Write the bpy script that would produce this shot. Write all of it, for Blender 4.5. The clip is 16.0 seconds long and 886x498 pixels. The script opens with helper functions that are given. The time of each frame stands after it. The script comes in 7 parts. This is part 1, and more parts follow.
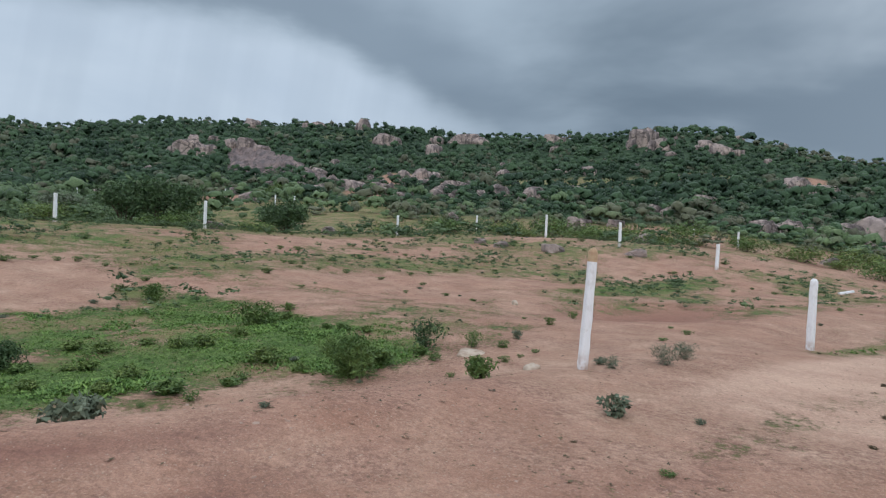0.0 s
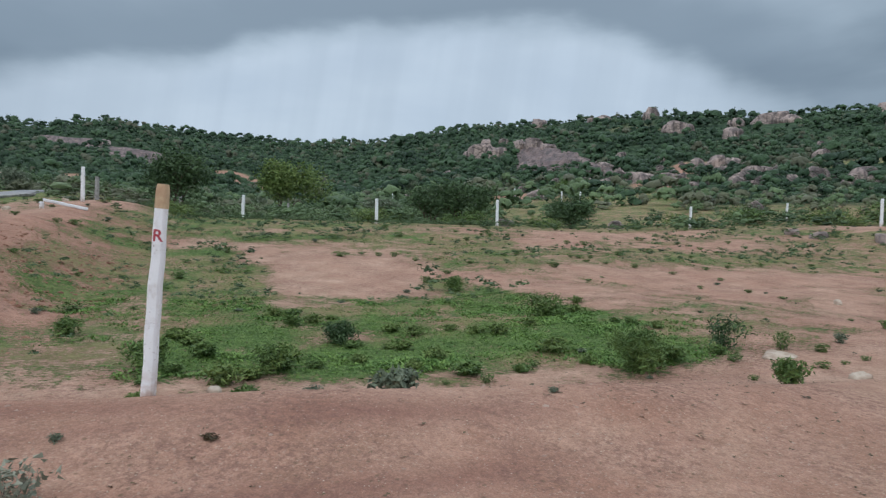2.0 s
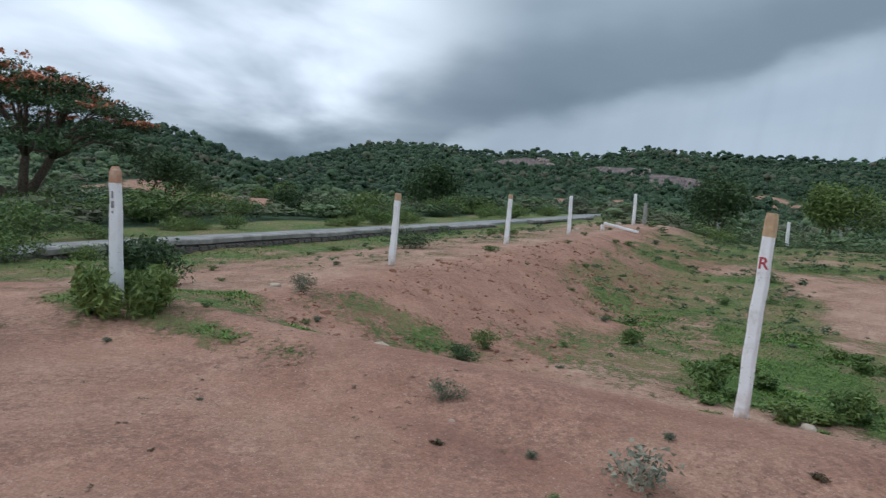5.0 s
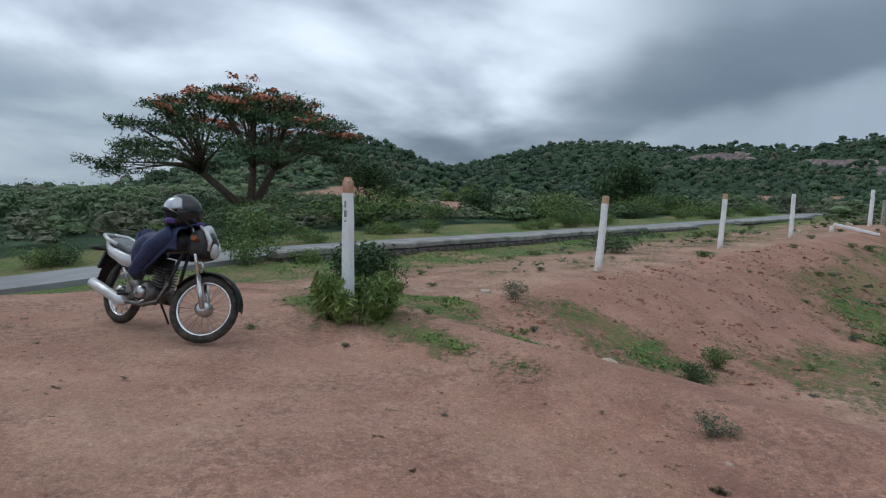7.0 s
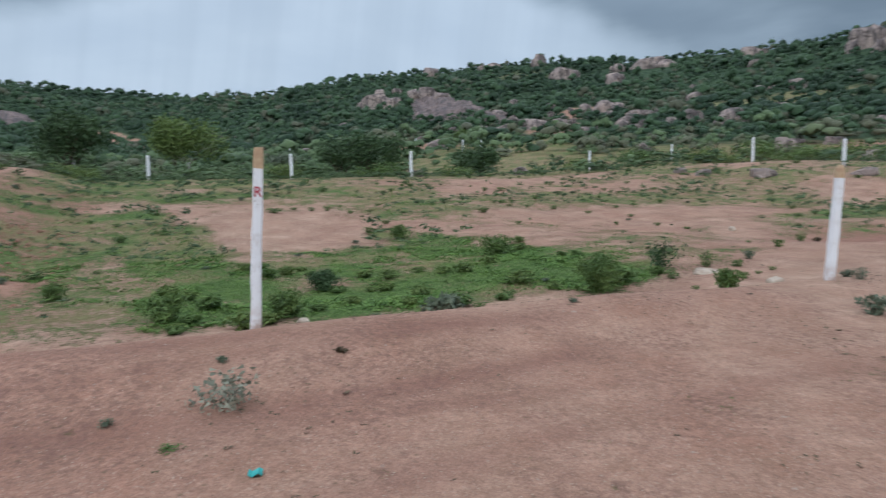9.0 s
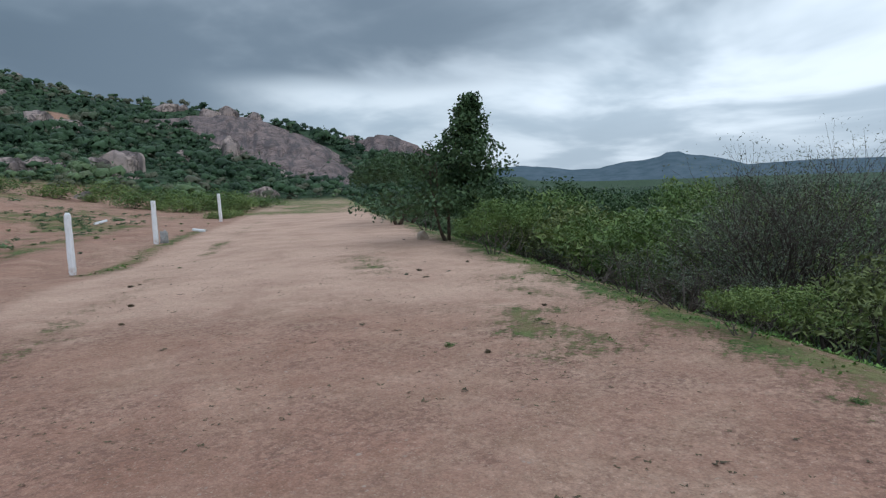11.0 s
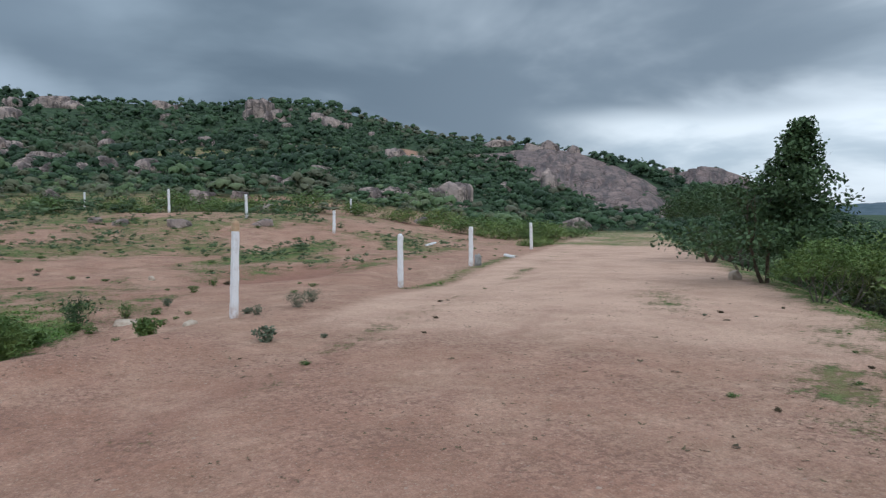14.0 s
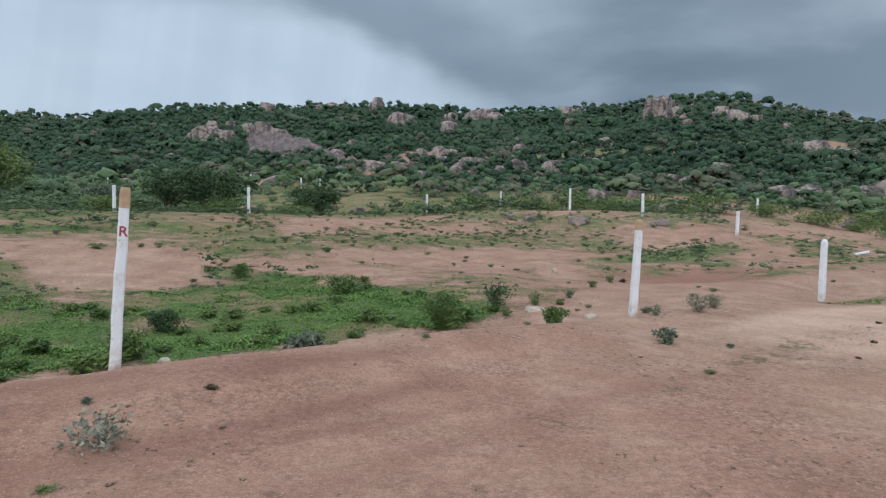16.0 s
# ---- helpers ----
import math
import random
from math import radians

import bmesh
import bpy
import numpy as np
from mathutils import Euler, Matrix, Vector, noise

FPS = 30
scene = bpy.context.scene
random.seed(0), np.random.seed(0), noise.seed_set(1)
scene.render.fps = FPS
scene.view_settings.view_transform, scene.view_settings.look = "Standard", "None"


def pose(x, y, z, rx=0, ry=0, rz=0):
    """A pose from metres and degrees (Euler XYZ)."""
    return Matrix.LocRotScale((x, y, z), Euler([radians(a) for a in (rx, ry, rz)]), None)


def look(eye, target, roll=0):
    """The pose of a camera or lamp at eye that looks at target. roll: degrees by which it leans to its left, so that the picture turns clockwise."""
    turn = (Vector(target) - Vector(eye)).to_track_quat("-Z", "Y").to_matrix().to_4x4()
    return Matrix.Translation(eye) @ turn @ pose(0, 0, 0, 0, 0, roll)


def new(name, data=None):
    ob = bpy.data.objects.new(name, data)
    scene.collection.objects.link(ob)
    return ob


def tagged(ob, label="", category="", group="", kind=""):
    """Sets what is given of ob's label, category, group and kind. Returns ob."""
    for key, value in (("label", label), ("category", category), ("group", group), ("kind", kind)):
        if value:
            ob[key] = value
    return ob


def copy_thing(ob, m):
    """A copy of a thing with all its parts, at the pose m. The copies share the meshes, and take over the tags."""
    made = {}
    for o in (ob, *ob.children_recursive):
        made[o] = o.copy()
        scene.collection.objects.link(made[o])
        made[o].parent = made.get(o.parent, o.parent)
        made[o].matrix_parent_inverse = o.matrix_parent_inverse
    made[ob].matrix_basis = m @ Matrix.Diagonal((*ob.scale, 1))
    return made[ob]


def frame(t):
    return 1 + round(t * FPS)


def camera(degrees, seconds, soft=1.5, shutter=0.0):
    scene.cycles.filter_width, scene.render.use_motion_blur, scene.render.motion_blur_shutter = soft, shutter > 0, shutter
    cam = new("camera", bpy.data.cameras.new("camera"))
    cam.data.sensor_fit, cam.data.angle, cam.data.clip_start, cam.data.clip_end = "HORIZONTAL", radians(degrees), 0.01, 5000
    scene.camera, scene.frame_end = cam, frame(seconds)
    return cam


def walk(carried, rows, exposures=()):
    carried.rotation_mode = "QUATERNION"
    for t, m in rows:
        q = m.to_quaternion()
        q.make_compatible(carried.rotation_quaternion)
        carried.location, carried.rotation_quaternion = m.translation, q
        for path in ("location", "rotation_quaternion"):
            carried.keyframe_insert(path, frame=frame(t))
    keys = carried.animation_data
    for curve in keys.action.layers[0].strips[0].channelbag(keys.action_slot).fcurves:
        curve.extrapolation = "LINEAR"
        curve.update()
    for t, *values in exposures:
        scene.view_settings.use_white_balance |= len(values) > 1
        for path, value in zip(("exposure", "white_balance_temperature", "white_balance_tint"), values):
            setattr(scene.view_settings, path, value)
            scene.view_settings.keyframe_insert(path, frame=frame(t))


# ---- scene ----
cam = camera(70.1, 16.0, soft=1.25, shutter=0.1)
PATH = [
    (0, look((0.759, 1.215, 1.387), (0.651, 3.212, 1.357), 2.8)),
    (0.5, look((0.846, 1.215, 1.389), (0.802, 3.213, 1.315), 2.3)),
    (1, look((0.834, 1.198, 1.379), (0.629, 3.187, 1.325), 1.8)),
    (1.5, look((0.806, 1.182, 1.363), (0.285, 3.112, 1.295), 2.5)),
    (2, look((0.78, 1.159, 1.35), (-0.178, 2.913, 1.273), 1.4)),
    (2.5, look((0.765, 1.081, 1.36), (-0.334, 2.751, 1.299), 2.0)),
    (3, look((0.737, 0.949, 1.346), (-0.47, 2.539, 1.218), 2.4)),
    (3.5, look((0.732, 0.872, 1.353), (-0.615, 2.349, 1.269), 4.3)),
    (4, look((0.73, 0.845, 1.35), (-0.761, 2.175, 1.265), 4.5)),
    (4.5, look((0.691, 0.789, 1.333), (-1.002, 1.85, 1.254), 3.9)),
    (5, look((0.625, 0.693, 1.34), (-1.296, 1.243, 1.266), 3.9)),
    (5.2, look((0.602, 0.668, 1.341), (-1.354, 1.075, 1.246), 3.9)),
    (5.7, look((0.500, 0.560, 1.348), (-1.494, 0.682, 1.250), 3.8)),
    (6.25, look((0.400, 0.450, 1.356), (-1.596, 0.380, 1.251), 3.7)),
    (6.8, look((0.290, 0.340, 1.365), (-1.706, 0.288, 1.257), 3.7)),
    (7.3, look((0.194, 0.242, 1.373), (-1.801, 0.341, 1.263), 3.7)),
    (7.5, look((0.172, 0.203, 1.353), (-1.815, 0.389, 1.221), 5.2)),
    (8, look((0.055, 0.074, 1.371), (-1.774, 0.874, 1.252), 3.5)),
    (8.5, look((0.058, -0.042, 1.365), (-1.484, 1.224, 1.223), 3.7)),
    (9, look((0.12, -0.169, 1.324), (-0.537, 1.706, 1.096), -1.1)),
    (9.5, look((0.142, -0.291, 1.397), (0.616, 1.641, 1.19), -2.3)),
    (10, look((0.072, -0.429, 1.438), (1.306, 1.103, 1.075), -2.6)),
    (10.2, look((-0.038, -0.367, 1.434), (1.278, 1.108, 1.136), -1.9)),
    (10.7, look((-0.020, -0.410, 1.425), (1.565, 0.785, 1.181), -2.0)),
    (11.25, look((0.040, -0.470, 1.410), (1.745, 0.554, 1.201), -2.2)),
    (11.8, look((0.110, -0.530, 1.395), (1.799, 0.525, 1.214), -2.3)),
    (12.3, look((0.171, -0.589, 1.384), (1.772, 0.597, 1.21), -2.2)),
    (12.5, look((0.186, -0.615, 1.382), (1.708, 0.675, 1.248), -1.6)),
    (13, look((0.227, -0.61, 1.382), (1.572, 0.867, 1.293), -1.4)),
    (13.5, look((0.216, -0.658, 1.379), (1.438, 0.921, 1.269), -1.1)),
    (14, look((0.161, -0.689, 1.389), (1.159, 1.041, 1.289), -0.5)),
    (14.5, look((0.128, -0.705, 1.389), (0.805, 1.174, 1.295), -0.1)),
    (15, look((0.121, -0.7, 1.396), (0.516, 1.258, 1.296), 0.2)),
    (15.5, look((0.094, -0.694, 1.378), (0.179, 1.301, 1.262), -0.4)),
    (16, look((0.014, -0.667, 1.388), (-0.142, 1.324, 1.282), 0.8)),
]
EXPOSURES = ((0, 0.22, 6400, 10), (2.0, 0.22, 6350, 9), (3.5, 0.16, 6250, 8), (5.0, 0.0, 6200, 8), (7.3, -0.16, 6200, 8), (8.0, -0.08, 6200, 8), (9.0, 0.24, 6150, 9), (9.5, 0.22, 5700, 6), (10.0, -0.08, 5800, 7), (10.2, -0.1, 5850, 7),
             (12.5, -0.14, 6150, 8), (13.5, -0.02, 6150, 8), (14.0, 0.04, 6150, 8), (14.5, 0.18, 6150, 8), (16.0, 0.24, 6250, 8))
walk(cam, PATH, EXPOSURES)

# ---------------------------------------------------------------- sky and sun
SUN_EL, SUN_AZ = radians(52), radians(200)
world = bpy.data.worlds.new("overcast_sky")
scene.world = world
world.use_nodes = True
wt = world.node_tree
wt.nodes.clear()


def wmath(op, a, b=None, c=None, clamp=False):
    n = wt.nodes.new("ShaderNodeMath")
    n.operation, n.use_clamp = op, clamp
    for i, v in enumerate((a, b, c)):
        if v is None:
            continue
        if isinstance(v, (int, float)):
            n.inputs[i].default_value = v
        else:
            wt.links.new(v, n.inputs[i])
    return n.outputs[0]


def wrange(v, a, b, lo=0.0, hi=1.0):
    n = wt.nodes.new("ShaderNodeMapRange")
    n.interpolation_type = "SMOOTHSTEP"
    wt.links.new(v, n.inputs["Value"])
    for k, x in (("From Min", a), ("From Max", b), ("To Min", lo), ("To Max", hi)):
        n.inputs[k].default_value = x
    return n.outputs[0]


def wmix(f, a, b):
    n = wt.nodes.new("ShaderNodeMix")
    n.data_type = "RGBA"
    ins = [i for i in n.inputs if i.type == "RGBA"]
    fac = [i for i in n.inputs if i.type == "VALUE"][0]
    for sock, v in ((fac, f), (ins[0], a), (ins[1], b)):
        if isinstance(v, (int, float)):
            sock.default_value = v
        elif isinstance(v, tuple):
            sock.default_value = (*v, 1)
        else:
            wt.links.new(v, sock)
    return [o for o in n.outputs if o.type == "RGBA"][0]


tc = wt.nodes.new("ShaderNodeTexCoord")
sep = wt.nodes.new("ShaderNodeSeparateXYZ")
wt.links.new(tc.outputs["Generated"], sep.inputs[0])
sx, sy, sz = sep.outputs
# height above the horizon and bearing, in degrees (bearing grows to the west)
el = wmath("MULTIPLY", wmath("ARCSINE", sz), 57.2958)
az = wmath("MULTIPLY", wmath("ARCTAN2", wmath("MULTIPLY", sx, -1.0), sy), 57.2958)
# the cloud layer lies on a flat sheet overhead
lift = wmath("ADD", wmath("MAXIMUM", sz, 0.0), 0.19)
comb = wt.nodes.new("ShaderNodeCombineXYZ")
wt.links.new(wmath("DIVIDE", sx, lift), comb.inputs[0])
wt.links.new(wmath("DIVIDE", sy, lift), comb.inputs[1])


def wnoise(scale, detail, rough, off, warp=0.0):
    m = wt.nodes.new("ShaderNodeMapping")
    m.inputs["Location"].default_value = (off, off * 0.7, off * 1.3)
    wt.links.new(comb.outputs[0], m.inputs["Vector"])
    n = wt.nodes.new("ShaderNodeTexNoise")
    n.inputs["Scale"].default_value, n.inputs["Detail"].default_value = scale, detail
    n.inputs["Roughness"].default_value, n.inputs["Distortion"].default_value = rough, warp
    wt.links.new(m.outputs[0], n.inputs["Vector"])
    return n.outputs[0]


broad, fine = wnoise(0.30, 4, 0.5, 3.1, 0.3), wnoise(0.95, 5, 0.5, 7.7, 0.3)
tone = wmath("ADD", wmath("MULTIPLY", broad, 0.62), wmath("MULTIPLY", fine, 0.38))
wob = wmath("MULTIPLY", wmath("SUBTRACT", tone, 0.5), 16.0)
# dark storm deck, lighter towards the zenith and the west
deck = wmix(wrange(tone, 0.40, 0.60), (0.135, 0.182, 0.228), (0.35, 0.43, 0.50))
deck = wmix(wrange(az, -8, -48), deck, wmix(wrange(tone, 0.42, 0.58), (0.22, 0.275, 0.33), (0.72, 0.80, 0.86)))
high = wmix(wrange(tone, 0.40, 0.58), (0.66, 0.75, 0.86), (1.16, 1.25, 1.34))
west = wmath("MULTIPLY", wrange(wmath("SUBTRACT", az, wob), 64, 86), wrange(wmath("ADD", el, wob), 1, 12), clamp=True)
top = wmath("MAXIMUM", wrange(el, 20, 46), wmath("MULTIPLY", west, wrange(tone, 0.30, 0.52)))
cloud = wmix(top, deck, high)
# the rain-lit gap under the deck to the north-west, with the dark arm of the deck above it
flat = wt.nodes.new("ShaderNodeCombineXYZ")
wt.links.new(wmath("MULTIPLY", az, 0.075), flat.inputs[0])
wt.links.new(wmath("MULTIPLY", el, 0.17), flat.inputs[1])
torn = wt.nodes.new("ShaderNodeTexNoise")
torn.inputs["Scale"].default_value, torn.inputs["Detail"].default_value, torn.inputs["Roughness"].default_value = 1.0, 5, 0.55
wt.links.new(flat.outputs[0], torn.inputs["Vector"])
ragged = wmath("MULTIPLY", wmath("SUBTRACT", torn.outputs[0], 0.5), 4.0)
# the deck's lower edge: bearing and height in degrees
EDGE = ((-10, 2.0), (-4, 7.0), (0, 10.4), (4, 12.4), (8, 14.2), (14, 16.2), (20, 17.0), (28, 17.4), (34, 17.1), (41, 16.0), (46, 14.6), (50, 13.3), (56, 12.5), (61, 11.5), (66, 9.9), (72, 7.8), (78, 5.0), (86, 0.0))
ramp = wt.nodes.new("ShaderNodeValToRGB")
ramp.color_ramp.interpolation = "EASE"
for k, (a, e) in enumerate(EDGE):
    p = ramp.color_ramp.elements[k] if k < 2 else ramp.color_ramp.elements.new(1.0)
    p.position, p.color = (a + 10) / 96, (e / 20, e / 20, e / 20, 1)
wt.links.new(wmath("DIVIDE", wmath("ADD", az, 10.0), 96.0), ramp.inputs[0])
rim = wmath("ADD", ragged, wmath("MULTIPLY", wmath("MULTIPLY", ramp.outputs[0], 1.0), 20.0))
over = wmath("SUBTRACT", el, rim)
side = wmath("MULTIPLY", wrange(az, -12, 6), wrange(az, 92, 74))
arm = wmath("MULTIPLY", wmath("MULTIPLY", side, wrange(over, -0.5, 1.5)), wrange(wmath("ADD", over, wob), 11.0, 4.0))
cloud = wmix(wmath("MULTIPLY", arm, 0.72), cloud, (0.178, 0.233, 0.290))
gap = wmath("MULTIPLY", wrange(over, 0.9, -1.8), wrange(az, -8, 14))
shaft = wmix(wrange(fine, 0.3, 0.7), (0.43, 0.515, 0.605), (0.51, 0.595, 0.675))
# thin grey curtains of rain hang in the gap
veils = wt.nodes.new("ShaderNodeTexNoise")
veils.inputs["Scale"].default_value, veils.inputs["Detail"].default_value = 1.0, 4
hang = wt.nodes.new("ShaderNodeCombineXYZ")
wt.links.new(wmath("ADD", wmath("MULTIPLY", az, 0.32), wmath("MULTIPLY", el, 0.05)), hang.inputs[0])
wt.links.new(wmath("MULTIPLY", el, 0.02), hang.inputs[1])
wt.links.new(hang.outputs[0], veils.inputs["Vector"])
shaft = wmix(wrange(veils.outputs[0], 0.35, 0.65, 0.0, 0.35), shaft, (0.38, 0.455, 0.53))
shaft = wmix(wrange(az, 48, 76), shaft, (0.36, 0.43, 0.50))
cloud = wmix(gap, cloud, shaft)
# broken bright cloud low in the east, beyond the deck's edge
east = wmath("MULTIPLY", wrange(az, -34, -50), wmath("SUBTRACT", 1.0, wrange(wmath("ADD", el, wmath("MULTIPLY", wob, 0.9)), 7.2, 9.0)))
eastc = wmath("MULTIPLY", wrange(wmath("ADD", az, wob), -52, -76), wrange(tone, 0.34, 0.50))
lowc = wmix(wrange(fine, 0.38, 0.62), (0.50, 0.59, 0.66), (0.86, 0.93, 0.97))
cloud = wmix(east, cloud, lowc)
cloud = wmix(wmath("MULTIPLY", eastc, wrange(az, -50, -66)), cloud, wmix(wrange(fine, 0.38, 0.60), (0.60, 0.69, 0.76), (1.08, 1.15, 1.19)))
farw = wmath("MULTIPLY", wrange(az, 100, 112), wmath("SUBTRACT", 1.0, wrange(el, 7, 12)))
cloud = wmix(farw, cloud, wmix(wrange(fine, 0.35, 0.65), (0.36, 0.44, 0.52), (0.60, 0.68, 0.74)))
# haze at the rim of the sky
cloud = wmix(wmath("MULTIPLY", wmath("SUBTRACT", 1.0, wrange(el, 0.0, 7.0)), 0.35), cloud, (0.40, 0.46, 0.52))
sky = wt.nodes.new("ShaderNodeTexSky")
sky.sky_type, sky.sun_disc = "NISHITA", False
sky.sun_elevation, sky.sun_rotation = SUN_EL, SUN_AZ
clear = wt.nodes.new("ShaderNodeBackground")
clear.inputs["Strength"].default_value = 0.05
wt.links.new(sky.outputs[0], clear.inputs["Color"])
veil = wt.nodes.new("ShaderNodeBackground")
veil.inputs["Strength"].default_value = 1.0
tint = wt.nodes.new("ShaderNodeMix")
tint.data_type, tint.blend_type = "RGBA", "MULTIPLY"
fac = [i for i in tint.inputs if i.type == "VALUE"][0]
fac.default_value = 1.0
ins = [i for i in tint.inputs if i.type == "RGBA"]
wt.links.new(cloud, ins[0])
ins[1].default_value = (0.995, 1.0, 1.025, 1)
wt.links.new([o for o in tint.outputs if o.type == "RGBA"][0], veil.inputs["Color"])
both = wt.nodes.new("ShaderNodeMixShader")
both.inputs[0].default_value = 0.93
wt.links.new(clear.outputs[0], both.inputs[1])
wt.links.new(veil.outputs[0], both.inputs[2])
wout = wt.nodes.new("ShaderNodeOutputWorld")
wt.links.new(both.outputs[0], wout.inputs["Surface"])

sun_data = bpy.data.lights.new("sun", "SUN")
sun_data.energy, sun_data.angle, sun_data.color = 0.6, radians(25), (1.0, 0.96, 0.9)
sun = new("sun", sun_data)
sun.matrix_world = look((0, 0, 60), (60 * math.sin(SUN_AZ) * -0.9, 60 * math.cos(SUN_AZ) * -0.9, 0))

# ---------------------------------------------------------------- materials
class Mat:
    """A node material under construction."""

    def __init__(self, name, rough=0.8, spec=0.3):
        self.m = bpy.data.materials.new(name)
        self.m.use_nodes = True
        self.t = self.m.node_tree
        self.b = self.t.nodes["Principled BSDF"]
        self.b.inputs["Roughness"].default_value = rough
        self.b.inputs["Specular IOR Level"].default_value = spec
        self.co = self.t.nodes.new("ShaderNodeTexCoord").outputs["Object"]

    def put(self, sock, v):
        if isinstance(v, (int, float)):
            sock.default_value = v
        elif isinstance(v, tuple):
            sock.default_value = (*v, 1) if len(v) == 3 and sock.type == "RGBA" else v
        else:
            self.t.links.new(v, sock)

    def noise(self, scale, detail=4, rough=0.55, stretch=None, warp=0.0):
        co = self.co
        if stretch:
            mp = self.t.nodes.new("ShaderNodeMapping")
            mp.inputs["Scale"].default_value = stretch
            self.t.links.new(co, mp.inputs["Vector"])
            co = mp.outputs[0]
        n = self.t.nodes.new("ShaderNodeTexNoise")
        n.inputs["Scale"].default_value, n.inputs["Detail"].default_value = scale, detail
        n.inputs["Roughness"].default_value, n.inputs["Distortion"].default_value = rough, warp
        self.t.links.new(co, n.inputs["Vector"])
        return n.outputs[0]

    def cells(self, scale, feature="F1", out="Distance"):
        n = self.t.nodes.new("ShaderNodeTexVoronoi")
        n.feature = feature
        n.inputs["Scale"].default_value = scale
        self.t.links.new(self.co, n.inputs["Vector"])
        return n.outputs[out]

    def math(self, op, a, b=0.0, clamp=False):
        n = self.t.nodes.new("ShaderNodeMath")
        n.operation, n.use_clamp = op, clamp
        self.put(n.inputs[0], a)
        self.put(n.inputs[1], b)
        return n.outputs[0]

    def step(self, v, a, b, lo=0.0, hi=1.0):
        n = self.t.nodes.new("ShaderNodeMapRange")
        n.interpolation_type = "SMOOTHSTEP"
        self.put(n.inputs["Value"], v)
        for k, x in (("From Min", a), ("From Max", b), ("To Min", lo), ("To Max", hi)):
            n.inputs[k].default_value = x
        return n.outputs[0]

    def mix(self, f, a, b, mode="MIX"):
        n = self.t.nodes.new("ShaderNodeMix")
        n.data_type, n.blend_type = "RGBA", mode
        ins = [i for i in n.inputs if i.type == "RGBA"]
        self.put([i for i in n.inputs if i.type == "VALUE"][0], f)
        self.put(ins[0], a)
        self.put(ins[1], b)
        return [o for o in n.outputs if o.type == "RGBA"][0]

    def attr(self, name):
        n = self.t.nodes.new("ShaderNodeAttribute")
        n.attribute_name = name
        return n.outputs["Fac"]

    def island(self):
        return self.t.nodes.new("ShaderNodeNewGeometry").outputs["Random Per Island"]

    def each(self):
        return self.t.nodes.new("ShaderNodeObjectInfo").outputs["Random"]

    def done(self, colour, rough=None, bump=None, depth=0.02, strength=1.0, metal=None):
        self.put(self.b.inputs["Base Color"], colour)
        if rough is not None:
            self.put(self.b.inputs["Roughness"], rough)
        if metal is not None:
            self.put(self.b.inputs["Metallic"], metal)
        if bump is not None:
            n = self.t.nodes.new("ShaderNodeBump")
            n.inputs["Distance"].default_value, n.inputs["Strength"].default_value = depth, strength
            self.t.links.new(bump, n.inputs["Height"])
            self.t.links.new(n.outputs[0], self.b.inputs["Normal"])
        return self.m


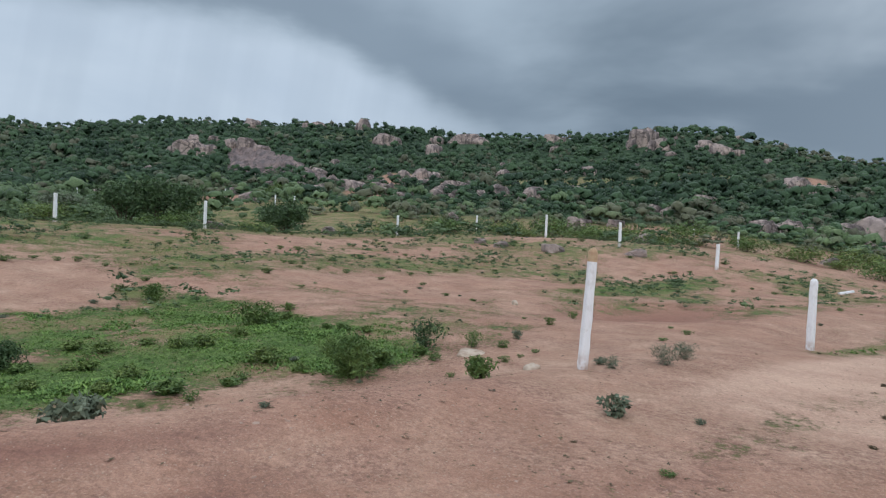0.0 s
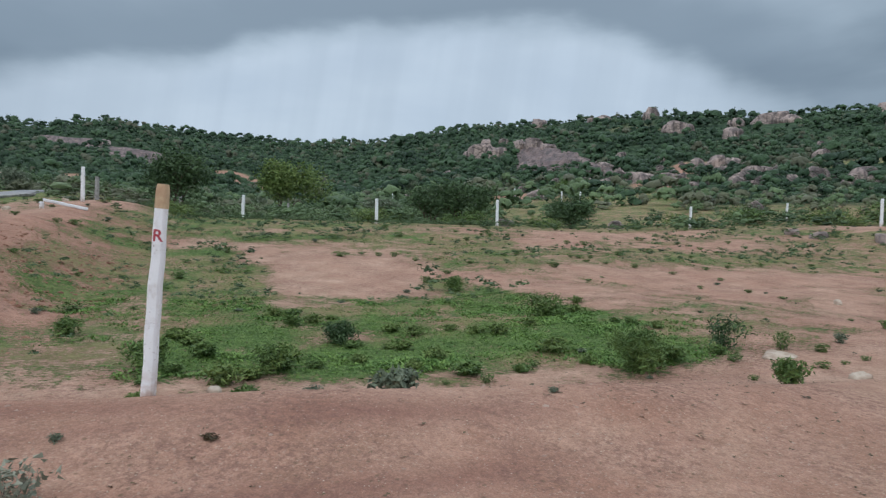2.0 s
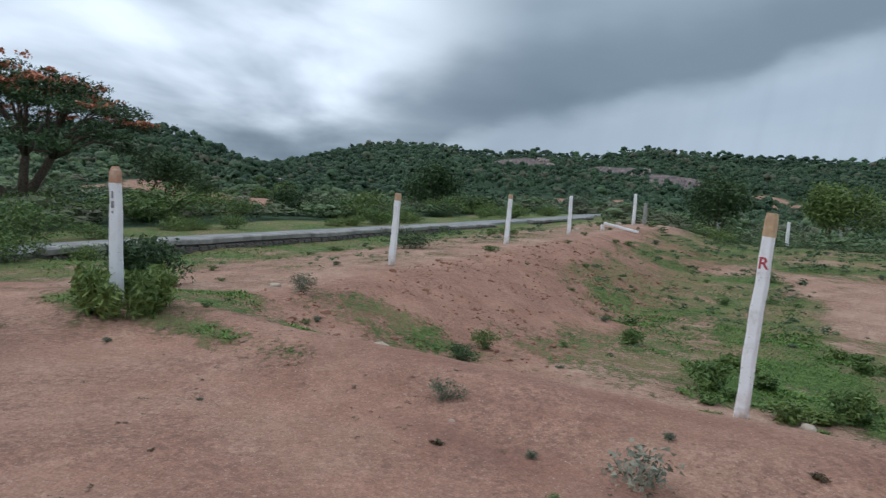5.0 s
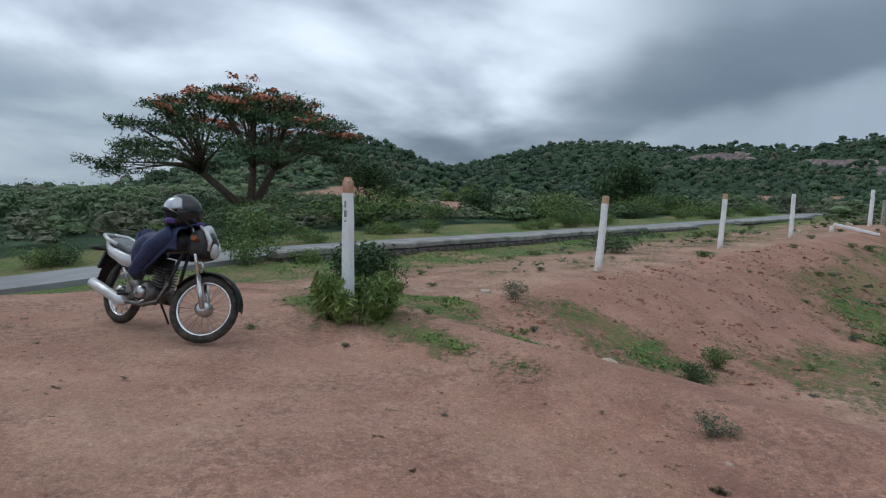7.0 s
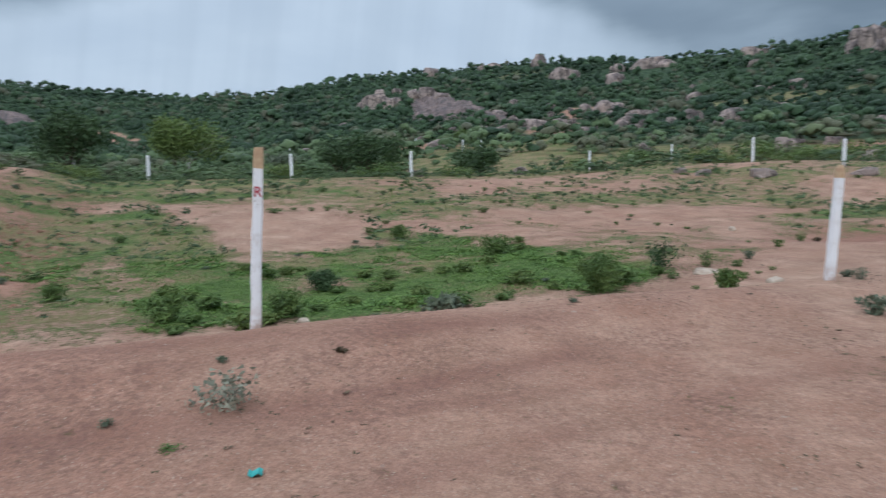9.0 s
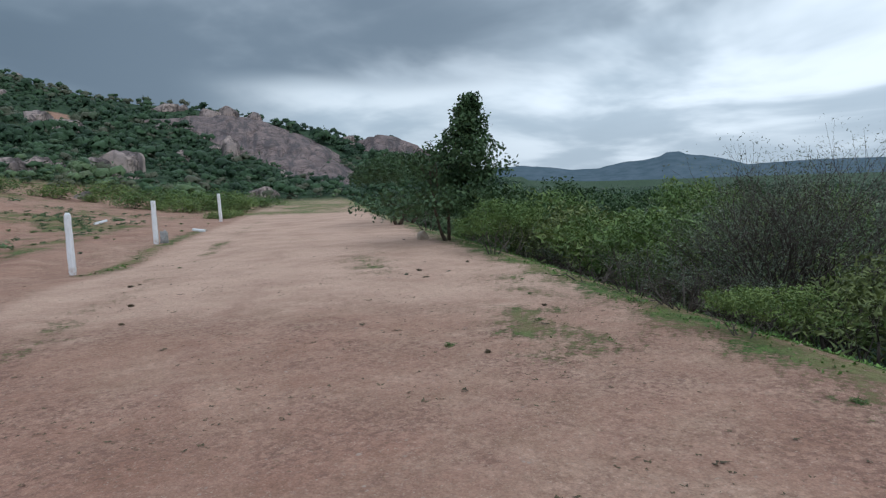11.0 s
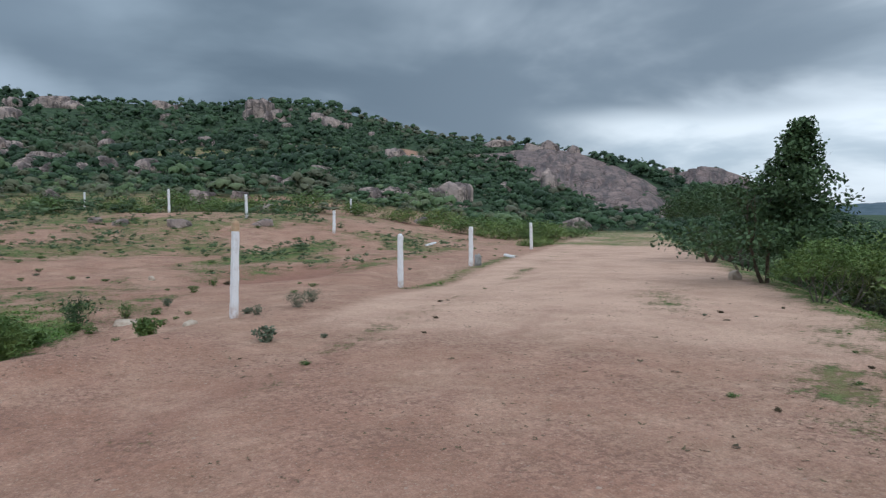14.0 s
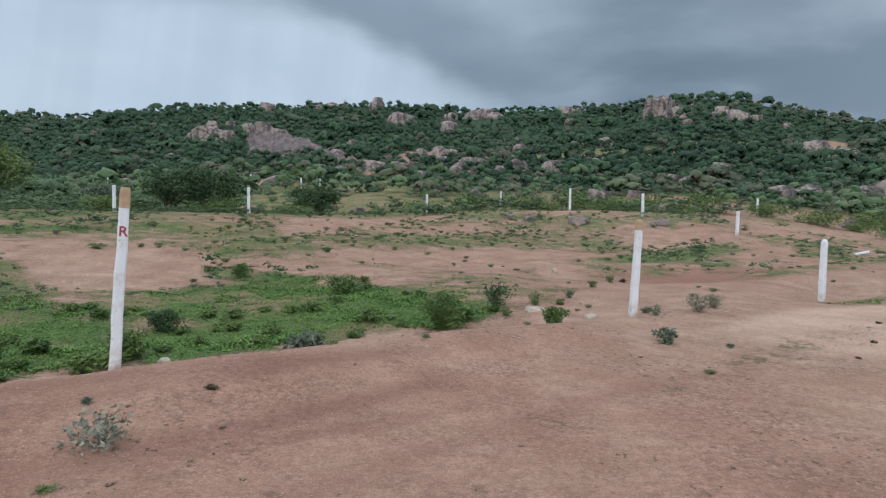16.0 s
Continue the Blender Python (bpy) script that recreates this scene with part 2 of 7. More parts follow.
def make_soil():
    k = Mat("red_earth_and_grass", 0.92, 0.2)
    big, mid, grain = k.noise(0.22, 4), k.noise(1.3, 7, 0.68), k.noise(20, 6, 0.75)
    clod = k.noise(6.0, 6, 0.72)
    pale = k.mix(k.step(mid, 0.3, 0.7), (0.400, 0.256, 0.182), (0.550, 0.372, 0.277))
    red = k.mix(k.step(mid, 0.35, 0.65), (0.326, 0.169, 0.118), (0.451, 0.252, 0.181))
    soil = k.mix(k.math("ADD", k.step(k.math("ADD", k.math("MULTIPLY", big, 0.5), k.math("MULTIPLY", k.noise(0.9, 5, 0.7), 0.5)), 0.42, 0.60, 0.0, 0.55), k.attr("red"), True), pale, red)
    soil = k.mix(k.step(clod, 0.46, 0.66, 0.0, 0.45), soil, (0.275, 0.159, 0.110))
    soil = k.mix(k.step(grain, 0.44, 0.62, 0.0, 0.40), soil, (0.235, 0.132, 0.092))
    soil = k.mix(k.step(k.noise(2.7, 7, 0.7), 0.42, 0.62, 0.0, 0.55), soil, (0.365, 0.208, 0.152))
    soil = k.mix(k.step(k.noise(45, 4, 0.7), 0.54, 0.68, 0.0, 0.45), soil, (0.56, 0.42, 0.335))
    soil = k.mix(k.math("MULTIPLY", k.attr("rut_and_pit"), k.step(mid, 0.25, 0.6, 0.35, 0.95)), soil, (0.235, 0.118, 0.090))
    soil = k.mix(k.math("MULTIPLY", k.step(k.attr("red"), -0.05, -0.45), k.step(k.noise(0.7, 5, 0.6), 0.3, 0.65, 0.25, 0.75)), soil, (0.64, 0.44, 0.34))
    # patches of dark coarse gravel
    coarse = k.math("MULTIPLY", k.step(k.noise(17, 6, 0.8), 0.45, 0.58), k.step(k.noise(0.8, 6, 0.7), 0.42, 0.60, 0.0, 0.75))
    coarse = k.math("MULTIPLY", coarse, k.step(k.attr("red"), -0.40, 0.0, 0.15, 1.0))
    soil = k.mix(coarse, soil, (0.215, 0.118, 0.092))
    # loose grit: pale and dark specks
    grit = k.step(k.cells(30), 0.10, 0.19, 1.0, 0.0)
    pick = k.step(k.noise(9, 2), 0.46, 0.60)
    soil = k.mix(k.math("MULTIPLY", grit, pick), soil, (0.494, 0.382, 0.300))
    litter = k.math("MULTIPLY", k.step(k.math("ADD", k.cells(13), k.math("MULTIPLY", k.noise(40, 3, 0.7), 0.25)), 0.20, 0.34, 1.0, 0.0), k.step(k.noise(1.7, 4, 0.6), 0.44, 0.58))
    soil = k.mix(k.math("MULTIPLY", litter, 0.7), soil, (0.155, 0.105, 0.068))
    # gravel: every grain and small stone has its own tone
    stones, grains = k.cells(34, out="Color"), k.cells(105, out="Color")
    soil = k.mix(0.22, soil, k.step(grains, 0.2, 0.8, 0.62, 1.55), "MULTIPLY")
    soil = k.mix(0.11, soil, k.step(stones, 0.2, 0.8, 0.62, 1.55), "MULTIPLY")
    # thin herb cover breaks up at its edges
    edge = k.math("ADD", k.math("MULTIPLY", k.noise(1.6, 7, 0.72), 1.5), k.math("MULTIPLY", k.noise(13, 6, 0.8), 2.0))
    cover = k.step(k.math("SUBTRACT", k.math("ADD", k.attr("grass"), edge), 1.75), 0.36, 0.70)
    green = k.mix(k.step(k.noise(7, 6, 0.7), 0.35, 0.65), (0.074, 0.138, 0.036), (0.182, 0.268, 0.080))
    green = k.mix(k.step(k.noise(34, 5, 0.8), 0.44, 0.60, 0.0, 0.62), green, (0.035, 0.060, 0.020))
    dry = k.mix(k.step(k.noise(9, 5, 0.7), 0.35, 0.65), (0.20, 0.175, 0.075), (0.30, 0.26, 0.13))
    green = k.mix(k.math("MULTIPLY", k.step(k.noise(0.6, 4), 0.40, 0.62), k.step(k.attr("grass"), 0.95, 0.6)), green, dry)
    col = k.mix(cover, soil, green)
    wood = k.mix(k.step(k.noise(0.5, 5, 0.65), 0.35, 0.65), (0.022, 0.048, 0.026), (0.060, 0.100, 0.050))
    col = k.mix(k.step(k.math("ADD", k.attr("wood"), k.math("MULTIPLY", k.noise(0.8, 4, 0.6), 0.4)), 0.45, 0.85), col, wood)
    high = k.math("ADD", k.math("MULTIPLY", grain, 0.5), k.math("MULTIPLY", mid, 1.0))
    high = k.math("ADD", high, k.math("ADD", k.math("MULTIPLY", grit, 0.3), k.math("ADD", k.math("MULTIPLY", clod, 0.9), k.math("MULTIPLY", k.cells(40), -0.18))))
    high = k.math("ADD", high, k.math("MULTIPLY", k.math("MULTIPLY", cover, k.noise(28, 4, 0.7)), 1.2))
    return k.done(col, None, high, 0.05, 0.7)


def make_leaves(name, dark, light, rough=0.6, tone=None):
    k = Mat(name, rough, 0.25)
    clump = k.step(k.noise(3.2, 3, 0.6), 0.32, 0.68)
    v = k.math("ADD", k.math("MULTIPLY", k.island(), 0.42), k.math("ADD", k.math("MULTIPLY", clump, 0.34), k.math("MULTIPLY", k.noise(0.35, 3), 0.34)))
    if tone:
        v = k.math("ADD", k.math("MULTIPLY", v, 0.30), k.math("MULTIPLY", k.attr(tone), 0.78))
    col = k.mix(k.step(v, 0.15, 0.95), dark, light)
    if tone:
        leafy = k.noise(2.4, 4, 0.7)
        # shade in the gaps between leaves, painted dark in the bump's hollows
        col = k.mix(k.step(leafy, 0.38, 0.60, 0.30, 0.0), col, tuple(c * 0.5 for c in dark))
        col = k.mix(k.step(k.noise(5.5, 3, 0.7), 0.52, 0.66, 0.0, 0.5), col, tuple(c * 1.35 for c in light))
        bump = k.t.nodes.new("ShaderNodeBump")
        bump.inputs["Distance"].default_value, bump.inputs["Strength"].default_value = 0.25, 0.6
        k.t.links.new(leafy, bump.inputs["Height"])
        k.t.links.new(bump.outputs[0], k.b.inputs["Normal"])
        col = k.mix(k.step(k.attr(tone), 0.86, 1.0, 0.0, 0.75), col, (0.115, 0.105, 0.075))
    k.b.inputs["Subsurface Weight"].default_value = 0.0
    return k.done(col)


def make_granite(name="granite", pale=(0.50, 0.39, 0.34), deep=(0.32, 0.26, 0.245), streaky=0.8):
    k = Mat(name, 0.85, 0.25)
    big, mid, fine = k.noise(0.25, 5, 0.6), k.noise(1.6, 6, 0.65), k.noise(9, 4, 0.7)
    col = k.mix(k.step(big, 0.36, 0.66), deep, pale)
    col = k.mix(k.step(mid, 0.46, 0.74, 0.0, 0.6), col, tuple(min(1, c * 1.22) for c in pale))
    streak = k.noise(0.6, 6, 0.65, (1.0, 0.14 if streaky > 0.9 else 1.0, 0.10))
    col = k.mix(k.step(streak, 0.46, 0.60, 0.0, streaky), col, (0.115, 0.096, 0.10))
    col = k.mix(k.step(fine, 0.55, 0.75, 0.0, 0.4), col, (0.16, 0.13, 0.12))
    seam = k.math("ABSOLUTE", k.math("SUBTRACT", k.noise(0.28, 5, 0.6, (1, 1, 1.8), 0.6), 0.5))
    crack = k.step(seam, 0.0, 0.022, 1.0, 0.0)
    col = k.mix(k.math("MULTIPLY", crack, 0.6), col, (0.07, 0.06, 0.055))
    block = k.step(k.cells(0.42, "DISTANCE_TO_EDGE"), 0.015, 0.075, 1.0, 0.0)
    block = k.math("MULTIPLY", block, k.step(k.noise(0.35, 4, 0.6), 0.40, 0.56))
    col = k.mix(k.math("MULTIPLY", block, 0.75), col, (0.075, 0.064, 0.060))
    crack = k.math("MAXIMUM", crack, block)
    hgt = k.math("SUBTRACT", k.math("ADD", mid, k.math("MULTIPLY", fine, 0.3)), k.math("MULTIPLY", crack, 0.6))
    return k.done(col, None, hgt, 0.25, 0.8)


def make_plain(name, colour, rough=0.6, other=None, scale=8.0, spec=0.3, metal=0.0, bump=0.003, detail=5):
    k = Mat(name, rough, spec)
    n = k.noise(scale, detail, 0.65)
    if other is None:
        other = tuple(c * 0.72 for c in colour)
    return k.done(k.mix(k.step(n, 0.36, 0.68), colour, other), None, k.noise(scale * 4, 4), bump, 0.5, metal)


def make_whitewash():
    k = Mat("whitewashed_granite", 0.85, 0.25)
    worn = k.noise(9, 6, 0.7, (1, 1, 0.55))
    col = k.mix(k.step(worn, 0.50, 0.72, 0.0, 0.7), (0.84, 0.85, 0.88), (0.58, 0.55, 0.53))
    col = k.mix(k.step(k.noise(40, 3), 0.62, 0.75, 0.0, 0.6), col, (0.33, 0.28, 0.26))
    splash = k.math("MULTIPLY", k.attr("foot"), k.step(k.noise(14, 4), 0.25, 0.7))
    col = k.mix(splash, col, (0.42, 0.26, 0.19))
    return k.done(col, None, k.noise(30, 5), 0.006, 0.7)


SOIL = make_soil()
GRANITE = make_granite()
SLABROCK = make_granite("streaked_slab_granite", (0.290, 0.214, 0.196), (0.165, 0.127, 0.126), 0.95)
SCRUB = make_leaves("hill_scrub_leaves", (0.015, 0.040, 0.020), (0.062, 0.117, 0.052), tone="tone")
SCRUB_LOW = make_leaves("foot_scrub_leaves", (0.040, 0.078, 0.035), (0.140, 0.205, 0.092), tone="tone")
LEAF_OLIVE = make_leaves("olive_leaves", (0.060, 0.085, 0.030), (0.215, 0.25, 0.085))
LEAF_DARK = make_leaves("dark_green_leaves", (0.030, 0.060, 0.026), (0.090, 0.15, 0.062))
LEAF_MID = make_leaves("green_leaves", (0.050, 0.098, 0.026), (0.165, 0.245, 0.072))
LEAF_BRIGHT = make_leaves("fresh_green_leaves", (0.070, 0.120, 0.032), (0.215, 0.285, 0.085))
LEAF_PALE = make_leaves("pale_grey_weed_leaves", (0.13, 0.15, 0.11), (0.36, 0.36, 0.28))
LEAF_GREY = make_leaves("grey_green_leaves", (0.075, 0.10, 0.065), (0.20, 0.235, 0.16))
GRASS = make_leaves("herb_and_grass_blades", (0.064, 0.14, 0.030), (0.198, 0.315, 0.080))
DRY = make_leaves("dry_weed", (0.055, 0.042, 0.024), (0.150, 0.115, 0.062))
FLOWER = make_leaves("orange_flowers", (0.45, 0.14, 0.08), (0.62, 0.28, 0.17))
BARK = make_plain("grey_brown_bark", (0.13, 0.10, 0.075), 0.9, (0.06, 0.047, 0.038), 12, 0.2, 0, 0.02)
TWIG = make_plain("grey_twigs", (0.19, 0.165, 0.14), 0.9, (0.09, 0.075, 0.065), 15, 0.2, 0, 0.01)
DARK_TWIG = make_plain("dark_thorn_twigs", (0.105, 0.085, 0.075), 0.9, (0.05, 0.04, 0.037), 15, 0.2, 0, 0.01)
WHITE = make_whitewash()
OCHRE = make_plain("ochre_post_tip", (0.56, 0.42, 0.27), 0.85, (0.45, 0.30, 0.19), 12)
RUST = make_plain("rust_brown_post_tip", (0.42, 0.21, 0.13), 0.85, (0.55, 0.40, 0.30), 9)
RAWSTONE = make_plain("bare_grey_stone", (0.36, 0.35, 0.34), 0.85, (0.22, 0.21, 0.20), 12, 0.25, 0, 0.012)
RED_PAINT = make_plain("red_paint", (0.42, 0.06, 0.08), 0.6)
GREY_PAINT = make_plain("faded_grey_paint", (0.30, 0.29, 0.30), 0.7)

# ---------------------------------------------------------------- the lie of the land
# plan axes: u runs along the track's fence, v along the road's fence, from the corner post
OX, OY, UX, UY = -6.6, -0.8, 0.722, 0.692
CX, CY = 0.4, 0.3


def uv_of(x, y):
    return (x - OX) * UX + (y - OY) * UY, -(x - OX) * UY + (y - OY) * UX


def xy_of(u, v):
    return OX + u * UX - v * UY, OY + u * UY + v * UX


def ss(a, b, x):
    s = np.clip((x - a) / (b - a), 0, 1)
    return s * s * (3 - 2 * s)


def vnoise(x, y, seed=0):
    xi, yi = np.floor(x), np.floor(y)
    fx, fy = x - xi, y - yi
    fx, fy = fx * fx * (3 - 2 * fx), fy * fy * (3 - 2 * fy)

    def h(a, b):
        s = np.sin(a * 127.1 + b * 311.7 + seed * 74.7) * 43758.5453
        return s - np.floor(s)
    low = h(xi, yi) * (1 - fx) + h(xi + 1, yi) * fx
    top = h(xi, yi + 1) * (1 - fx) + h(xi + 1, yi + 1) * fx
    return low * (1 - fy) + top * fy


def fbm(x, y, seed=0, octaves=4):
    total, amp, out = 0.0, 1.0, 0.0
    for i in range(octaves):
        out = out + amp * vnoise(x * 2 ** i + 17.3 * i, y * 2 ** i - 9.1 * i, seed + i)
        total, amp = total + amp, amp * 0.5
    return out / total - 0.5


# hills as crest lines: bearing, then how steeply the crest stands above the plots (degrees)
NORTH = ((48, 3.5), (42, 5.6), (39.7, 6.7), (35, 7.1), (30, 7.9), (26, 8.7), (21, 9.0), (15, 9.4), (10.8, 9.7), (6, 9.4), (3, 9.3),
         (-5, 9.4), (-11, 9.5), (-14.5, 10.2), (-19.4, 9.9), (-24.5, 8.6), (-28.4, 7.5), (-32, 7.0), (-37, 6.5), (-41, 5.8),
         (-46, 4.8), (-49, 4.0), (-53, 3.2), (-57, 2.2), (-60, 1.0), (-65, -1.5))
NORTHWEST = ((100, 1.0), (95, 2.8), (91, 4.0), (88, 4.7), (85, 5.6), (82, 6.5), (79, 7.0), (75, 7.1), (72, 6.7), (70, 6.6), (67, 7.0),
             (61, 6.7), (56.5, 7.7), (52, 7.2), (47, 7.0), (42, 6.8), (38, 6.2), (30, 4.0))
WEST = ((124, -2.5), (119, -0.8), (114, 1.5), (111, 3.4), (108.5, 4.8), (105, 5.4), (102, 6.0), (97.5, 6.0), (95, 5.2), (92, 4.4), (90, 3.4), (88, 2.0), (84, 0.0))


def crest(table, az):
    t = sorted(table)
    return np.interp(az, [p[0] for p in t], [p[1] for p in t], left=-3.0, right=-3.0)


def road_height(v):
    v = np.clip(v, -9, 44)
    return np.where(v > 3, 0.19 + 0.0645 * v, 0.3835 - 0.12 * (3 - v))


def near_ground(u, v):
    uc = np.clip(u, -3, 48)
    track = 0.12 - 0.0135 * uc + 0.20 * np.exp(-((v - 0.4) / 0.8) ** 2) * ss(-1, 3, u) * (1 - 0.65 * ss(9, 12, u)) * (1 - ss(15, 19, u))
    track = track + 0.22 * np.exp(-((u + 0.5) ** 2 + (v - 0.8) ** 2) / 2.5)
    track = track - 0.19 * np.exp(-((u - 21.0) / 3.2) ** 2) * ss(-3.5, -0.5, v)
    # inside the plots: a shallow basin that rises to the far rows
    k = ss(25, 38, u)
    floor = -0.30 - 0.006 * uc + 1.68 * ss(8 - 6 * k, 30 - 8 * k, v) + 0.6 * k * ss(4, 16, v)
    floor = floor + 0.28 * ss(9, 14, u) * (1 - ss(14, 24, v)) - 0.10 * np.exp(-((u - 7) / 3) ** 2 - ((v - 4.5) / 3) ** 2)
    # a shallow borrow pit beside the second and third post
    floor = floor - 0.42 * np.exp(-((u - 21.6) / 2.8) ** 2 - ((v - 5.4) / 1.4) ** 2)
    vc = np.clip(v, -2, 40)
    brow = 0.10 + 0.073 * vc
    toe = -0.03 + 0.066 * vc
    plateau = brow + (toe - brow) * ss(0.5, 5.5, -u)
    plateau = np.where(u < -6.15, road_height(v) - 0.10, plateau)
    inside = floor + (plateau - floor) * (1 - ss(-0.2, 3.2 + 0.02 * vc, u)) * (1 - ss(26, 34, v) * ss(-4, -1, u))
    z = track + (inside - track) * ss(0.45, 2.6, v)
    dip = road_height(v) - 0.06
    z = np.where(v < 4, z + (dip - z) * ss(-2.5, -6.2, u) * ss(4, 1.5, v), z)
    z = np.where(u < -6.15, np.minimum(z, road_height(v) - 0.10), z)
    # the land falls away beyond the track's outer edge
    drop = ss(-7.6, -13.5, v) * ss(0.5, 6, u)
    return z - 2.6 * drop


def terrain(x, y):
    dx, dy = x - CX, y - CY
    r = np.hypot(dx, dy) + 1e-6
    az = np.degrees(np.arctan2(-dx, dy))
    u, v = uv_of(x, y)
    near = near_ground(np.clip(u, -60, 70), np.clip(v, -60, 60))
    rough = fbm(x * 0.9, y * 0.9, 3, 4) * 0.11 + fbm(x * 0.16, y * 0.16, 9, 3) * 0.22 * ss(9, 30, r)
    near = near + rough * (0.35 + 0.65 * ss(0, 2, v)) + fbm(x * 0.4, y * 0.4, 13, 3) * 0.16 * ss(3, 6, v) * ss(6, 9, u) * (1 - ss(24, 30, v))
    near = near + fbm(x * 2.1, y * 2.1, 15, 3) * 0.13 * ss(-0.6, 0.4, u) * (1 - ss(2.8, 4.5, u)) * ss(1.5, 3.0, v) * (1 - ss(24, 30, v))
    valley = -0.018 * np.clip(r - 40, 0, 1400) * np.maximum(ss(-58, -72, az), ss(104, 116, az))
    valley = valley - 10 * np.maximum(ss(125, 150, az), ss(-100, -130, az)) * ss(60, 400, r)
    z = near + valley
    lump = fbm(x * 0.012, y * 0.012, 21, 4)
    for table, dist, foot, power in ((NORTH, 0, 0, 1.5), (NORTHWEST, 450, 70, 1.45), (WEST, 230, 55, 1.4)):
        if dist == 0:
            far = np.interp(az, [-65, -57, -45, -15, 10, 35, 48], [165, 170, 185, 240, 260, 330, 380])
            first = np.interp(az, [-60, -38, -20, 0, 48], [80, 75, 48, 42, 60])
        else:
            far, first = dist, foot
        rise = far * np.tan(np.radians(crest(table, az))) + 1.36
        s = np.clip((r - first) / (far - first), 0, 1)
        behind = np.clip((r - far) / far, 0, 4)
        hill = near + (rise - near) * s ** power * (1.0 - 0.35 * np.minimum(behind, 1.5) ** 1.2)
        hill = hill + lump * 9.0 * (s * (1 - s) * 4) * (far / 300.0)
        z = np.where((r > first) & (crest(table, az) > -2.9), np.maximum(z, np.where(r > first, hill, z)), z)
    return z


def ground_z(x, y):
    return float(terrain(np.array([float(x)]), np.array([float(y)]))[0])

# ---------------------------------------------------------------- building helpers
def mesh_of(name, verts, tris, material=None, smooth=False, attrs=None):
    """A mesh from arrays of points and triangles (or quads)."""
    me = bpy.data.meshes.new(name)
    verts, tris = np.asarray(verts, dtype=np.float32), np.asarray(tris, dtype=np.int32)
    n = tris.shape[1]
    me.vertices.add(len(verts))
    me.vertices.foreach_set("co", verts.ravel())
    me.loops.add(tris.size)
    me.loops.foreach_set("vertex_index", tris.ravel())
    me.polygons.add(len(tris))
    me.polygons.foreach_set("loop_start", np.arange(0, tris.size, n, dtype=np.int32))
    me.polygons.foreach_set("use_smooth", np.full(len(tris), smooth))
    for key, data in (attrs or {}).items():
        a = me.attributes.new(key, "FLOAT", "POINT")
        a.data.foreach_set("value", np.asarray(data, dtype=np.float32))
    me.update()
    me.validate()
    if material:
        me.materials.append(material)
    return me


def bm_mesh(name, bm, material=None, smooth=False):
    me = bpy.data.meshes.new(name)
    bmesh.ops.recalc_face_normals(bm, faces=bm.faces)
    bm.to_mesh(me)
    bm.free()
    for p in me.polygons:
        p.use_smooth = smooth
    if material:
        me.materials.append(material)
    return me


def part(name, data, material, parent, label="", smooth=False):
    """One mesh object under a thing or a part; data is a mesh or a bmesh."""
    if isinstance(data, bmesh.types.BMesh):
        data = bm_mesh(name, data, material, smooth)
    ob = new(name, data)
    ob.parent = parent
    return tagged(ob, label=label)


def thing(name, x, y, z, rz=0.0, label="", category="", group="", kind=""):
    ob = new(name)
    ob.matrix_basis = pose(x, y, z, 0, 0, rz)
    ob.empty_display_size = 0.1
    return tagged(ob, label, category, group, kind)


def tube(bm, points, radii, sides=8):
    """A tapered tube through points, closed at both ends."""
    points = [Vector(p) for p in points]
    rings = []
    for i, p in enumerate(points):
        d = (points[min(i + 1, len(points) - 1)] - points[max(i - 1, 0)]).normalized()
        a = d.orthogonal().normalized() if abs(d.z) > 0.95 else d.cross(Vector((0, 0, 1))).normalized()
        b = d.cross(a)
        rings.append([bm.verts.new(p + (a * math.cos(t) + b * math.sin(t)) * radii[i]) for t in (2 * math.pi * j / sides for j in range(sides))])
    for r0, r1 in zip(rings, rings[1:]):
        for j in range(sides):
            bm.faces.new((r0[j], r0[(j + 1) % sides], r1[(j + 1) % sides], r1[j]))
    bm.faces.new(rings[0])
    bm.faces.new(list(reversed(rings[-1])))
    return bm


GOLD = (1 + 5 ** 0.5) / 2
ICO_V = np.array([(-1, GOLD, 0), (1, GOLD, 0), (-1, -GOLD, 0), (1, -GOLD, 0), (0, -1, GOLD), (0, 1, GOLD), (0, -1, -GOLD), (0, 1, -GOLD),
                  (GOLD, 0, -1), (GOLD, 0, 1), (-GOLD, 0, -1), (-GOLD, 0, 1)]) / math.hypot(1, GOLD)


def ico_faces():
    out = []
    for a in range(12):
        for b in range(a + 1, 12):
            for c in range(b + 1, 12):
                ds = [np.linalg.norm(ICO_V[i] - ICO_V[j]) for i, j in ((a, b), (b, c), (a, c))]
                if max(ds) < 1.2:
                    n = np.cross(ICO_V[b] - ICO_V[a], ICO_V[c] - ICO_V[a])
                    out.append((a, b, c) if np.dot(n, ICO_V[a]) > 0 else (a, c, b))
    return np.array(out)


ICO_F = ico_faces()


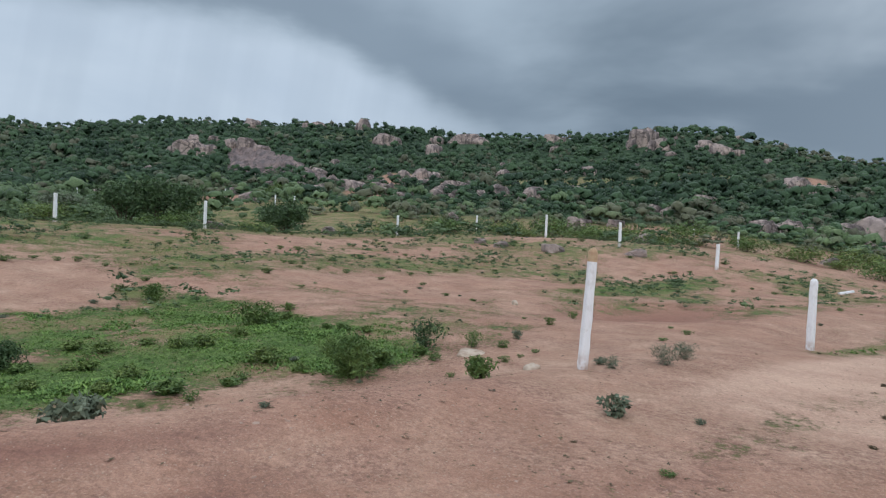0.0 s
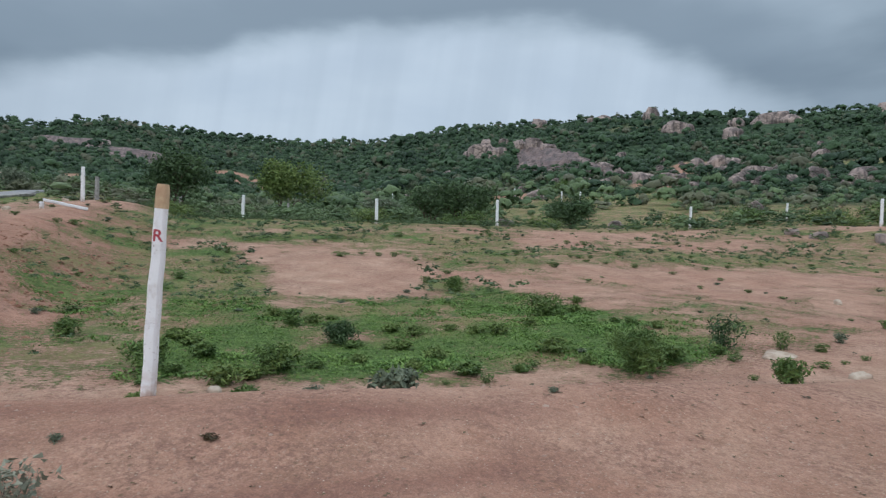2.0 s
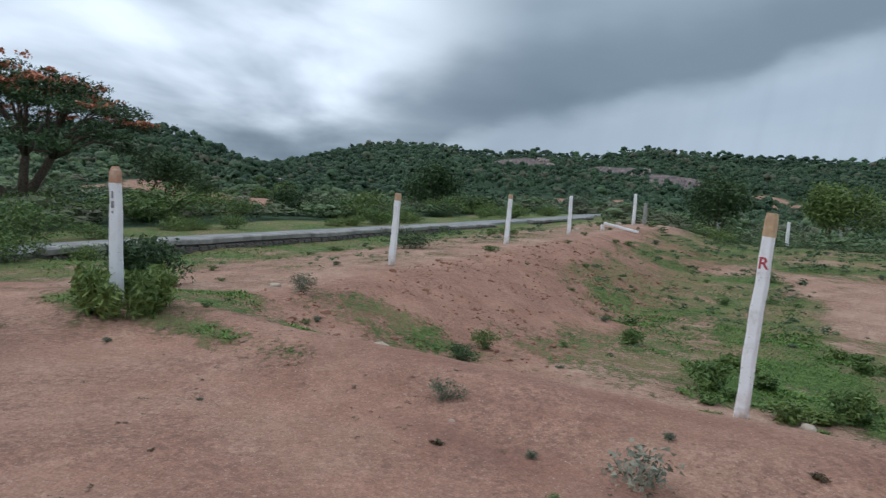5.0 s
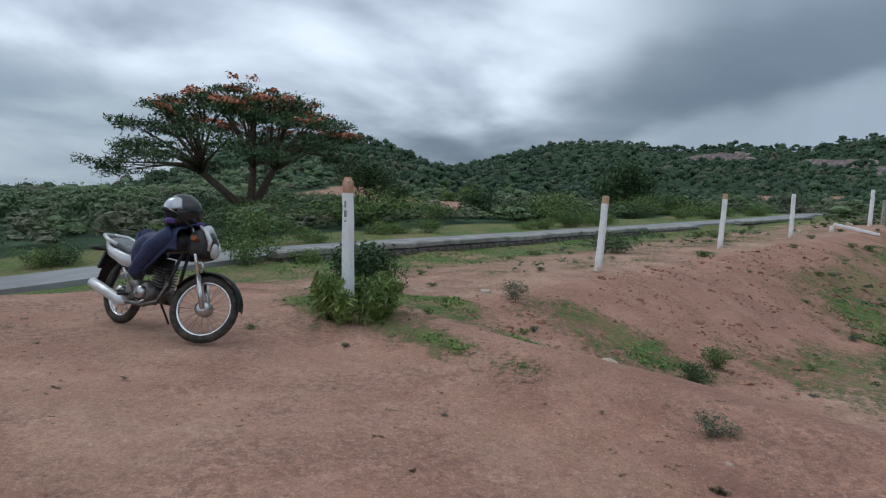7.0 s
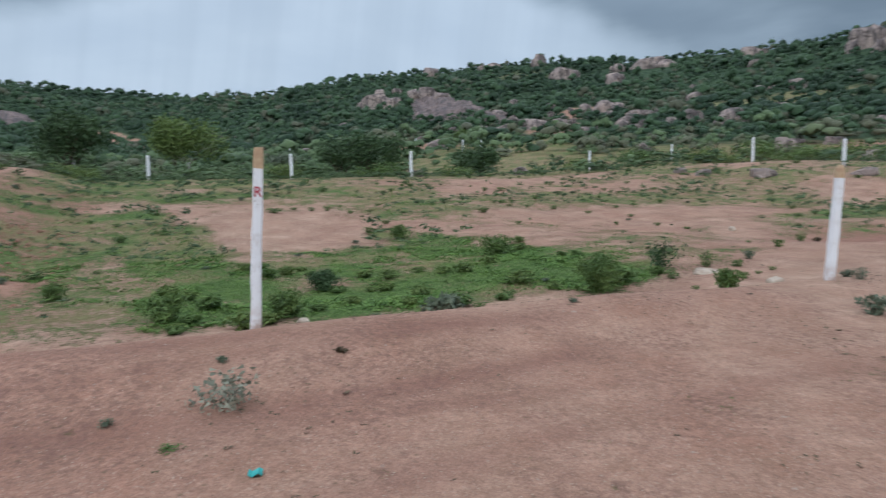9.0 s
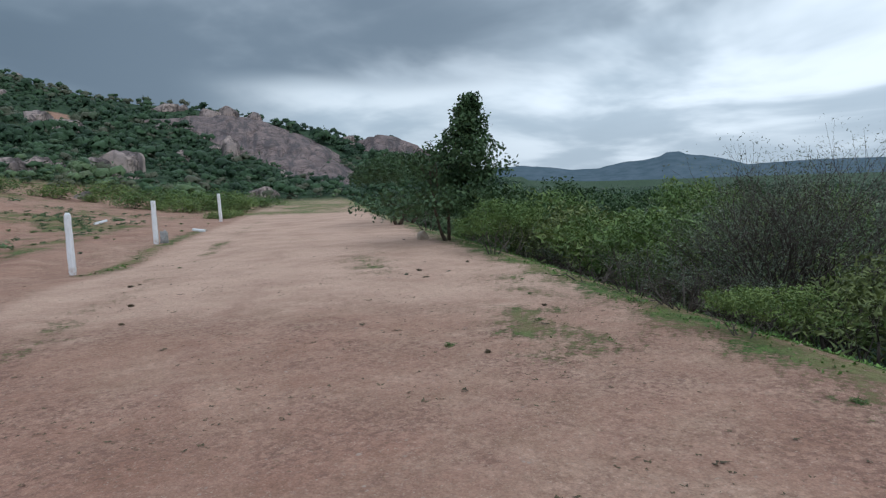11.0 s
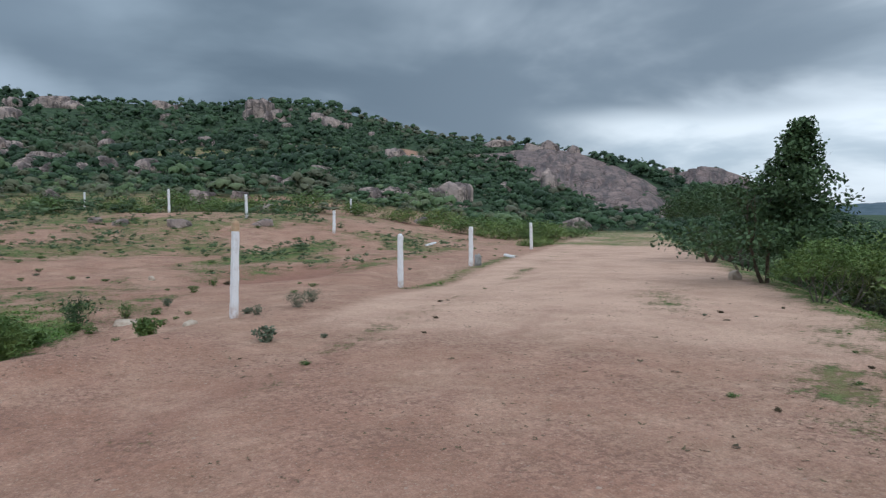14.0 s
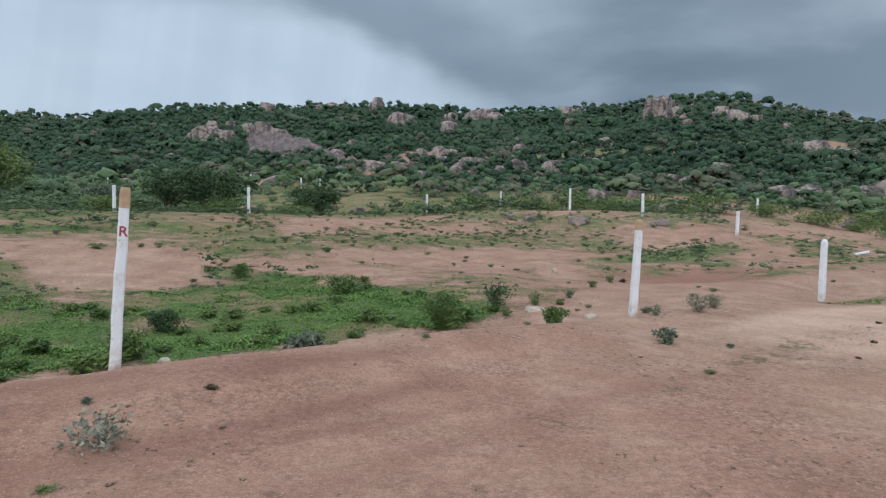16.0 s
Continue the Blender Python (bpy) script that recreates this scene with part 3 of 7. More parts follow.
def leaf_quads(rng, centres, size, outward, squash=1.0, flat=0.55):
    """Loose leaf-clump quads (as triangles) about centres, facing roughly outward."""
    n = len(centres)
    nrm = outward + rng.normal(0, flat, (n, 3))
    nrm /= np.linalg.norm(nrm, axis=1, keepdims=True) + 1e-9
    a = np.cross(nrm, rng.normal(0, 1, (n, 3)))
    a /= np.linalg.norm(a, axis=1, keepdims=True) + 1e-9
    b = np.cross(nrm, a)
    s = (size * rng.uniform(0.6, 1.3, n))[:, None]
    a, b = a * s, b * s * squash
    v = np.stack([centres - a, centres - b * 0.9, centres + a, centres + b * 0.9], 1).reshape(-1, 3)
    q = np.arange(n)[:, None] * 4
    return v, np.concatenate([q + [0, 1, 2], q + [0, 2, 3]])


def scrub_bush(seed, lobes, quads, leaf=0.085, core=1.0):
    """A low hill bush of unit height and width: rounded lobes with loose leaf clumps on them."""
    rng = np.random.default_rng(seed)
    V, T, n = [], [], 0
    heads = []
    for i in range(lobes):
        t = 2 * math.pi * (i + rng.uniform(0, 0.7)) / lobes
        d = 0.05 if i == 0 else rng.uniform(0.16, 0.34)
        c = np.array((math.cos(t) * d, math.sin(t) * d, rng.uniform(0.26, 0.60) if i else 0.66))
        rad = rng.uniform(0.17, 0.29)
        heads.append((c, rad))
        v = ICO_V * rng.uniform(0.65, 1.2, (12, 1)) * rad * core * np.array((1, 1, 0.85)) + c
        V.append(v)
        T.append(ICO_F[ICO_V[ICO_F].mean(1)[:, 2] > -0.45] + n)
        n += 12
    pick = rng.integers(0, lobes, quads)
    out = rng.normal(0, 1, (quads, 3))
    out[:, 2] = np.abs(out[:, 2]) * 0.9 - 0.2
    out /= np.linalg.norm(out, axis=1, keepdims=True)
    cen = np.array([heads[i][0] for i in pick]) + out * np.array([heads[i][1] for i in pick])[:, None] * rng.uniform(0.8, 1.35, (quads, 1))
    v, _ = leaf_quads(rng, cen, leaf, out, 0.8, 0.55)
    v = v.reshape(-1, 4, 3)[:, :3].reshape(-1, 3)
    V.append(v)
    T.append(np.arange(quads)[:, None] * 3 + np.array([0, 1, 2]) + n)
    return np.concatenate(V) * np.array((rng.uniform(0.8, 1.2), rng.uniform(0.8, 1.2), 1.0)), np.concatenate(T)


def scatter(name, variants, xs, ys, zs, widths, heights, turns, tones, material, rng, smooth=False):
    """Many copies of small meshes joined into one."""
    V, T, A, n = [], [], [], 0
    which = rng.integers(0, len(variants), len(xs))
    for k, (v, t) in enumerate(variants):
        idx = np.where(which == k)[0]
        if len(idx) == 0:
            continue
        c, s = np.cos(turns[idx])[:, None], np.sin(turns[idx])[:, None]
        w, h = widths[idx][:, None], heights[idx][:, None]
        px = (v[None, :, 0] * c - v[None, :, 1] * s) * w + xs[idx][:, None]
        py = (v[None, :, 0] * s + v[None, :, 1] * c) * w + ys[idx][:, None]
        pz = v[None, :, 2] * h + zs[idx][:, None]
        V.append(np.stack([px, py, pz], 2).reshape(-1, 3))
        T.append((t[None] + (np.arange(len(idx)) * len(v))[:, None, None] + n).reshape(-1, 3))
        A.append(np.repeat(tones[idx], len(v)))
        n += len(idx) * len(v)
    return mesh_of(name, np.concatenate(V), np.concatenate(T), material, smooth, attrs={"tone": np.concatenate(A)})


# ---------------------------------------------------------------- ground
def grass_cover(x, y):
    """How much herb cover the ground carries, 0 to 1."""
    u, v = uv_of(x, y)
    r = np.hypot(x - CX, y - CY)
    blob = lambda cu, cv, ru, rv: np.exp(-(np.hypot((u - cu) / ru, (v - cv) / rv)) ** 4)
    wob = 1.1 * fbm(x * 0.55, y * 0.55, 35, 3)
    vw, uw = v + wob, u + 0.8 * fbm(x * 0.6, y * 0.6, 36, 3)
    g = 0.12 * ss(0.2, 1.5, v) + 0.0 * u
    # plots: thin broken cover, thicker towards the far rows
    inner = ss(1.5, 3.5, v) * ss(-1, 2, u)
    thin = 0.34 + 0.08 * ss(10, 18, v) + 1.25 * fbm(x * 0.26, y * 0.26, 37, 3) + 0.45 * fbm(x * 0.9, y * 0.9, 38, 2)
    g = np.maximum(g, inner * np.clip(thin, 0.1, 0.62))
    g = np.maximum(g, inner * np.clip(0.60 + 0.9 * fbm(x * 0.5, y * 0.5, 40, 3), 0, 0.8) * (1 - ss(12, 16, uw)) * ss(18, 21, vw))
    # the red cut of the bank and the open clearing stay bare
    g = g * (1 - 0.62 * ss(-0.5, 0.3, u) * (1 - ss(1.8, 2.8, u)) * ss(3.2, 4.4, vw) * (1 - ss(7.5, 11, vw)))
    g = g * (1 - 0.68 * ss(5.0, 6.0, uw) * (1 - ss(10.2, 11.2, uw)) * ss(10.0, 11.0, vw) * (1 - ss(15.5, 18, vw)))
    # the herb patch in the basin
    lo = np.interp(u, [4.6, 5.5, 10, 11, 13], [4.4, 3.3, 3.2, 2.5, 3.1])
    hi = np.interp(u, [4.6, 5.5, 6.8, 9.4, 9.8, 10.7, 11.7, 12.2, 12.9, 13.3], [5.4, 8.0, 9.2, 9.8, 10.8, 13.4, 12.7, 9.0, 5.0, 3.4])
    lush = ss(-0.5, 0.8, v + 0.5 * wob - lo) * ss(-1.2, 1.6, hi - vw) * ss(4.0, 5.6, uw) * (1 - ss(12.2, 13.8, uw))
    g = np.maximum(g, lush * (0.88 - 0.22 * ss(6.0, 8.5, vw) + 1.2 * fbm(x * 1.1, y * 1.1, 48, 3)))
    g = np.maximum(g, 0.68 * ss(4.2, 5.0, uw) * (1 - ss(6.2, 7.4, uw)) * ss(6, 8, vw) * (1 - ss(14, 17, vw)))
    # foot of the bank and the hollow
    g = np.maximum(g, (0.62 + 0.8 * fbm(x * 1.3, y * 1.3, 49, 2)) * np.exp(-(np.hypot((u - 1.6) / 1.5, (v - 3.0) / 0.9)) ** 2))
    g = np.maximum(g, 0.55 * blob(4.2, 5.5, 1.6, 2.6))
    g = np.maximum(g, (0.58 + 1.2 * fbm(x * 0.6, y * 0.6, 42, 3)) * ss(0.2, 1.6, uw) * (1 - ss(5.0, 6.5, uw)) * ss(7.5, 11, vw))
    g = np.maximum(g, 0.75 * blob(28, 9.2, 6.5, 1.5))
    g = np.maximum(g, 0.60 * blob(24, 16, 12, 3.0))
    g = np.maximum(g, 0.66 * blob(20, 29, 30, 3.5))
    g = np.where(v > 28, np.maximum(g, 0.60), g)
    # the bank's crown, the corner and the verges
    g = np.maximum(g, 0.66 * blob(-4.4, 12, 1.5, 22))
    g = np.maximum(g, (0.40 + 0.5 * fbm(x * 0.8, y * 0.8, 44, 2)) * blob(-2.2, 14, 2.4, 16))
    g = np.maximum(g, (0.72 + 0.9 * fbm(x * 1.2, y * 1.2, 54, 3)) * np.exp(-(np.hypot((u + 0.5) / 2.0, (v - 0.8) / 1.2)) ** 2))
    g = np.maximum(g, 0.85 * blob(-0.4, 0.1, 0.8, 0.6))
    g = np.maximum(g, (0.82 + 0.9 * fbm(x * 1.6, y * 1.6, 55, 2)) * blob(-0.1, 1.2, 1.0, 1.0))
    g = np.maximum(g, (0.55 + 0.9 * fbm(x * 1.6, y * 1.6, 56, 2)) * blob(1.1, 0.2, 1.3, 0.5))
    g = np.maximum(g, (0.70 + 0.8 * fbm(x * 1.5, y * 1.5, 53, 2)) * np.exp(-((v + 0.10 - 0.06 * np.sin(u * 1.7)) / 0.32) ** 2) * ss(0.2, 0.9, u) * (1 - ss(2.4, 3.2, u)))
    g = np.maximum(g, 0.80 * np.exp(-(np.hypot((u - 1.75) / 0.6, (v - 1.05) / 0.4)) ** 2))
    g = np.maximum(g, 0.58 * np.exp(-((v - 1.3 - 0.1 * np.sin(u * 2.1)) / 0.28) ** 2) * ss(2.0, 2.8, u) * (1 - ss(5.0, 6.0, u)))
    g = np.maximum(g, 0.72 * np.exp(-((v + 7.9) / 0.6) ** 2) * ss(4, 8, u))
    g = np.maximum(g, (0.32 + 0.9 * fbm(x * 0.8, y * 0.8, 50, 3)) * np.exp(-((v + 1.6) / 0.35) ** 2) * ss(6, 9, u) * (1 - ss(36, 44, u)))
    g = np.maximum(g, 0.50 * np.exp(-(np.hypot((u - 17.0) / 2.6, (v + 5.3) / 0.7)) ** 2))
    g = np.maximum(g, 0.50 * np.exp(-(np.hypot((u - 13.4) / 1.6, (v + 7.0) / 0.6)) ** 2))
    g = np.maximum(g, 0.58 * np.exp(-((v - 0.2) / 0.45) ** 2) * ss(17, 19, u) * (1 - ss(31, 34, u)))
    g = np.maximum(g, 0.52 * np.exp(-((v + 6.4) / 0.6) ** 2) * ss(8.5, 10, u) * (1 - ss(11, 13, u)))
    g = g * (1 - 0.85 * np.exp(-(np.hypot((u - PIT[0]) / (PIT[2] * 1.25), (v - PIT[1]) / (PIT[3] * 1.2))) ** 4))
    az = np.degrees(np.arctan2(-(x - CX), y - CY))
    g = np.maximum(g, (0.52 + 0.9 * fbm(x * 0.3, y * 0.3, 57, 3)) * ss(34, 44, r) * ss(-33, -38, az) * (1 - ss(-52, -55, az)))
    g = np.where((u > 3) & (v < -8.3), 0.8, g)
    g = np.where(u < -5, np.maximum(g, 0.75), g)
    far = ss(48, 75, r)
    return np.clip((g * (1 - far) + 0.66 * far + 0.10 * fbm(x * 0.25, y * 0.25, 31, 3)) * (1 - 0.75 * scar_cover(x, y)), 0, 1)


# open scars of red or ochre earth on the slopes: place, half width, how bare
SCARS = ((77.0, 150.0, 4.5, 0.8), (56.0, 122.0, 3.5, 0.7), (-34.5, 92.0, 6.5, 1.0), (-14.8, 140.0, 9.0, 0.9), (16.6, 61.6, 5.0, 0.9), (-17.0, 105.0, 6.0, 0.7),
         (-165.0, 153.0, 17.0, 1.0), (-136.0, 76.0, 11.0, 1.0), (-78.0, -8.0, 14.0, 0.9), (-62.0, -2.0, 10.0, 1.0), (-46.0, 0.2, 6.0, 0.9), (-38.0, -4.6, 5.0, 0.7))


def scar_cover(x, y):
    out = 0.0 * x
    for sx_, sy_, w, k in SCARS:
        far = math.hypot(sx_ - CX, sy_ - CY)
        ex, ey = (sx_ - CX) / far, (sy_ - CY) / far
        along, side = (x - sx_) * ex + (y - sy_) * ey, (x - sx_) * ey - (y - sy_) * ex
        d = np.hypot(along / 1.9, side) / w + 0.9 * fbm(x * 0.09, y * 0.09, 61, 3)
        out = np.maximum(out, k * (1 - ss(0.55, 1.0, d)))
    return out


def wood_cover(x, y):
    """Dark undergrowth on the wooded slopes, broken by open patches."""
    r = np.hypot(x - CX, y - CY)
    u, v = uv_of(x, y)
    az = np.degrees(np.arctan2(-(x - CX), y - CY))
    w = ss(55, 85, r - 22 * ss(6, 9, az) * ss(27, 24, az)) * np.clip(0.95 + 2.2 * fbm(x * 0.022, y * 0.022, 41, 4) + 0.5 * fbm(x * 0.2, y * 0.2, 43, 3), 0, 1)
    w = np.maximum(w, (u > 3) * (v < -9) * 0.8)
    w = np.maximum(w, (u < -10.8) * ss(-10.8, -13, u) * 0.85)
    return np.maximum(w, ss(380, 600, r)) * (1 - scar_cover(x, y))


PIT = (21.4, 5.3, 2.9, 1.0)


def rut_and_pit_cover(x, y):
    """Smooth dark wheel marks pressed into the red earth, and the darker borrow pit."""
    u, v = uv_of(x, y)
    bend = 0.045 * np.clip(5.5 - u, 0, 9) ** 2 * 0.6
    out = 0.0 * x
    for at, wide, k, a, b in ((0.22, 0.15, 1.0, 2.6, 9.5), (-0.10, 0.10, 0.8, 3.0, 8.5), (-0.62, 0.15, 1.0, 3.4, 9.5), (-0.95, 0.09, 0.7, 4.0, 9.0), (-1.7, 0.14, 0.40, 3.0, 12.0), (-3.3, 0.16, 0.25, 5.0, 18.0)):
        line = v - at - bend * 0.5 + 0.15 * np.sin(u * 0.8 + at * 5)
        out = np.maximum(out, k * np.exp(-(line / wide) ** 2) * ss(a, a + 1.2, u) * (1 - ss(b - 2.5, b, u)))
    # darker earth colour towards the middle of the pit
    pit = np.exp(-(np.hypot((u - PIT[0]) / PIT[2], (v - PIT[1]) / PIT[3])) ** 2)
    return np.maximum(out * np.clip(0.75 + 1.6 * fbm(x * 1.4, y * 1.4, 47, 3), 0, 1), np.clip(1.25 * pit, 0, 1))


def red_cover(x, y):
    """Where fresh red subsoil lies open."""
    u, v = uv_of(x, y)
    cut = ss(-0.6, 0.4, u) * (1 - ss(2.6, 4.2, u)) * ss(0.5, 2.5, v) * (1 - ss(20, 26, v))
    pit = np.exp(-((u - 22.0) / 2.6) ** 2 - ((v - 5.2) / 1.8) ** 2)
    pad = 0.80 * (v < 1) * (1 - ss(6, 16, u)) * (1 - ss(-4, -6.5, v))
    scar = scar_cover(x, y)
    return np.clip(0.7 * scar + 0.95 * cut + 0.95 * pit + 0.3 * rut_and_pit_cover(x, y) + pad * 0.6 + 0.25 * ss(10, 14, u) * ss(1, 3, v) - 0.45 * ss(8, 15, u) * ss(0.2, -0.6, v), -0.5, 1)


def build_ground():
    # rings widen away from the middle; the sheet reaches the horizon
    rings = [0.0]
    r = 0.6
    while r < 3900:
        rings.append(r)
        r *= 1.029
    rings = np.array(rings[1:])
    spokes = 560
    a = np.arange(spokes) * 2 * math.pi / spokes
    X = CX + rings[:, None] * np.sin(a)[None]
    Y = CY + rings[:, None] * np.cos(a)[None]
    x, y = np.append(X.ravel(), CX), np.append(Y.ravel(), CY)
    z = terrain(x, y)
    n = len(rings)
    i, j = np.meshgrid(np.arange(n - 1), np.arange(spokes), indexing="ij")
    j2 = (j + 1) % spokes
    q = np.stack([i * spokes + j, i * spokes + j2, (i + 1) * spokes + j2, (i + 1) * spokes + j], -1).reshape(-1, 4)
    tri = np.concatenate([q[:, [0, 2, 1]], q[:, [0, 3, 2]]])
    jj = np.arange(spokes)
    tri = np.concatenate([tri, np.stack([np.full(spokes, n * spokes), jj, (jj + 1) % spokes], -1)])
    me = mesh_of("ground", np.stack([x, y, z], 1), tri, SOIL, True, {"grass": grass_cover(x, y), "red": red_cover(x, y), "wood": wood_cover(x, y), "rut_and_pit": rut_and_pit_cover(x, y)})
    return tagged(new("ground", me), "red-brown stony earth with patchy low green herbs", "ground", kind="structure")


build_ground()


# far hills at the rim of the valley, tinted blue: bearing, height in degrees
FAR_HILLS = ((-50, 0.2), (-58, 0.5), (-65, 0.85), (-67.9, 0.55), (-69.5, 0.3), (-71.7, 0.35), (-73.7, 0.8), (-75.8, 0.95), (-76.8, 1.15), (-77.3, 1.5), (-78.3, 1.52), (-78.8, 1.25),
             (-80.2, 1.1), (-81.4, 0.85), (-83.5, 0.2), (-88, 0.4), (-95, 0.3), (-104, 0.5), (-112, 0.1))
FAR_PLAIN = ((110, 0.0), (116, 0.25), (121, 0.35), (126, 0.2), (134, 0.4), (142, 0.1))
# aerial haze is put into this blue-grey base colour
FAR_HAZE_TINT = make_plain("distant_hillside_haze_tint", (0.120, 0.160, 0.195), 1.0, (0.085, 0.125, 0.150), 0.02, 0.0, 0, 0.5)


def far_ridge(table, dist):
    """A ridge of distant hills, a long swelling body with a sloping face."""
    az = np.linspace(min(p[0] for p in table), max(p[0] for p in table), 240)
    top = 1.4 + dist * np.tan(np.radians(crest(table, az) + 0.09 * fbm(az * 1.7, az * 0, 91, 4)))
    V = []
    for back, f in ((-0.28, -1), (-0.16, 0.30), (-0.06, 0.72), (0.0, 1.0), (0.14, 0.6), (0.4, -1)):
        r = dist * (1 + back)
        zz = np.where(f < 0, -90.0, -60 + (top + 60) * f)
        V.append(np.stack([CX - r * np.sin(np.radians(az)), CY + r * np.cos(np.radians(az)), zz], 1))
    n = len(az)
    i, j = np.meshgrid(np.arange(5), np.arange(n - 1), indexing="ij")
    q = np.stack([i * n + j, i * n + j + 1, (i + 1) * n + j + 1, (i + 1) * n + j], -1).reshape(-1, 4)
    tagged(new("backdrop", mesh_of("backdrop", np.concatenate(V), q, FAR_HAZE_TINT, True)), "distant hills beyond the valley, haze painted in as blue", "hills", kind="structure")


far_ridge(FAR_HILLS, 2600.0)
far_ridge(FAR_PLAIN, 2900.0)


# ---------------------------------------------------------------- scrub on the hills
def bare_plot(x, y):
    """True where the plots, the track, the road and its verge keep the scrub away."""
    u, v = uv_of(x, y)
    az = np.degrees(np.arctan2(-(x - CX), y - CY))
    r = np.hypot(x - CX, y - CY)
    out = (u > -12.2) & (u < 42) & (v > -9.5) & (v < 32 - 6 * ss(22, 30, u))
    return out | ((az < -20) & (az > -52) & (r < 60 + 16 * ss(-34, -40, az))) | (r < 14) | ((u < -4) & (u > -12.2) & (v < 46)) | ((az < -52) & (r < 24))


ROCKS = []


def build_scrub():
    rng = np.random.default_rng(5)
    px, py = [], []
    r = 15.0
    while r < 560:
        gap = 1.6 + r * 0.0075
        n = int(math.radians(232) * r / gap)
        az = np.radians(-104 + 232 * (np.arange(n) + rng.uniform(-0.5, 0.5, n)) / n)
        rr = r + rng.uniform(-1.0, 1.0, n) * gap
        px.append(CX - rr * np.sin(az))
        py.append(CY + rr * np.cos(az))
        r += gap * 0.9
    x, y = np.concatenate(px), np.concatenate(py)
    rr = np.hypot(x - CX, y - CY)
    azd = np.degrees(np.arctan2(-(x - CX), y - CY))
    keep = ~bare_plot(x, y)
    thin = fbm(x * 0.022, y * 0.022, 41, 4)
    keep &= thin + rng.uniform(-0.12, 0.12, len(x)) > -0.24
    limit = np.where(azd > 100, 260, np.where(azd > 37, 475, np.interp(azd, [-66, -60, -45, -15, 10, 35, 48], [420, 180, 185, 240, 260, 330, 380]) + 3))
    keep &= rr < limit
    keep &= (scar_cover(x, y) < 0.35) & (slab_cover(x, y) < 0.02)
    # open grassy ground between the bushes at the foot of the slopes
    keep &= ~((azd > -56) & (azd < 8) & (rr < 64) & (rng.random(len(x)) < 0.45))
    keep &= ~((azd >= 8) & (azd < 25) & (rr < 90) & (rng.random(len(x)) < 0.80))
    for bx, by, bw in ROCKS:
        d = math.hypot(bx - CX, by - CY)
        ex, ey = (CX - bx) / d, (CY - by) / d
        fx, fy = x - (bx + ex * bw * 0.9), y - (by + ey * bw * 0.9)
        along, side = fx * ex + fy * ey, fx * ey - fy * ex
        keep &= np.hypot(along / (bw * 1.7 + 0.8), side / (bw * 1.05 + 0.5)) > 1
    x, y, rr, azd = x[keep], y[keep], rr[keep], azd[keep]
    z = terrain(x, y)
    n = len(x)
    w = (1.7 + rr * 0.0058) * np.clip(np.exp(rng.normal(0, 0.34, n)), 0.45, 2.0)
    h = w * rng.uniform(0.66, 1.05, n)
    stand = fbm(x * 0.06, y * 0.06, 63, 3)
    w, h = w * (1 + 0.9 * stand), h * (1 + 0.9 * stand)
    edge = np.where(azd > 37, 440, limit[keep] - 3)
    crest = ss(0.80, 0.97, rr / edge) * (rr > 150)
    h = h * (1 - 0.10 * crest)
    # low bushes where the plots end, taller up the slope
    foot = (azd > -56) & (azd < 52) & (rr < 80)
    cap = np.where(foot, 1.0 + 0.045 * np.clip(rr - 42, 0, 40), 9.0)
    h = np.minimum(h, cap * rng.uniform(0.6, 1.5, n))
    w = np.where(foot, np.minimum(w, h / 0.5), w)
    low = (azd > 52) & (rr < 110)
    h = np.where(low, np.minimum(h, (1.1 + 0.012 * rr) * rng.uniform(0.6, 1.15, n)), h)
    dip = (azd > 72) & (azd < 104) & (rr < 105)
    h = np.where(dip, np.minimum(h, 0.8 + 0.008 * rr), h)
    w = np.where(dip, np.minimum(w, h / 0.55), w)
    h = np.where(azd < -55, np.minimum(h, 2.2), h)
    turns = rng.uniform(0, 6.28, n)
    tones = np.clip(0.46 + 1.2 * fbm(x * 0.03, y * 0.03, 51, 3) + 0.9 * fbm(x * 0.11, y * 0.11, 65, 2) + rng.normal(0, 0.24, n) + 0.25 * (1 - ss(60, 110, rr)), 0, 0.97 + 0.03 * rng.random(n))
    fresh = rr < 70 + 45 * ss(0, 25, azd) + rng.normal(0, 10, n)
    bands = (("scrub", rr < 62, [scrub_bush(100 + i, 5, 130, 0.062, 0.60) for i in range(8)]),
             ("slope_scrub", (rr >= 62) & (rr < 165), [scrub_bush(150 + i, 3, 34, 0.068, 0.95) for i in range(12)]),
             ("hill_scrub", rr >= 165, [scrub_bush(200 + i, 2, 15, 0.085, 1.15) for i in range(12)]))
    for name, band, kinds in bands:
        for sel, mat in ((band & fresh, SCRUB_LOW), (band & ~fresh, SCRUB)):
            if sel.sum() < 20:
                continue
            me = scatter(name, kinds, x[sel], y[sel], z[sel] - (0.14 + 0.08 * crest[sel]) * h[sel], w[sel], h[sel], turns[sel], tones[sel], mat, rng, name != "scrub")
            tagged(new(name, me), "low fresh green scrub at the foot of the slopes" if mat is SCRUB_LOW else "dense dark green thorn scrub covering the slopes", "scrub", kind="stuff")

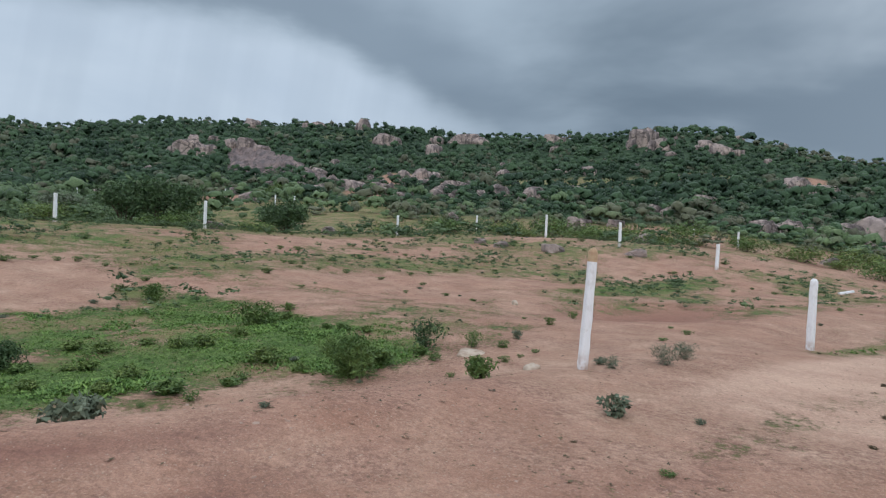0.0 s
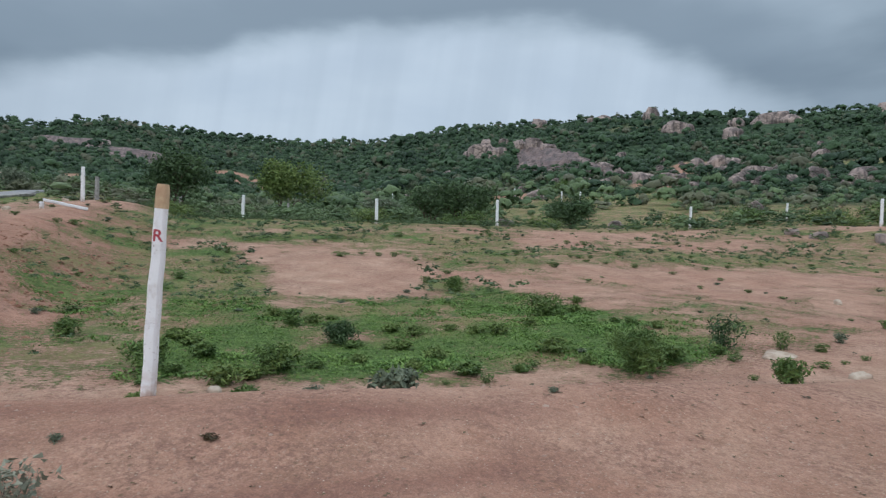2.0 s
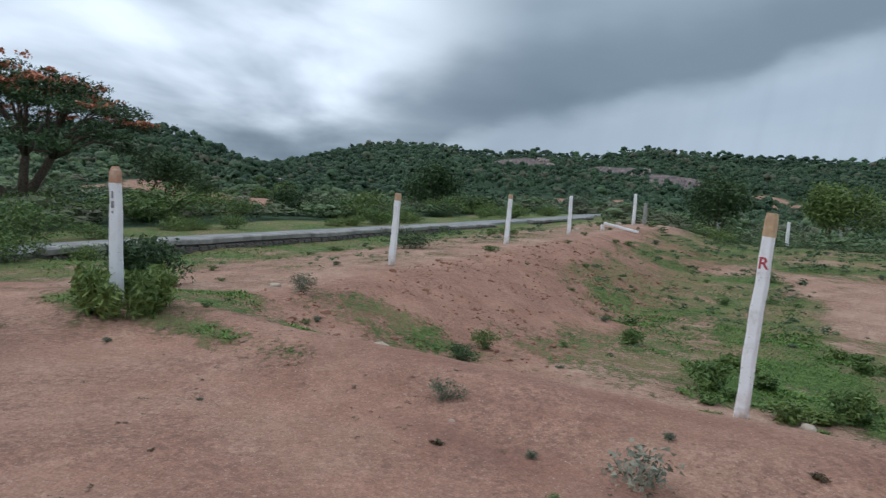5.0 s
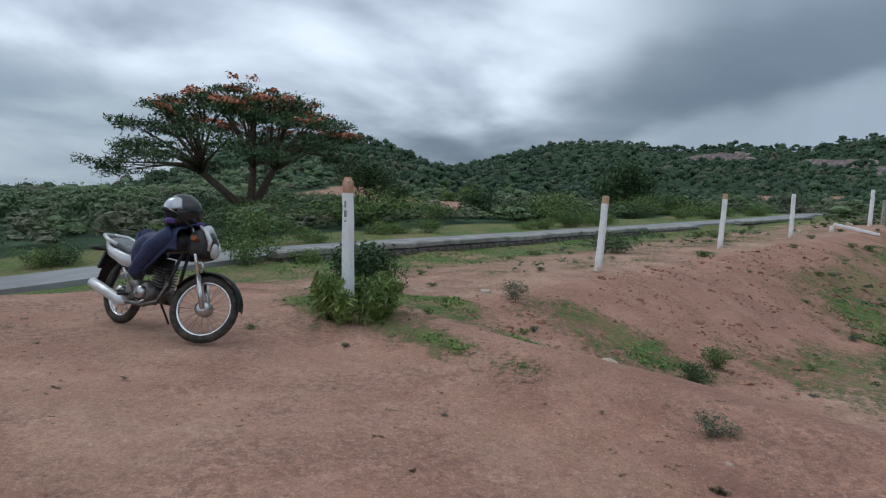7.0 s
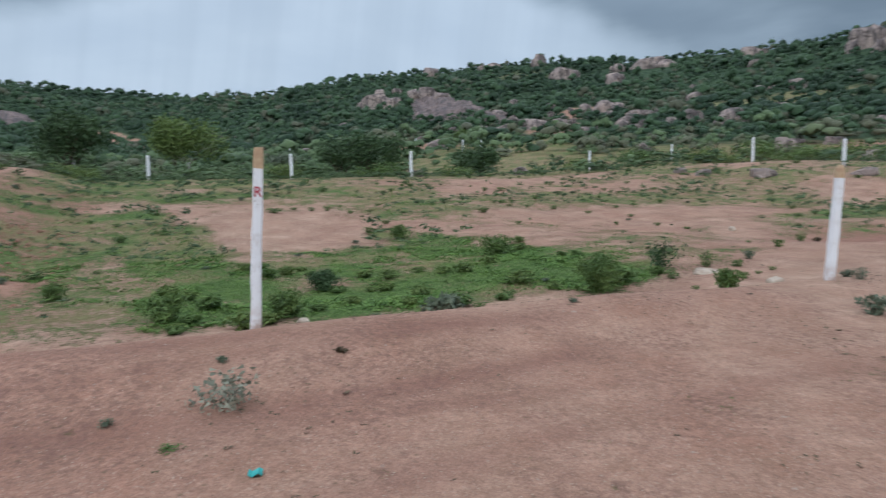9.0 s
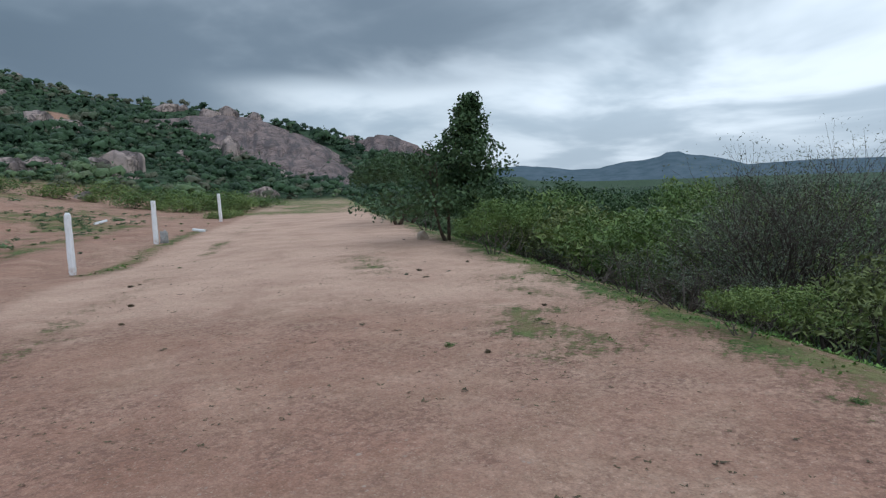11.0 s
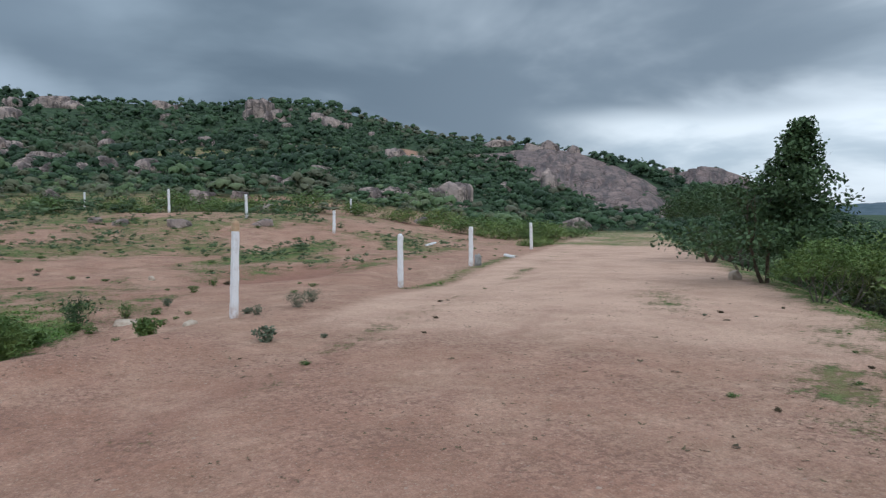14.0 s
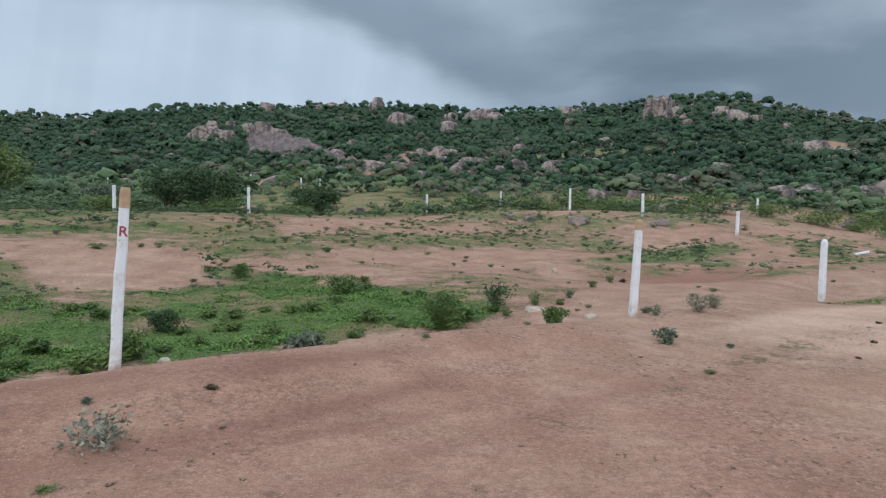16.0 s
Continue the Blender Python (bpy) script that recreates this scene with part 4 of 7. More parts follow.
# ---------------------------------------------------------------- boundary posts
def post_mesh(height, width, tip, seed, pointed):
    """Split-stone post: slightly irregular square shaft, chamfered corners, a cut tip."""
    rng = random.Random(seed)
    bm = bmesh.new()
    rows = 9
    prev = None
    for i in range(rows + 1):
        f = i / rows
        zz = -0.25 + (height - tip + 0.25) * f
        w = width * (0.54 - 0.07 * f) * rng.uniform(0.96, 1.04)
        c = w * 0.35
        ox, oy = rng.uniform(-0.004, 0.004), rng.uniform(-0.004, 0.004)
        pts = [(w - c, -w), (w, -w + c), (w, w - c), (w - c, w), (-w + c, w), (-w, w - c), (-w, -w + c), (-w + c, -w)]
        ring = [bm.verts.new((px + ox, py + oy, zz)) for px, py in pts]
        if prev:
            for j in range(8):
                bm.faces.new((prev[j], prev[(j + 1) % 8], ring[(j + 1) % 8], ring[j]))
        else:
            bm.faces.new(list(reversed(ring)))
        prev = ring
    bm.faces.new(prev)
    shaft = bm
    bm = bmesh.new()
    prev = None
    for f, k in ((-0.02, 1.03), (0.3, 1.02), (0.72, 0.93 if pointed else 1.0), (1.0, 0.5 if pointed else 0.86)):
        w = width * 0.47 * k
        c = w * 0.35
        pts = [(w - c, -w), (w, -w + c), (w, w - c), (w - c, w), (-w + c, w), (-w, w - c), (-w, -w + c), (-w + c, -w)]
        ring = [bm.verts.new((px, py, height - tip + tip * f + rng.uniform(-0.003, 0.003))) for px, py in pts]
        if prev:
            for j in range(8):
                bm.faces.new((prev[j], prev[(j + 1) % 8], ring[(j + 1) % 8], ring[j]))
        else:
            bm.faces.new(list(reversed(ring)))
        prev = ring
    bm.faces.new(prev)
    return shaft, bm


def post(x, y, height=1.34, width=0.125, tip=0.14, tipmat=None, lean=(0, 0), seed=0, label="", shaftmat=None, pointed=False, turn=0.0):
    ob = thing("boundary_post", x, y, ground_z(x, y), 0, label or "whitewashed split-stone boundary post set in bare earth", "post", "boundary posts of the plots")
    ob.matrix_basis = pose(x, y, ground_z(x, y), -math.degrees(lean[1]), math.degrees(lean[0]), 0) @ pose(0, 0, 0, 0, 0, turn)
    s, t = post_mesh(height, width, tip, seed, pointed)
    me = bm_mesh("shaft", s, shaftmat or WHITE)
    a = me.attributes.new("foot", "FLOAT", "POINT")
    a.data.foreach_set("value", [max(0.0, min(1.0, 1 - v.co.z / 0.22)) for v in me.vertices])
    part("shaft", me, None, ob)
    part("tip", t, tipmat or WHITE, ob, "ochre painted tip" if tipmat is OCHRE else "")
    return ob


LETTERED = post(-2.78, 3.78, 1.36, 0.076, 0.15, OCHRE, (0.06, 0.03), 1, "whitewashed stone boundary post with a red painted letter, leaning", turn=34)
curve = bpy.data.curves.new("letter", "FONT")
curve.body, curve.size, curve.extrude, curve.align_x, curve.offset = "R", 0.105, 0.001, "CENTER", 0.002
tmp = bpy.data.objects.new("letter", curve)
scene.collection.objects.link(tmp)
letter_mesh = bpy.data.meshes.new_from_object(tmp.evaluated_get(bpy.context.evaluated_depsgraph_get()))
bpy.data.objects.remove(tmp)
letter_mesh.materials.clear()
letter_mesh.materials.append(RED_PAINT)
letter = part("letter", letter_mesh, None, LETTERED, "red hand-painted letter")
letter.matrix_basis = pose(0.0, -0.0395, 1.0, 90, 0, 0)

post(2.0, 8.35, 1.36, 0.096, 0.15, OCHRE, (0.04, 0.0), 2, "whitewashed stone boundary post with a pointed ochre tip", pointed=True, turn=20)
post(6.78, 12.83, 1.28, 0.118, 0.15, None, (0.01, 0.0), 3, pointed=True, turn=35)
post(11.67, 17.37, 1.34, 0.13, 0.15, None, (0.005, 0.0), 4, turn=40)
post(22.0, 27.3, 1.48, 0.15, 0.18, None, (-0.03, 0.0), 5, turn=40)
CORNER = post(-6.5, -0.71, 1.42, 0.108, 0.17, RUST, (-0.01, -0.055), 6, "whitewashed stone corner post with a rust-brown tip behind a shrub", pointed=True, turn=66)
for k in range(3):
    bm = bmesh.new()
    bmesh.ops.create_cube(bm, size=1.0, matrix=Matrix.Diagonal((0.02 + 0.012 * (k % 2), 0.002, 0.07, 1)))
    bar = part("number_bar", bm, GREY_PAINT, CORNER, "worn grey painted mark")
    bar.matrix_basis = pose(0.0, -0.0525, 1.13 - 0.1 * k, 0, 0, 0)
post(-11.16, 3.07, 1.36, 0.115, 0.14, OCHRE, (0.0, 0.035), 7, turn=60)
post(-15.1, 6.93, 1.33, 0.112, 0.12, OCHRE, (0.0, 0.03), 8, turn=55)
post(-19.5, 11.0, 1.35, 0.115, 0.12, None, (0.0, -0.01), 9, turn=50)
post(-24.3, 16.6, 1.40, 0.13, 0.12, None, (0.0, 0.01), 10, turn=45)
FAR_POSTS = ((-25.0, 25.8, 1.3), (-18.5, 29.0, 1.3), (-13.65, 33.84, 1.5), (-4.48, 41.96, 1.35), (5.07, 41.7, 1.5), (0.6, 51.8, 1.25),
             (8.2, 34.8, 1.3), (19.4, 57.1, 0.9), (11.9, 31.2, 1.2), (20.2, 49.6, 1.2), (-55.0, 86.0, 2.2), (-43.8, 87.0, 2.0),
             (-32.6, 82.6, 1.8), (-22.4, 71.9, 1.7), (-19.7, 70.1, 1.7))
for k, (x, y, h) in enumerate(FAR_POSTS):
    post(x, y, h, 0.14, 0.1, None, (random.uniform(-0.03, 0.03), random.uniform(-0.03, 0.03)), 20 + k)
for k, (x, y, h) in enumerate(((-26.5, 18.6, 1.1), (-29.5, 24.5, 0.75), (-31.5, 27.0, 1.35), (-33.0, 38.0, 1.4))):
    post(x, y, h, 0.15, 0.08, RAWSTONE, (0.02, 0.01 * k), 50 + k, "unpainted grey stone boundary post among weeds", RAWSTONE)


# ---------------------------------------------------------------- boulders
def rock_mesh(seed, w, d, h, cuts=13, fine=3, rough=0.13):
    """A weathered boulder: a ball cut by flat faces, then worn and dented. It stands from z = 0."""
    rng = np.random.default_rng(seed)
    bm = bmesh.new()
    bmesh.ops.create_icosphere(bm, subdivisions=fine, radius=1.0)
    v = np.array([p.co[:] for p in bm.verts])
    # a rounded block rather than a ball
    v = np.sign(v) * np.abs(v) ** 0.60
    spin = rng.uniform(0, 1.57)
    v = np.stack([v[:, 0] * math.cos(spin) - v[:, 1] * math.sin(spin), v[:, 0] * math.sin(spin) + v[:, 1] * math.cos(spin), v[:, 2]], 1)
    for i in range(cuts):
        n = rng.normal(0, 1, 3)
        n[2] = n[2] * 0.25 if i % 3 else abs(n[2]) + 1.2
        n /= np.linalg.norm(n)
        dist = rng.uniform(0.68, 0.98)
        over = np.clip(v @ n - dist, 0, None)
        v = v - n * over[:, None] * 0.90
    v = v * (1 + rough * 1.6 * fbm(v[:, 0] * 1.7 + seed, v[:, 1] * 1.7 + v[:, 2] * 2.3, seed, 3))[:, None]
    # open joints that part the rock into blocks
    for i in range(3):
        n = rng.normal(0, 1, 3) * np.array((1, 1, 0.35 if i else 1.6))
        n /= np.linalg.norm(n)
        gap = np.exp(-((v @ n - rng.uniform(-0.45, 0.45) + 0.12 * fbm(v[:, 0] * 2, v[:, 1] * 2 + v[:, 2], seed + 11 + i, 2)) / 0.07) ** 2)
        v = v * (1 - 0.16 * gap)[:, None]
    v = v + rough * 0.5 * np.stack([fbm(v[:, 1] * 5, v[:, 2] * 5, seed + 1, 2), fbm(v[:, 0] * 5, v[:, 2] * 5, seed + 2, 2), fbm(v[:, 0] * 5, v[:, 1] * 5, seed + 3, 2)], 1)
    v = v / np.array([np.ptp(v[:, 0]), np.ptp(v[:, 1]), v[:, 2].max() * 1.0]) * np.array([w, d, h])
    v[:, 2] = np.maximum(v[:, 2], -0.35 * h)
    for p, c in zip(bm.verts, v):
        p.co = c
    return bm_mesh("boulder", bm, GRANITE, True)


def boulder(x, y, w, h, seed, label="weathered pinkish grey granite boulder on the scrub slope", fine=3, cuts=13, deep=0.85, turn=None):
    rng = random.Random(seed)
    me = rock_mesh(seed, w * 1.18, w * deep, h, cuts, fine)
    ob = new("boulder", me)
    ob.matrix_basis = pose(x, y, ground_z(x, y) - 0.04 * h, 0, 0, rng.uniform(-25, 25) if turn is None else turn)
    ROCKS.append((x, y, w * 0.42))
    return tagged(ob, label, "boulder", "granite boulders on the hill")


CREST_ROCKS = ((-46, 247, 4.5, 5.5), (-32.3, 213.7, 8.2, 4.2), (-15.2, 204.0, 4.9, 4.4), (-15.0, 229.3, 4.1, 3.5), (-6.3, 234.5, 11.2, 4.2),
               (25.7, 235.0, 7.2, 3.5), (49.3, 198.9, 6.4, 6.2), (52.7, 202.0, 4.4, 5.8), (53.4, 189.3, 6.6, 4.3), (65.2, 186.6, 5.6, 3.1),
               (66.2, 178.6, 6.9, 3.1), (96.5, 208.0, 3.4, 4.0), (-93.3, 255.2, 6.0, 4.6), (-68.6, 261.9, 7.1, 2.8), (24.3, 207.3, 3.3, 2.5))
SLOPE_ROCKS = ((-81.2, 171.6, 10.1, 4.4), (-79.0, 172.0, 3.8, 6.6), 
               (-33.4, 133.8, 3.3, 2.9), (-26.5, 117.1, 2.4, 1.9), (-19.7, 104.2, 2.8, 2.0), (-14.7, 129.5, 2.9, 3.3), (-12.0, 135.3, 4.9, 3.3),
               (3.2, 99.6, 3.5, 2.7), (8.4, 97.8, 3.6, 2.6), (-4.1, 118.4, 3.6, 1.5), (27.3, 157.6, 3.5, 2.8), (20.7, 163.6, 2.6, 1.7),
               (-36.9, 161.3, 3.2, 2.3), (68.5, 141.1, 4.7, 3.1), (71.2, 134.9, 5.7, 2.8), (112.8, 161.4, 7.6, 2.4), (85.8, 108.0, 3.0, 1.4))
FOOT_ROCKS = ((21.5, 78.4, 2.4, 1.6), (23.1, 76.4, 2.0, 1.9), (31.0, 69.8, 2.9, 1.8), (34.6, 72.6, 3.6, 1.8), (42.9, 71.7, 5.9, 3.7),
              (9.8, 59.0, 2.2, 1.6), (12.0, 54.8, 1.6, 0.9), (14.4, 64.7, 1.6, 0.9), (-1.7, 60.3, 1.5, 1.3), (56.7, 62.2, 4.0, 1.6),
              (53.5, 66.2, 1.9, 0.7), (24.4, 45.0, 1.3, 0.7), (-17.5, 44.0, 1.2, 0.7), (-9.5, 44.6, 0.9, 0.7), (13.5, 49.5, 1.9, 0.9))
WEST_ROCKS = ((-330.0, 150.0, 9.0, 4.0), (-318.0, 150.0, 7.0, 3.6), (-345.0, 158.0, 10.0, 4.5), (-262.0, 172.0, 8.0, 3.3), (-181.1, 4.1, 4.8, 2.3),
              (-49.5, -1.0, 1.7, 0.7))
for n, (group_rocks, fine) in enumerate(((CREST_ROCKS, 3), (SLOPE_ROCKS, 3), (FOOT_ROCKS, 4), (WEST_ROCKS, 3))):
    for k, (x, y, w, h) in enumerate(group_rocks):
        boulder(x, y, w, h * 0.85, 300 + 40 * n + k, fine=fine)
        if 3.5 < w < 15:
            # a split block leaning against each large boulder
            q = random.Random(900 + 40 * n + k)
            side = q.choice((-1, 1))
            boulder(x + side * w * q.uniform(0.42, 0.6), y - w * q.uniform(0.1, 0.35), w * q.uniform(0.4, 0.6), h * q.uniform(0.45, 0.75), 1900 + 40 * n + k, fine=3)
rng_b = random.Random(77)
for k in range(46):
    # loose blocks of the rock fall in the middle of the slope
    a, r = radians(rng_b.gauss(7.5, 5.5)), rng_b.uniform(95, 150)
    w = rng_b.uniform(0.9, 2.4)
    boulder(CX - r * math.sin(a), CY + r * math.cos(a), w, w * rng_b.uniform(0.5, 0.9), 520 + k, "loose granite block of the rock fall among scrub", 2, 7)

for k in range(44):
    # single boulders strewn over the whole hill
    a, r = radians(rng_b.uniform(-52, 40)), rng_b.uniform(85, 235)
    w = rng_b.uniform(1.2, 3.0) * (0.7 + r / 300)
    boulder(CX - r * math.sin(a), CY + r * math.cos(a), w, w * rng_b.uniform(0.35, 0.6), 620 + k, fine=3)
# great bare sheets of granite lying on the slopes: outline in plan, how far they stand up, label
SLABS = ((((89, 151), (101, 147), (119, 149), (127, 139), (121, 115), (114, 99), (98, 80), (81, 68), (79, 78), (85, 92), (89, 110), (92, 126), (96, 139)), 2.0, "huge bare sloping dome of streaked grey-pink granite"),
         (((128, 109), (122, 96), (130, 92), (142, 92), (146, 102), (138, 111)), 5.0, "granite cliff rising behind the bare dome"),
         (((-76, 188), (-66, 186), (-54, 181), (-48, 170), (-35, 141), (-24, 118), (-28, 116), (-37, 128), (-44, 146), (-52, 141), (-58, 146)), 3.2, "broad smooth shelf of pinkish granite on the scrub slope"),
         (((-372, 136), (-352, 160), (-330, 158), (-306, 141), (-322, 121)), 2.5, "pale bare granite shelf across the far slope"),
         (((-325, 178), (-276, 180), (-238, 156), (-250, 148), (-292, 160)), 2.2, "pale bare granite shelf across the far slope"),
         (((-255, 170), (-228, 180), (-202, 160), (-196, 146), (-210, 140)), 1.8, "pale bare granite shelf across the far slope"))


def slab_edge(x, y, ring):
    """How far a place lies inside a slab's outline, in metres; negative outside."""
    near, inside = np.full(np.shape(x), 1e9), np.zeros(np.shape(x), bool)
    for (ax, ay), (bx, by) in zip(ring, ring[1:] + ring[:1]):
        t = np.clip(((x - ax) * (bx - ax) + (y - ay) * (by - ay)) / ((bx - ax) ** 2 + (by - ay) ** 2), 0, 1)
        near = np.minimum(near, np.hypot(x - ax - t * (bx - ax), y - ay - t * (by - ay)))
        cross = ((ay > y) != (by > y)) & (x < (bx - ax) * (y - ay) / (by - ay + 1e-9) + ax)
        inside = inside ^ cross
    return np.where(inside, near, -near) + 3.2 * fbm(x * 0.11, y * 0.11, 87, 3)


def slab_cover(x, y):
    out = 0.0 * x
    for ring, _, _ in SLABS:
        out = np.maximum(out, ss(0.2, 2.0, slab_edge(x, y, ring)))
    return out


def rock_slab(ring, rise, label, seed):
    """A weathered sheet of rock swelling out of the slope, with joints and flaked steps across it."""
    cx, cy = sum(p[0] for p in ring) / len(ring), sum(p[1] for p in ring) / len(ring)
    turn = math.atan2(-(cx - CX), cy - CY)
    c, sn = math.cos(turn), math.sin(turn)
    loc = [((px - cx) * c + (py - cy) * sn, -(px - cx) * sn + (py - cy) * c) for px, py in ring]
    step = 0.55 if math.hypot(cx, cy) < 240 else 1.1
    xs = np.arange(min(p[0] for p in loc) - 3, max(p[0] for p in loc) + 3, step)
    ys = np.arange(min(p[1] for p in loc) - 3, max(p[1] for p in loc) + 3, step)
    A, B = np.meshgrid(xs, ys, indexing="ij")
    X, Y = cx + A * c - B * sn, cy + A * sn + B * c
    d = slab_edge(X, Y, ring)
    up = rise * (1 - np.exp(-np.clip(d, 0, None) / 5.5)) * (1 + 0.8 * fbm(A * 0.07, B * 0.05, seed, 3))
    # flaked shells: steps that run round the swelling
    shell = up * 1.1 + 2.2 * fbm(A * 0.05, B * 0.05, seed + 3, 3)
    up = up + 0.55 * (np.floor(shell) + ss(0.82, 1.0, shell - np.floor(shell)) - shell)
    joint = np.abs(fbm(A * 0.16, B * 0.035, seed + 7, 3))
    up = up - 0.9 * np.exp(-(joint / 0.02) ** 2) * ss(0.5, 2, d) + 0.25 * fbm(A * 0.6, B * 0.6, seed + 9, 3)
    Z = terrain(X, Y) + np.where(d > 0, up, -1.2)
    base = ground_z(cx, cy)
    na, nb = A.shape
    i, j = np.meshgrid(np.arange(na - 1), np.arange(nb - 1), indexing="ij")
    q = np.stack([i * nb + j, (i + 1) * nb + j, (i + 1) * nb + j + 1, i * nb + j + 1], -1).reshape(-1, 4)
    q = q[(d.ravel()[q] > 0).any(1)]
    used, q = np.unique(q, return_inverse=True)
    v = np.stack([A, B, Z - base], -1).reshape(-1, 3)[used]
    ob = new("rock_slab", mesh_of("rock_slab", v, q.reshape(-1, 4), SLABROCK, True))
    ob.matrix_basis = pose(cx, cy, base, 0, 0, math.degrees(turn))
    return tagged(ob, label, "rock slab")


for k, (ring, rise, label) in enumerate(SLABS):
    rock_slab(ring, rise, label, 900 + 20 * k)
for k, (x, y, w, h) in enumerate(((120.0, 144.0, 5.0, 3.6), (124.0, 139.0, 4.0, 3.0), (113.0, 143.0, 6.0, 3.2), (-74.0, 187.0, 5.0, 3.5), (-68.0, 184.0, 5.5, 4.0), (-62.0, 180.0, 4.5, 3.0), (-27.0, 119.0, 2.6, 2.2))):
    boulder(x, y, w, h, 860 + k, fine=3)
boulder(84.0, 101.0, 4.5, 4.5, 802, fine=3)
boulder(70.0, 97.0, 3.5, 2.0, 806, fine=3)

build_scrub()

# ---------------------------------------------------------------- road and its retaining wall
ASPHALT = make_plain("worn_grey_concrete_road", (0.30, 0.30, 0.31), 0.9, (0.22, 0.22, 0.225), 1.2, 0.2, 0, 0.01)
CONCRETE = make_plain("weathered_concrete_coping", (0.36, 0.35, 0.34), 0.9, (0.21, 0.20, 0.19), 2.5, 0.2, 0, 0.01)
STONEWORK = make_plain("dark_rubble_masonry", (0.17, 0.155, 0.145), 0.95, (0.075, 0.066, 0.062), 3.5, 0.2, 0, 0.03)


def road_line(v):
    """The road's near edge: u and height at v."""
    return -6.35 - 0.02 * max(0.0, v - 30) ** 1.5, float(road_height(np.float64(v)))


def build_road():
    V, T = [], []
    steps = [(-60 + 1.5 * k) for k in range(80)]
    for v in steps:
        u0, z0 = road_line(v)
        for du, dz in ((0.02, -0.6), (0.0, 0.0), (-0.6, 0.0), (-1.2, -0.02), (-1.8, -0.06), (-2.4, -0.11), (-2.42, -0.6)):
            x, y = xy_of(u0 + du, v)
            V.append((x, y, z0 + dz))
    for i in range(len(steps) - 1):
        for k in range(6):
            a, b = i * 7 + k, (i + 1) * 7 + k
            T.append((a, b, b + 1, a + 1))
    me = mesh_of("road", V, T, ASPHALT, False)
    tagged(new("road", me), "worn pale grey concrete village road along the plots", "road", kind="structure")


build_road()


def build_wall():
    """Low rubble wall that holds the road: coping slabs over rough stones, broken at one gap."""
    rng = random.Random(12)
    ob = thing("retaining_wall", *xy_of(-6.1, 2.4), 0.0, 0, "low dark rubble retaining wall with weathered concrete coping", "retaining wall")
    inv = ob.matrix_basis.inverted()
    for v0, v1, drop in ((2.5, 9.6, 0.0), (9.62, 17.4, 0.02), (17.42, 21.5, 0.08), (26.0, 36.0, 0.05)):
        bm = bmesh.new()
        n = max(3, int((v1 - v0) / 0.7))
        rows = []
        for k in range(n + 1):
            v = v0 + (v1 - v0) * k / n
            _, zr = road_line(v)
            zt = zr + 0.06 - drop + rng.uniform(-0.012, 0.012)
            ring = []
            for du, dz in ((0.0, -0.10), (0.02, 0.0), (-0.02, 0.03), (-0.36, 0.035), (-0.40, 0.0), (-0.40, -0.10)):
                x, y = xy_of(-5.98 + du + rng.uniform(-0.012, 0.012), v)
                ring.append(bm.verts.new(inv @ Vector((x, y, zt + dz))))
            rows.append(ring)
        for r0, r1 in zip(rows, rows[1:]):
            for j in range(6):
                bm.faces.new((r0[j], r1[j], r1[(j + 1) % 6], r0[(j + 1) % 6]))
        bm.faces.new(rows[0])
        bm.faces.new(list(reversed(rows[-1])))
        part("coping", bm, CONCRETE, ob, "weathered pale concrete coping")
        # backing core
        bm = bmesh.new()
        rows = []
        for k in range(n + 1):
            v = v0 + (v1 - v0) * k / n
            _, zr = road_line(v)
            ring = []
            for du, z in ((0.0, zr - 0.05 - drop), (-0.36, zr - 0.05 - drop), (-0.36, zr - 0.9), (0.0, zr - 0.9)):
                x, y = xy_of(-6.04 + du, v)
                ring.append(bm.verts.new(inv @ Vector((x, y, z))))
            rows.append(ring)
        for r0, r1 in zip(rows, rows[1:]):
            for j in range(4):
                bm.faces.new((r0[j], r1[j], r1[(j + 1) % 4], r0[(j + 1) % 4]))
        bm.faces.new(rows[0])
        bm.faces.new(list(reversed(rows[-1])))
        part("core", bm, STONEWORK, ob)
    # face stones
    kinds = []
    for k in range(10):
        bm = bmesh.new()
        bmesh.ops.create_icosphere(bm, subdivisions=2, radius=0.5)
        for p in bm.verts:
            d = p.co.copy()
            p.co = Vector([math.copysign(min(abs(c) * 1.5, 0.5) * rng.uniform(0.88, 1.08), c) for c in d])
        kinds.append(bm_mesh("stone", bm, STONEWORK))
    for v0, v1 in ((2.6, 17.3), (17.5, 21.4)):
        v = v0
        while v < v1:
            w = rng.uniform(0.20, 0.42)
            _, zr = road_line(v)
            z = zr - 0.07
            while z > zr - 0.5:
                h = rng.uniform(0.12, 0.2)
                x, y = xy_of(-6.02, v + w / 2)
                st = part("stone", kinds[rng.randrange(10)], None, ob)
                st.matrix_basis = inv @ (pose(x, y, z - h / 2, rng.uniform(-5, 5), rng.uniform(-4, 4), 136.2 + rng.uniform(-4, 4)) @ Matrix.Diagonal((w * 0.97, 0.16, h * 0.97, 1)).to_4x4())
                z -= h
            v += w


build_wall()

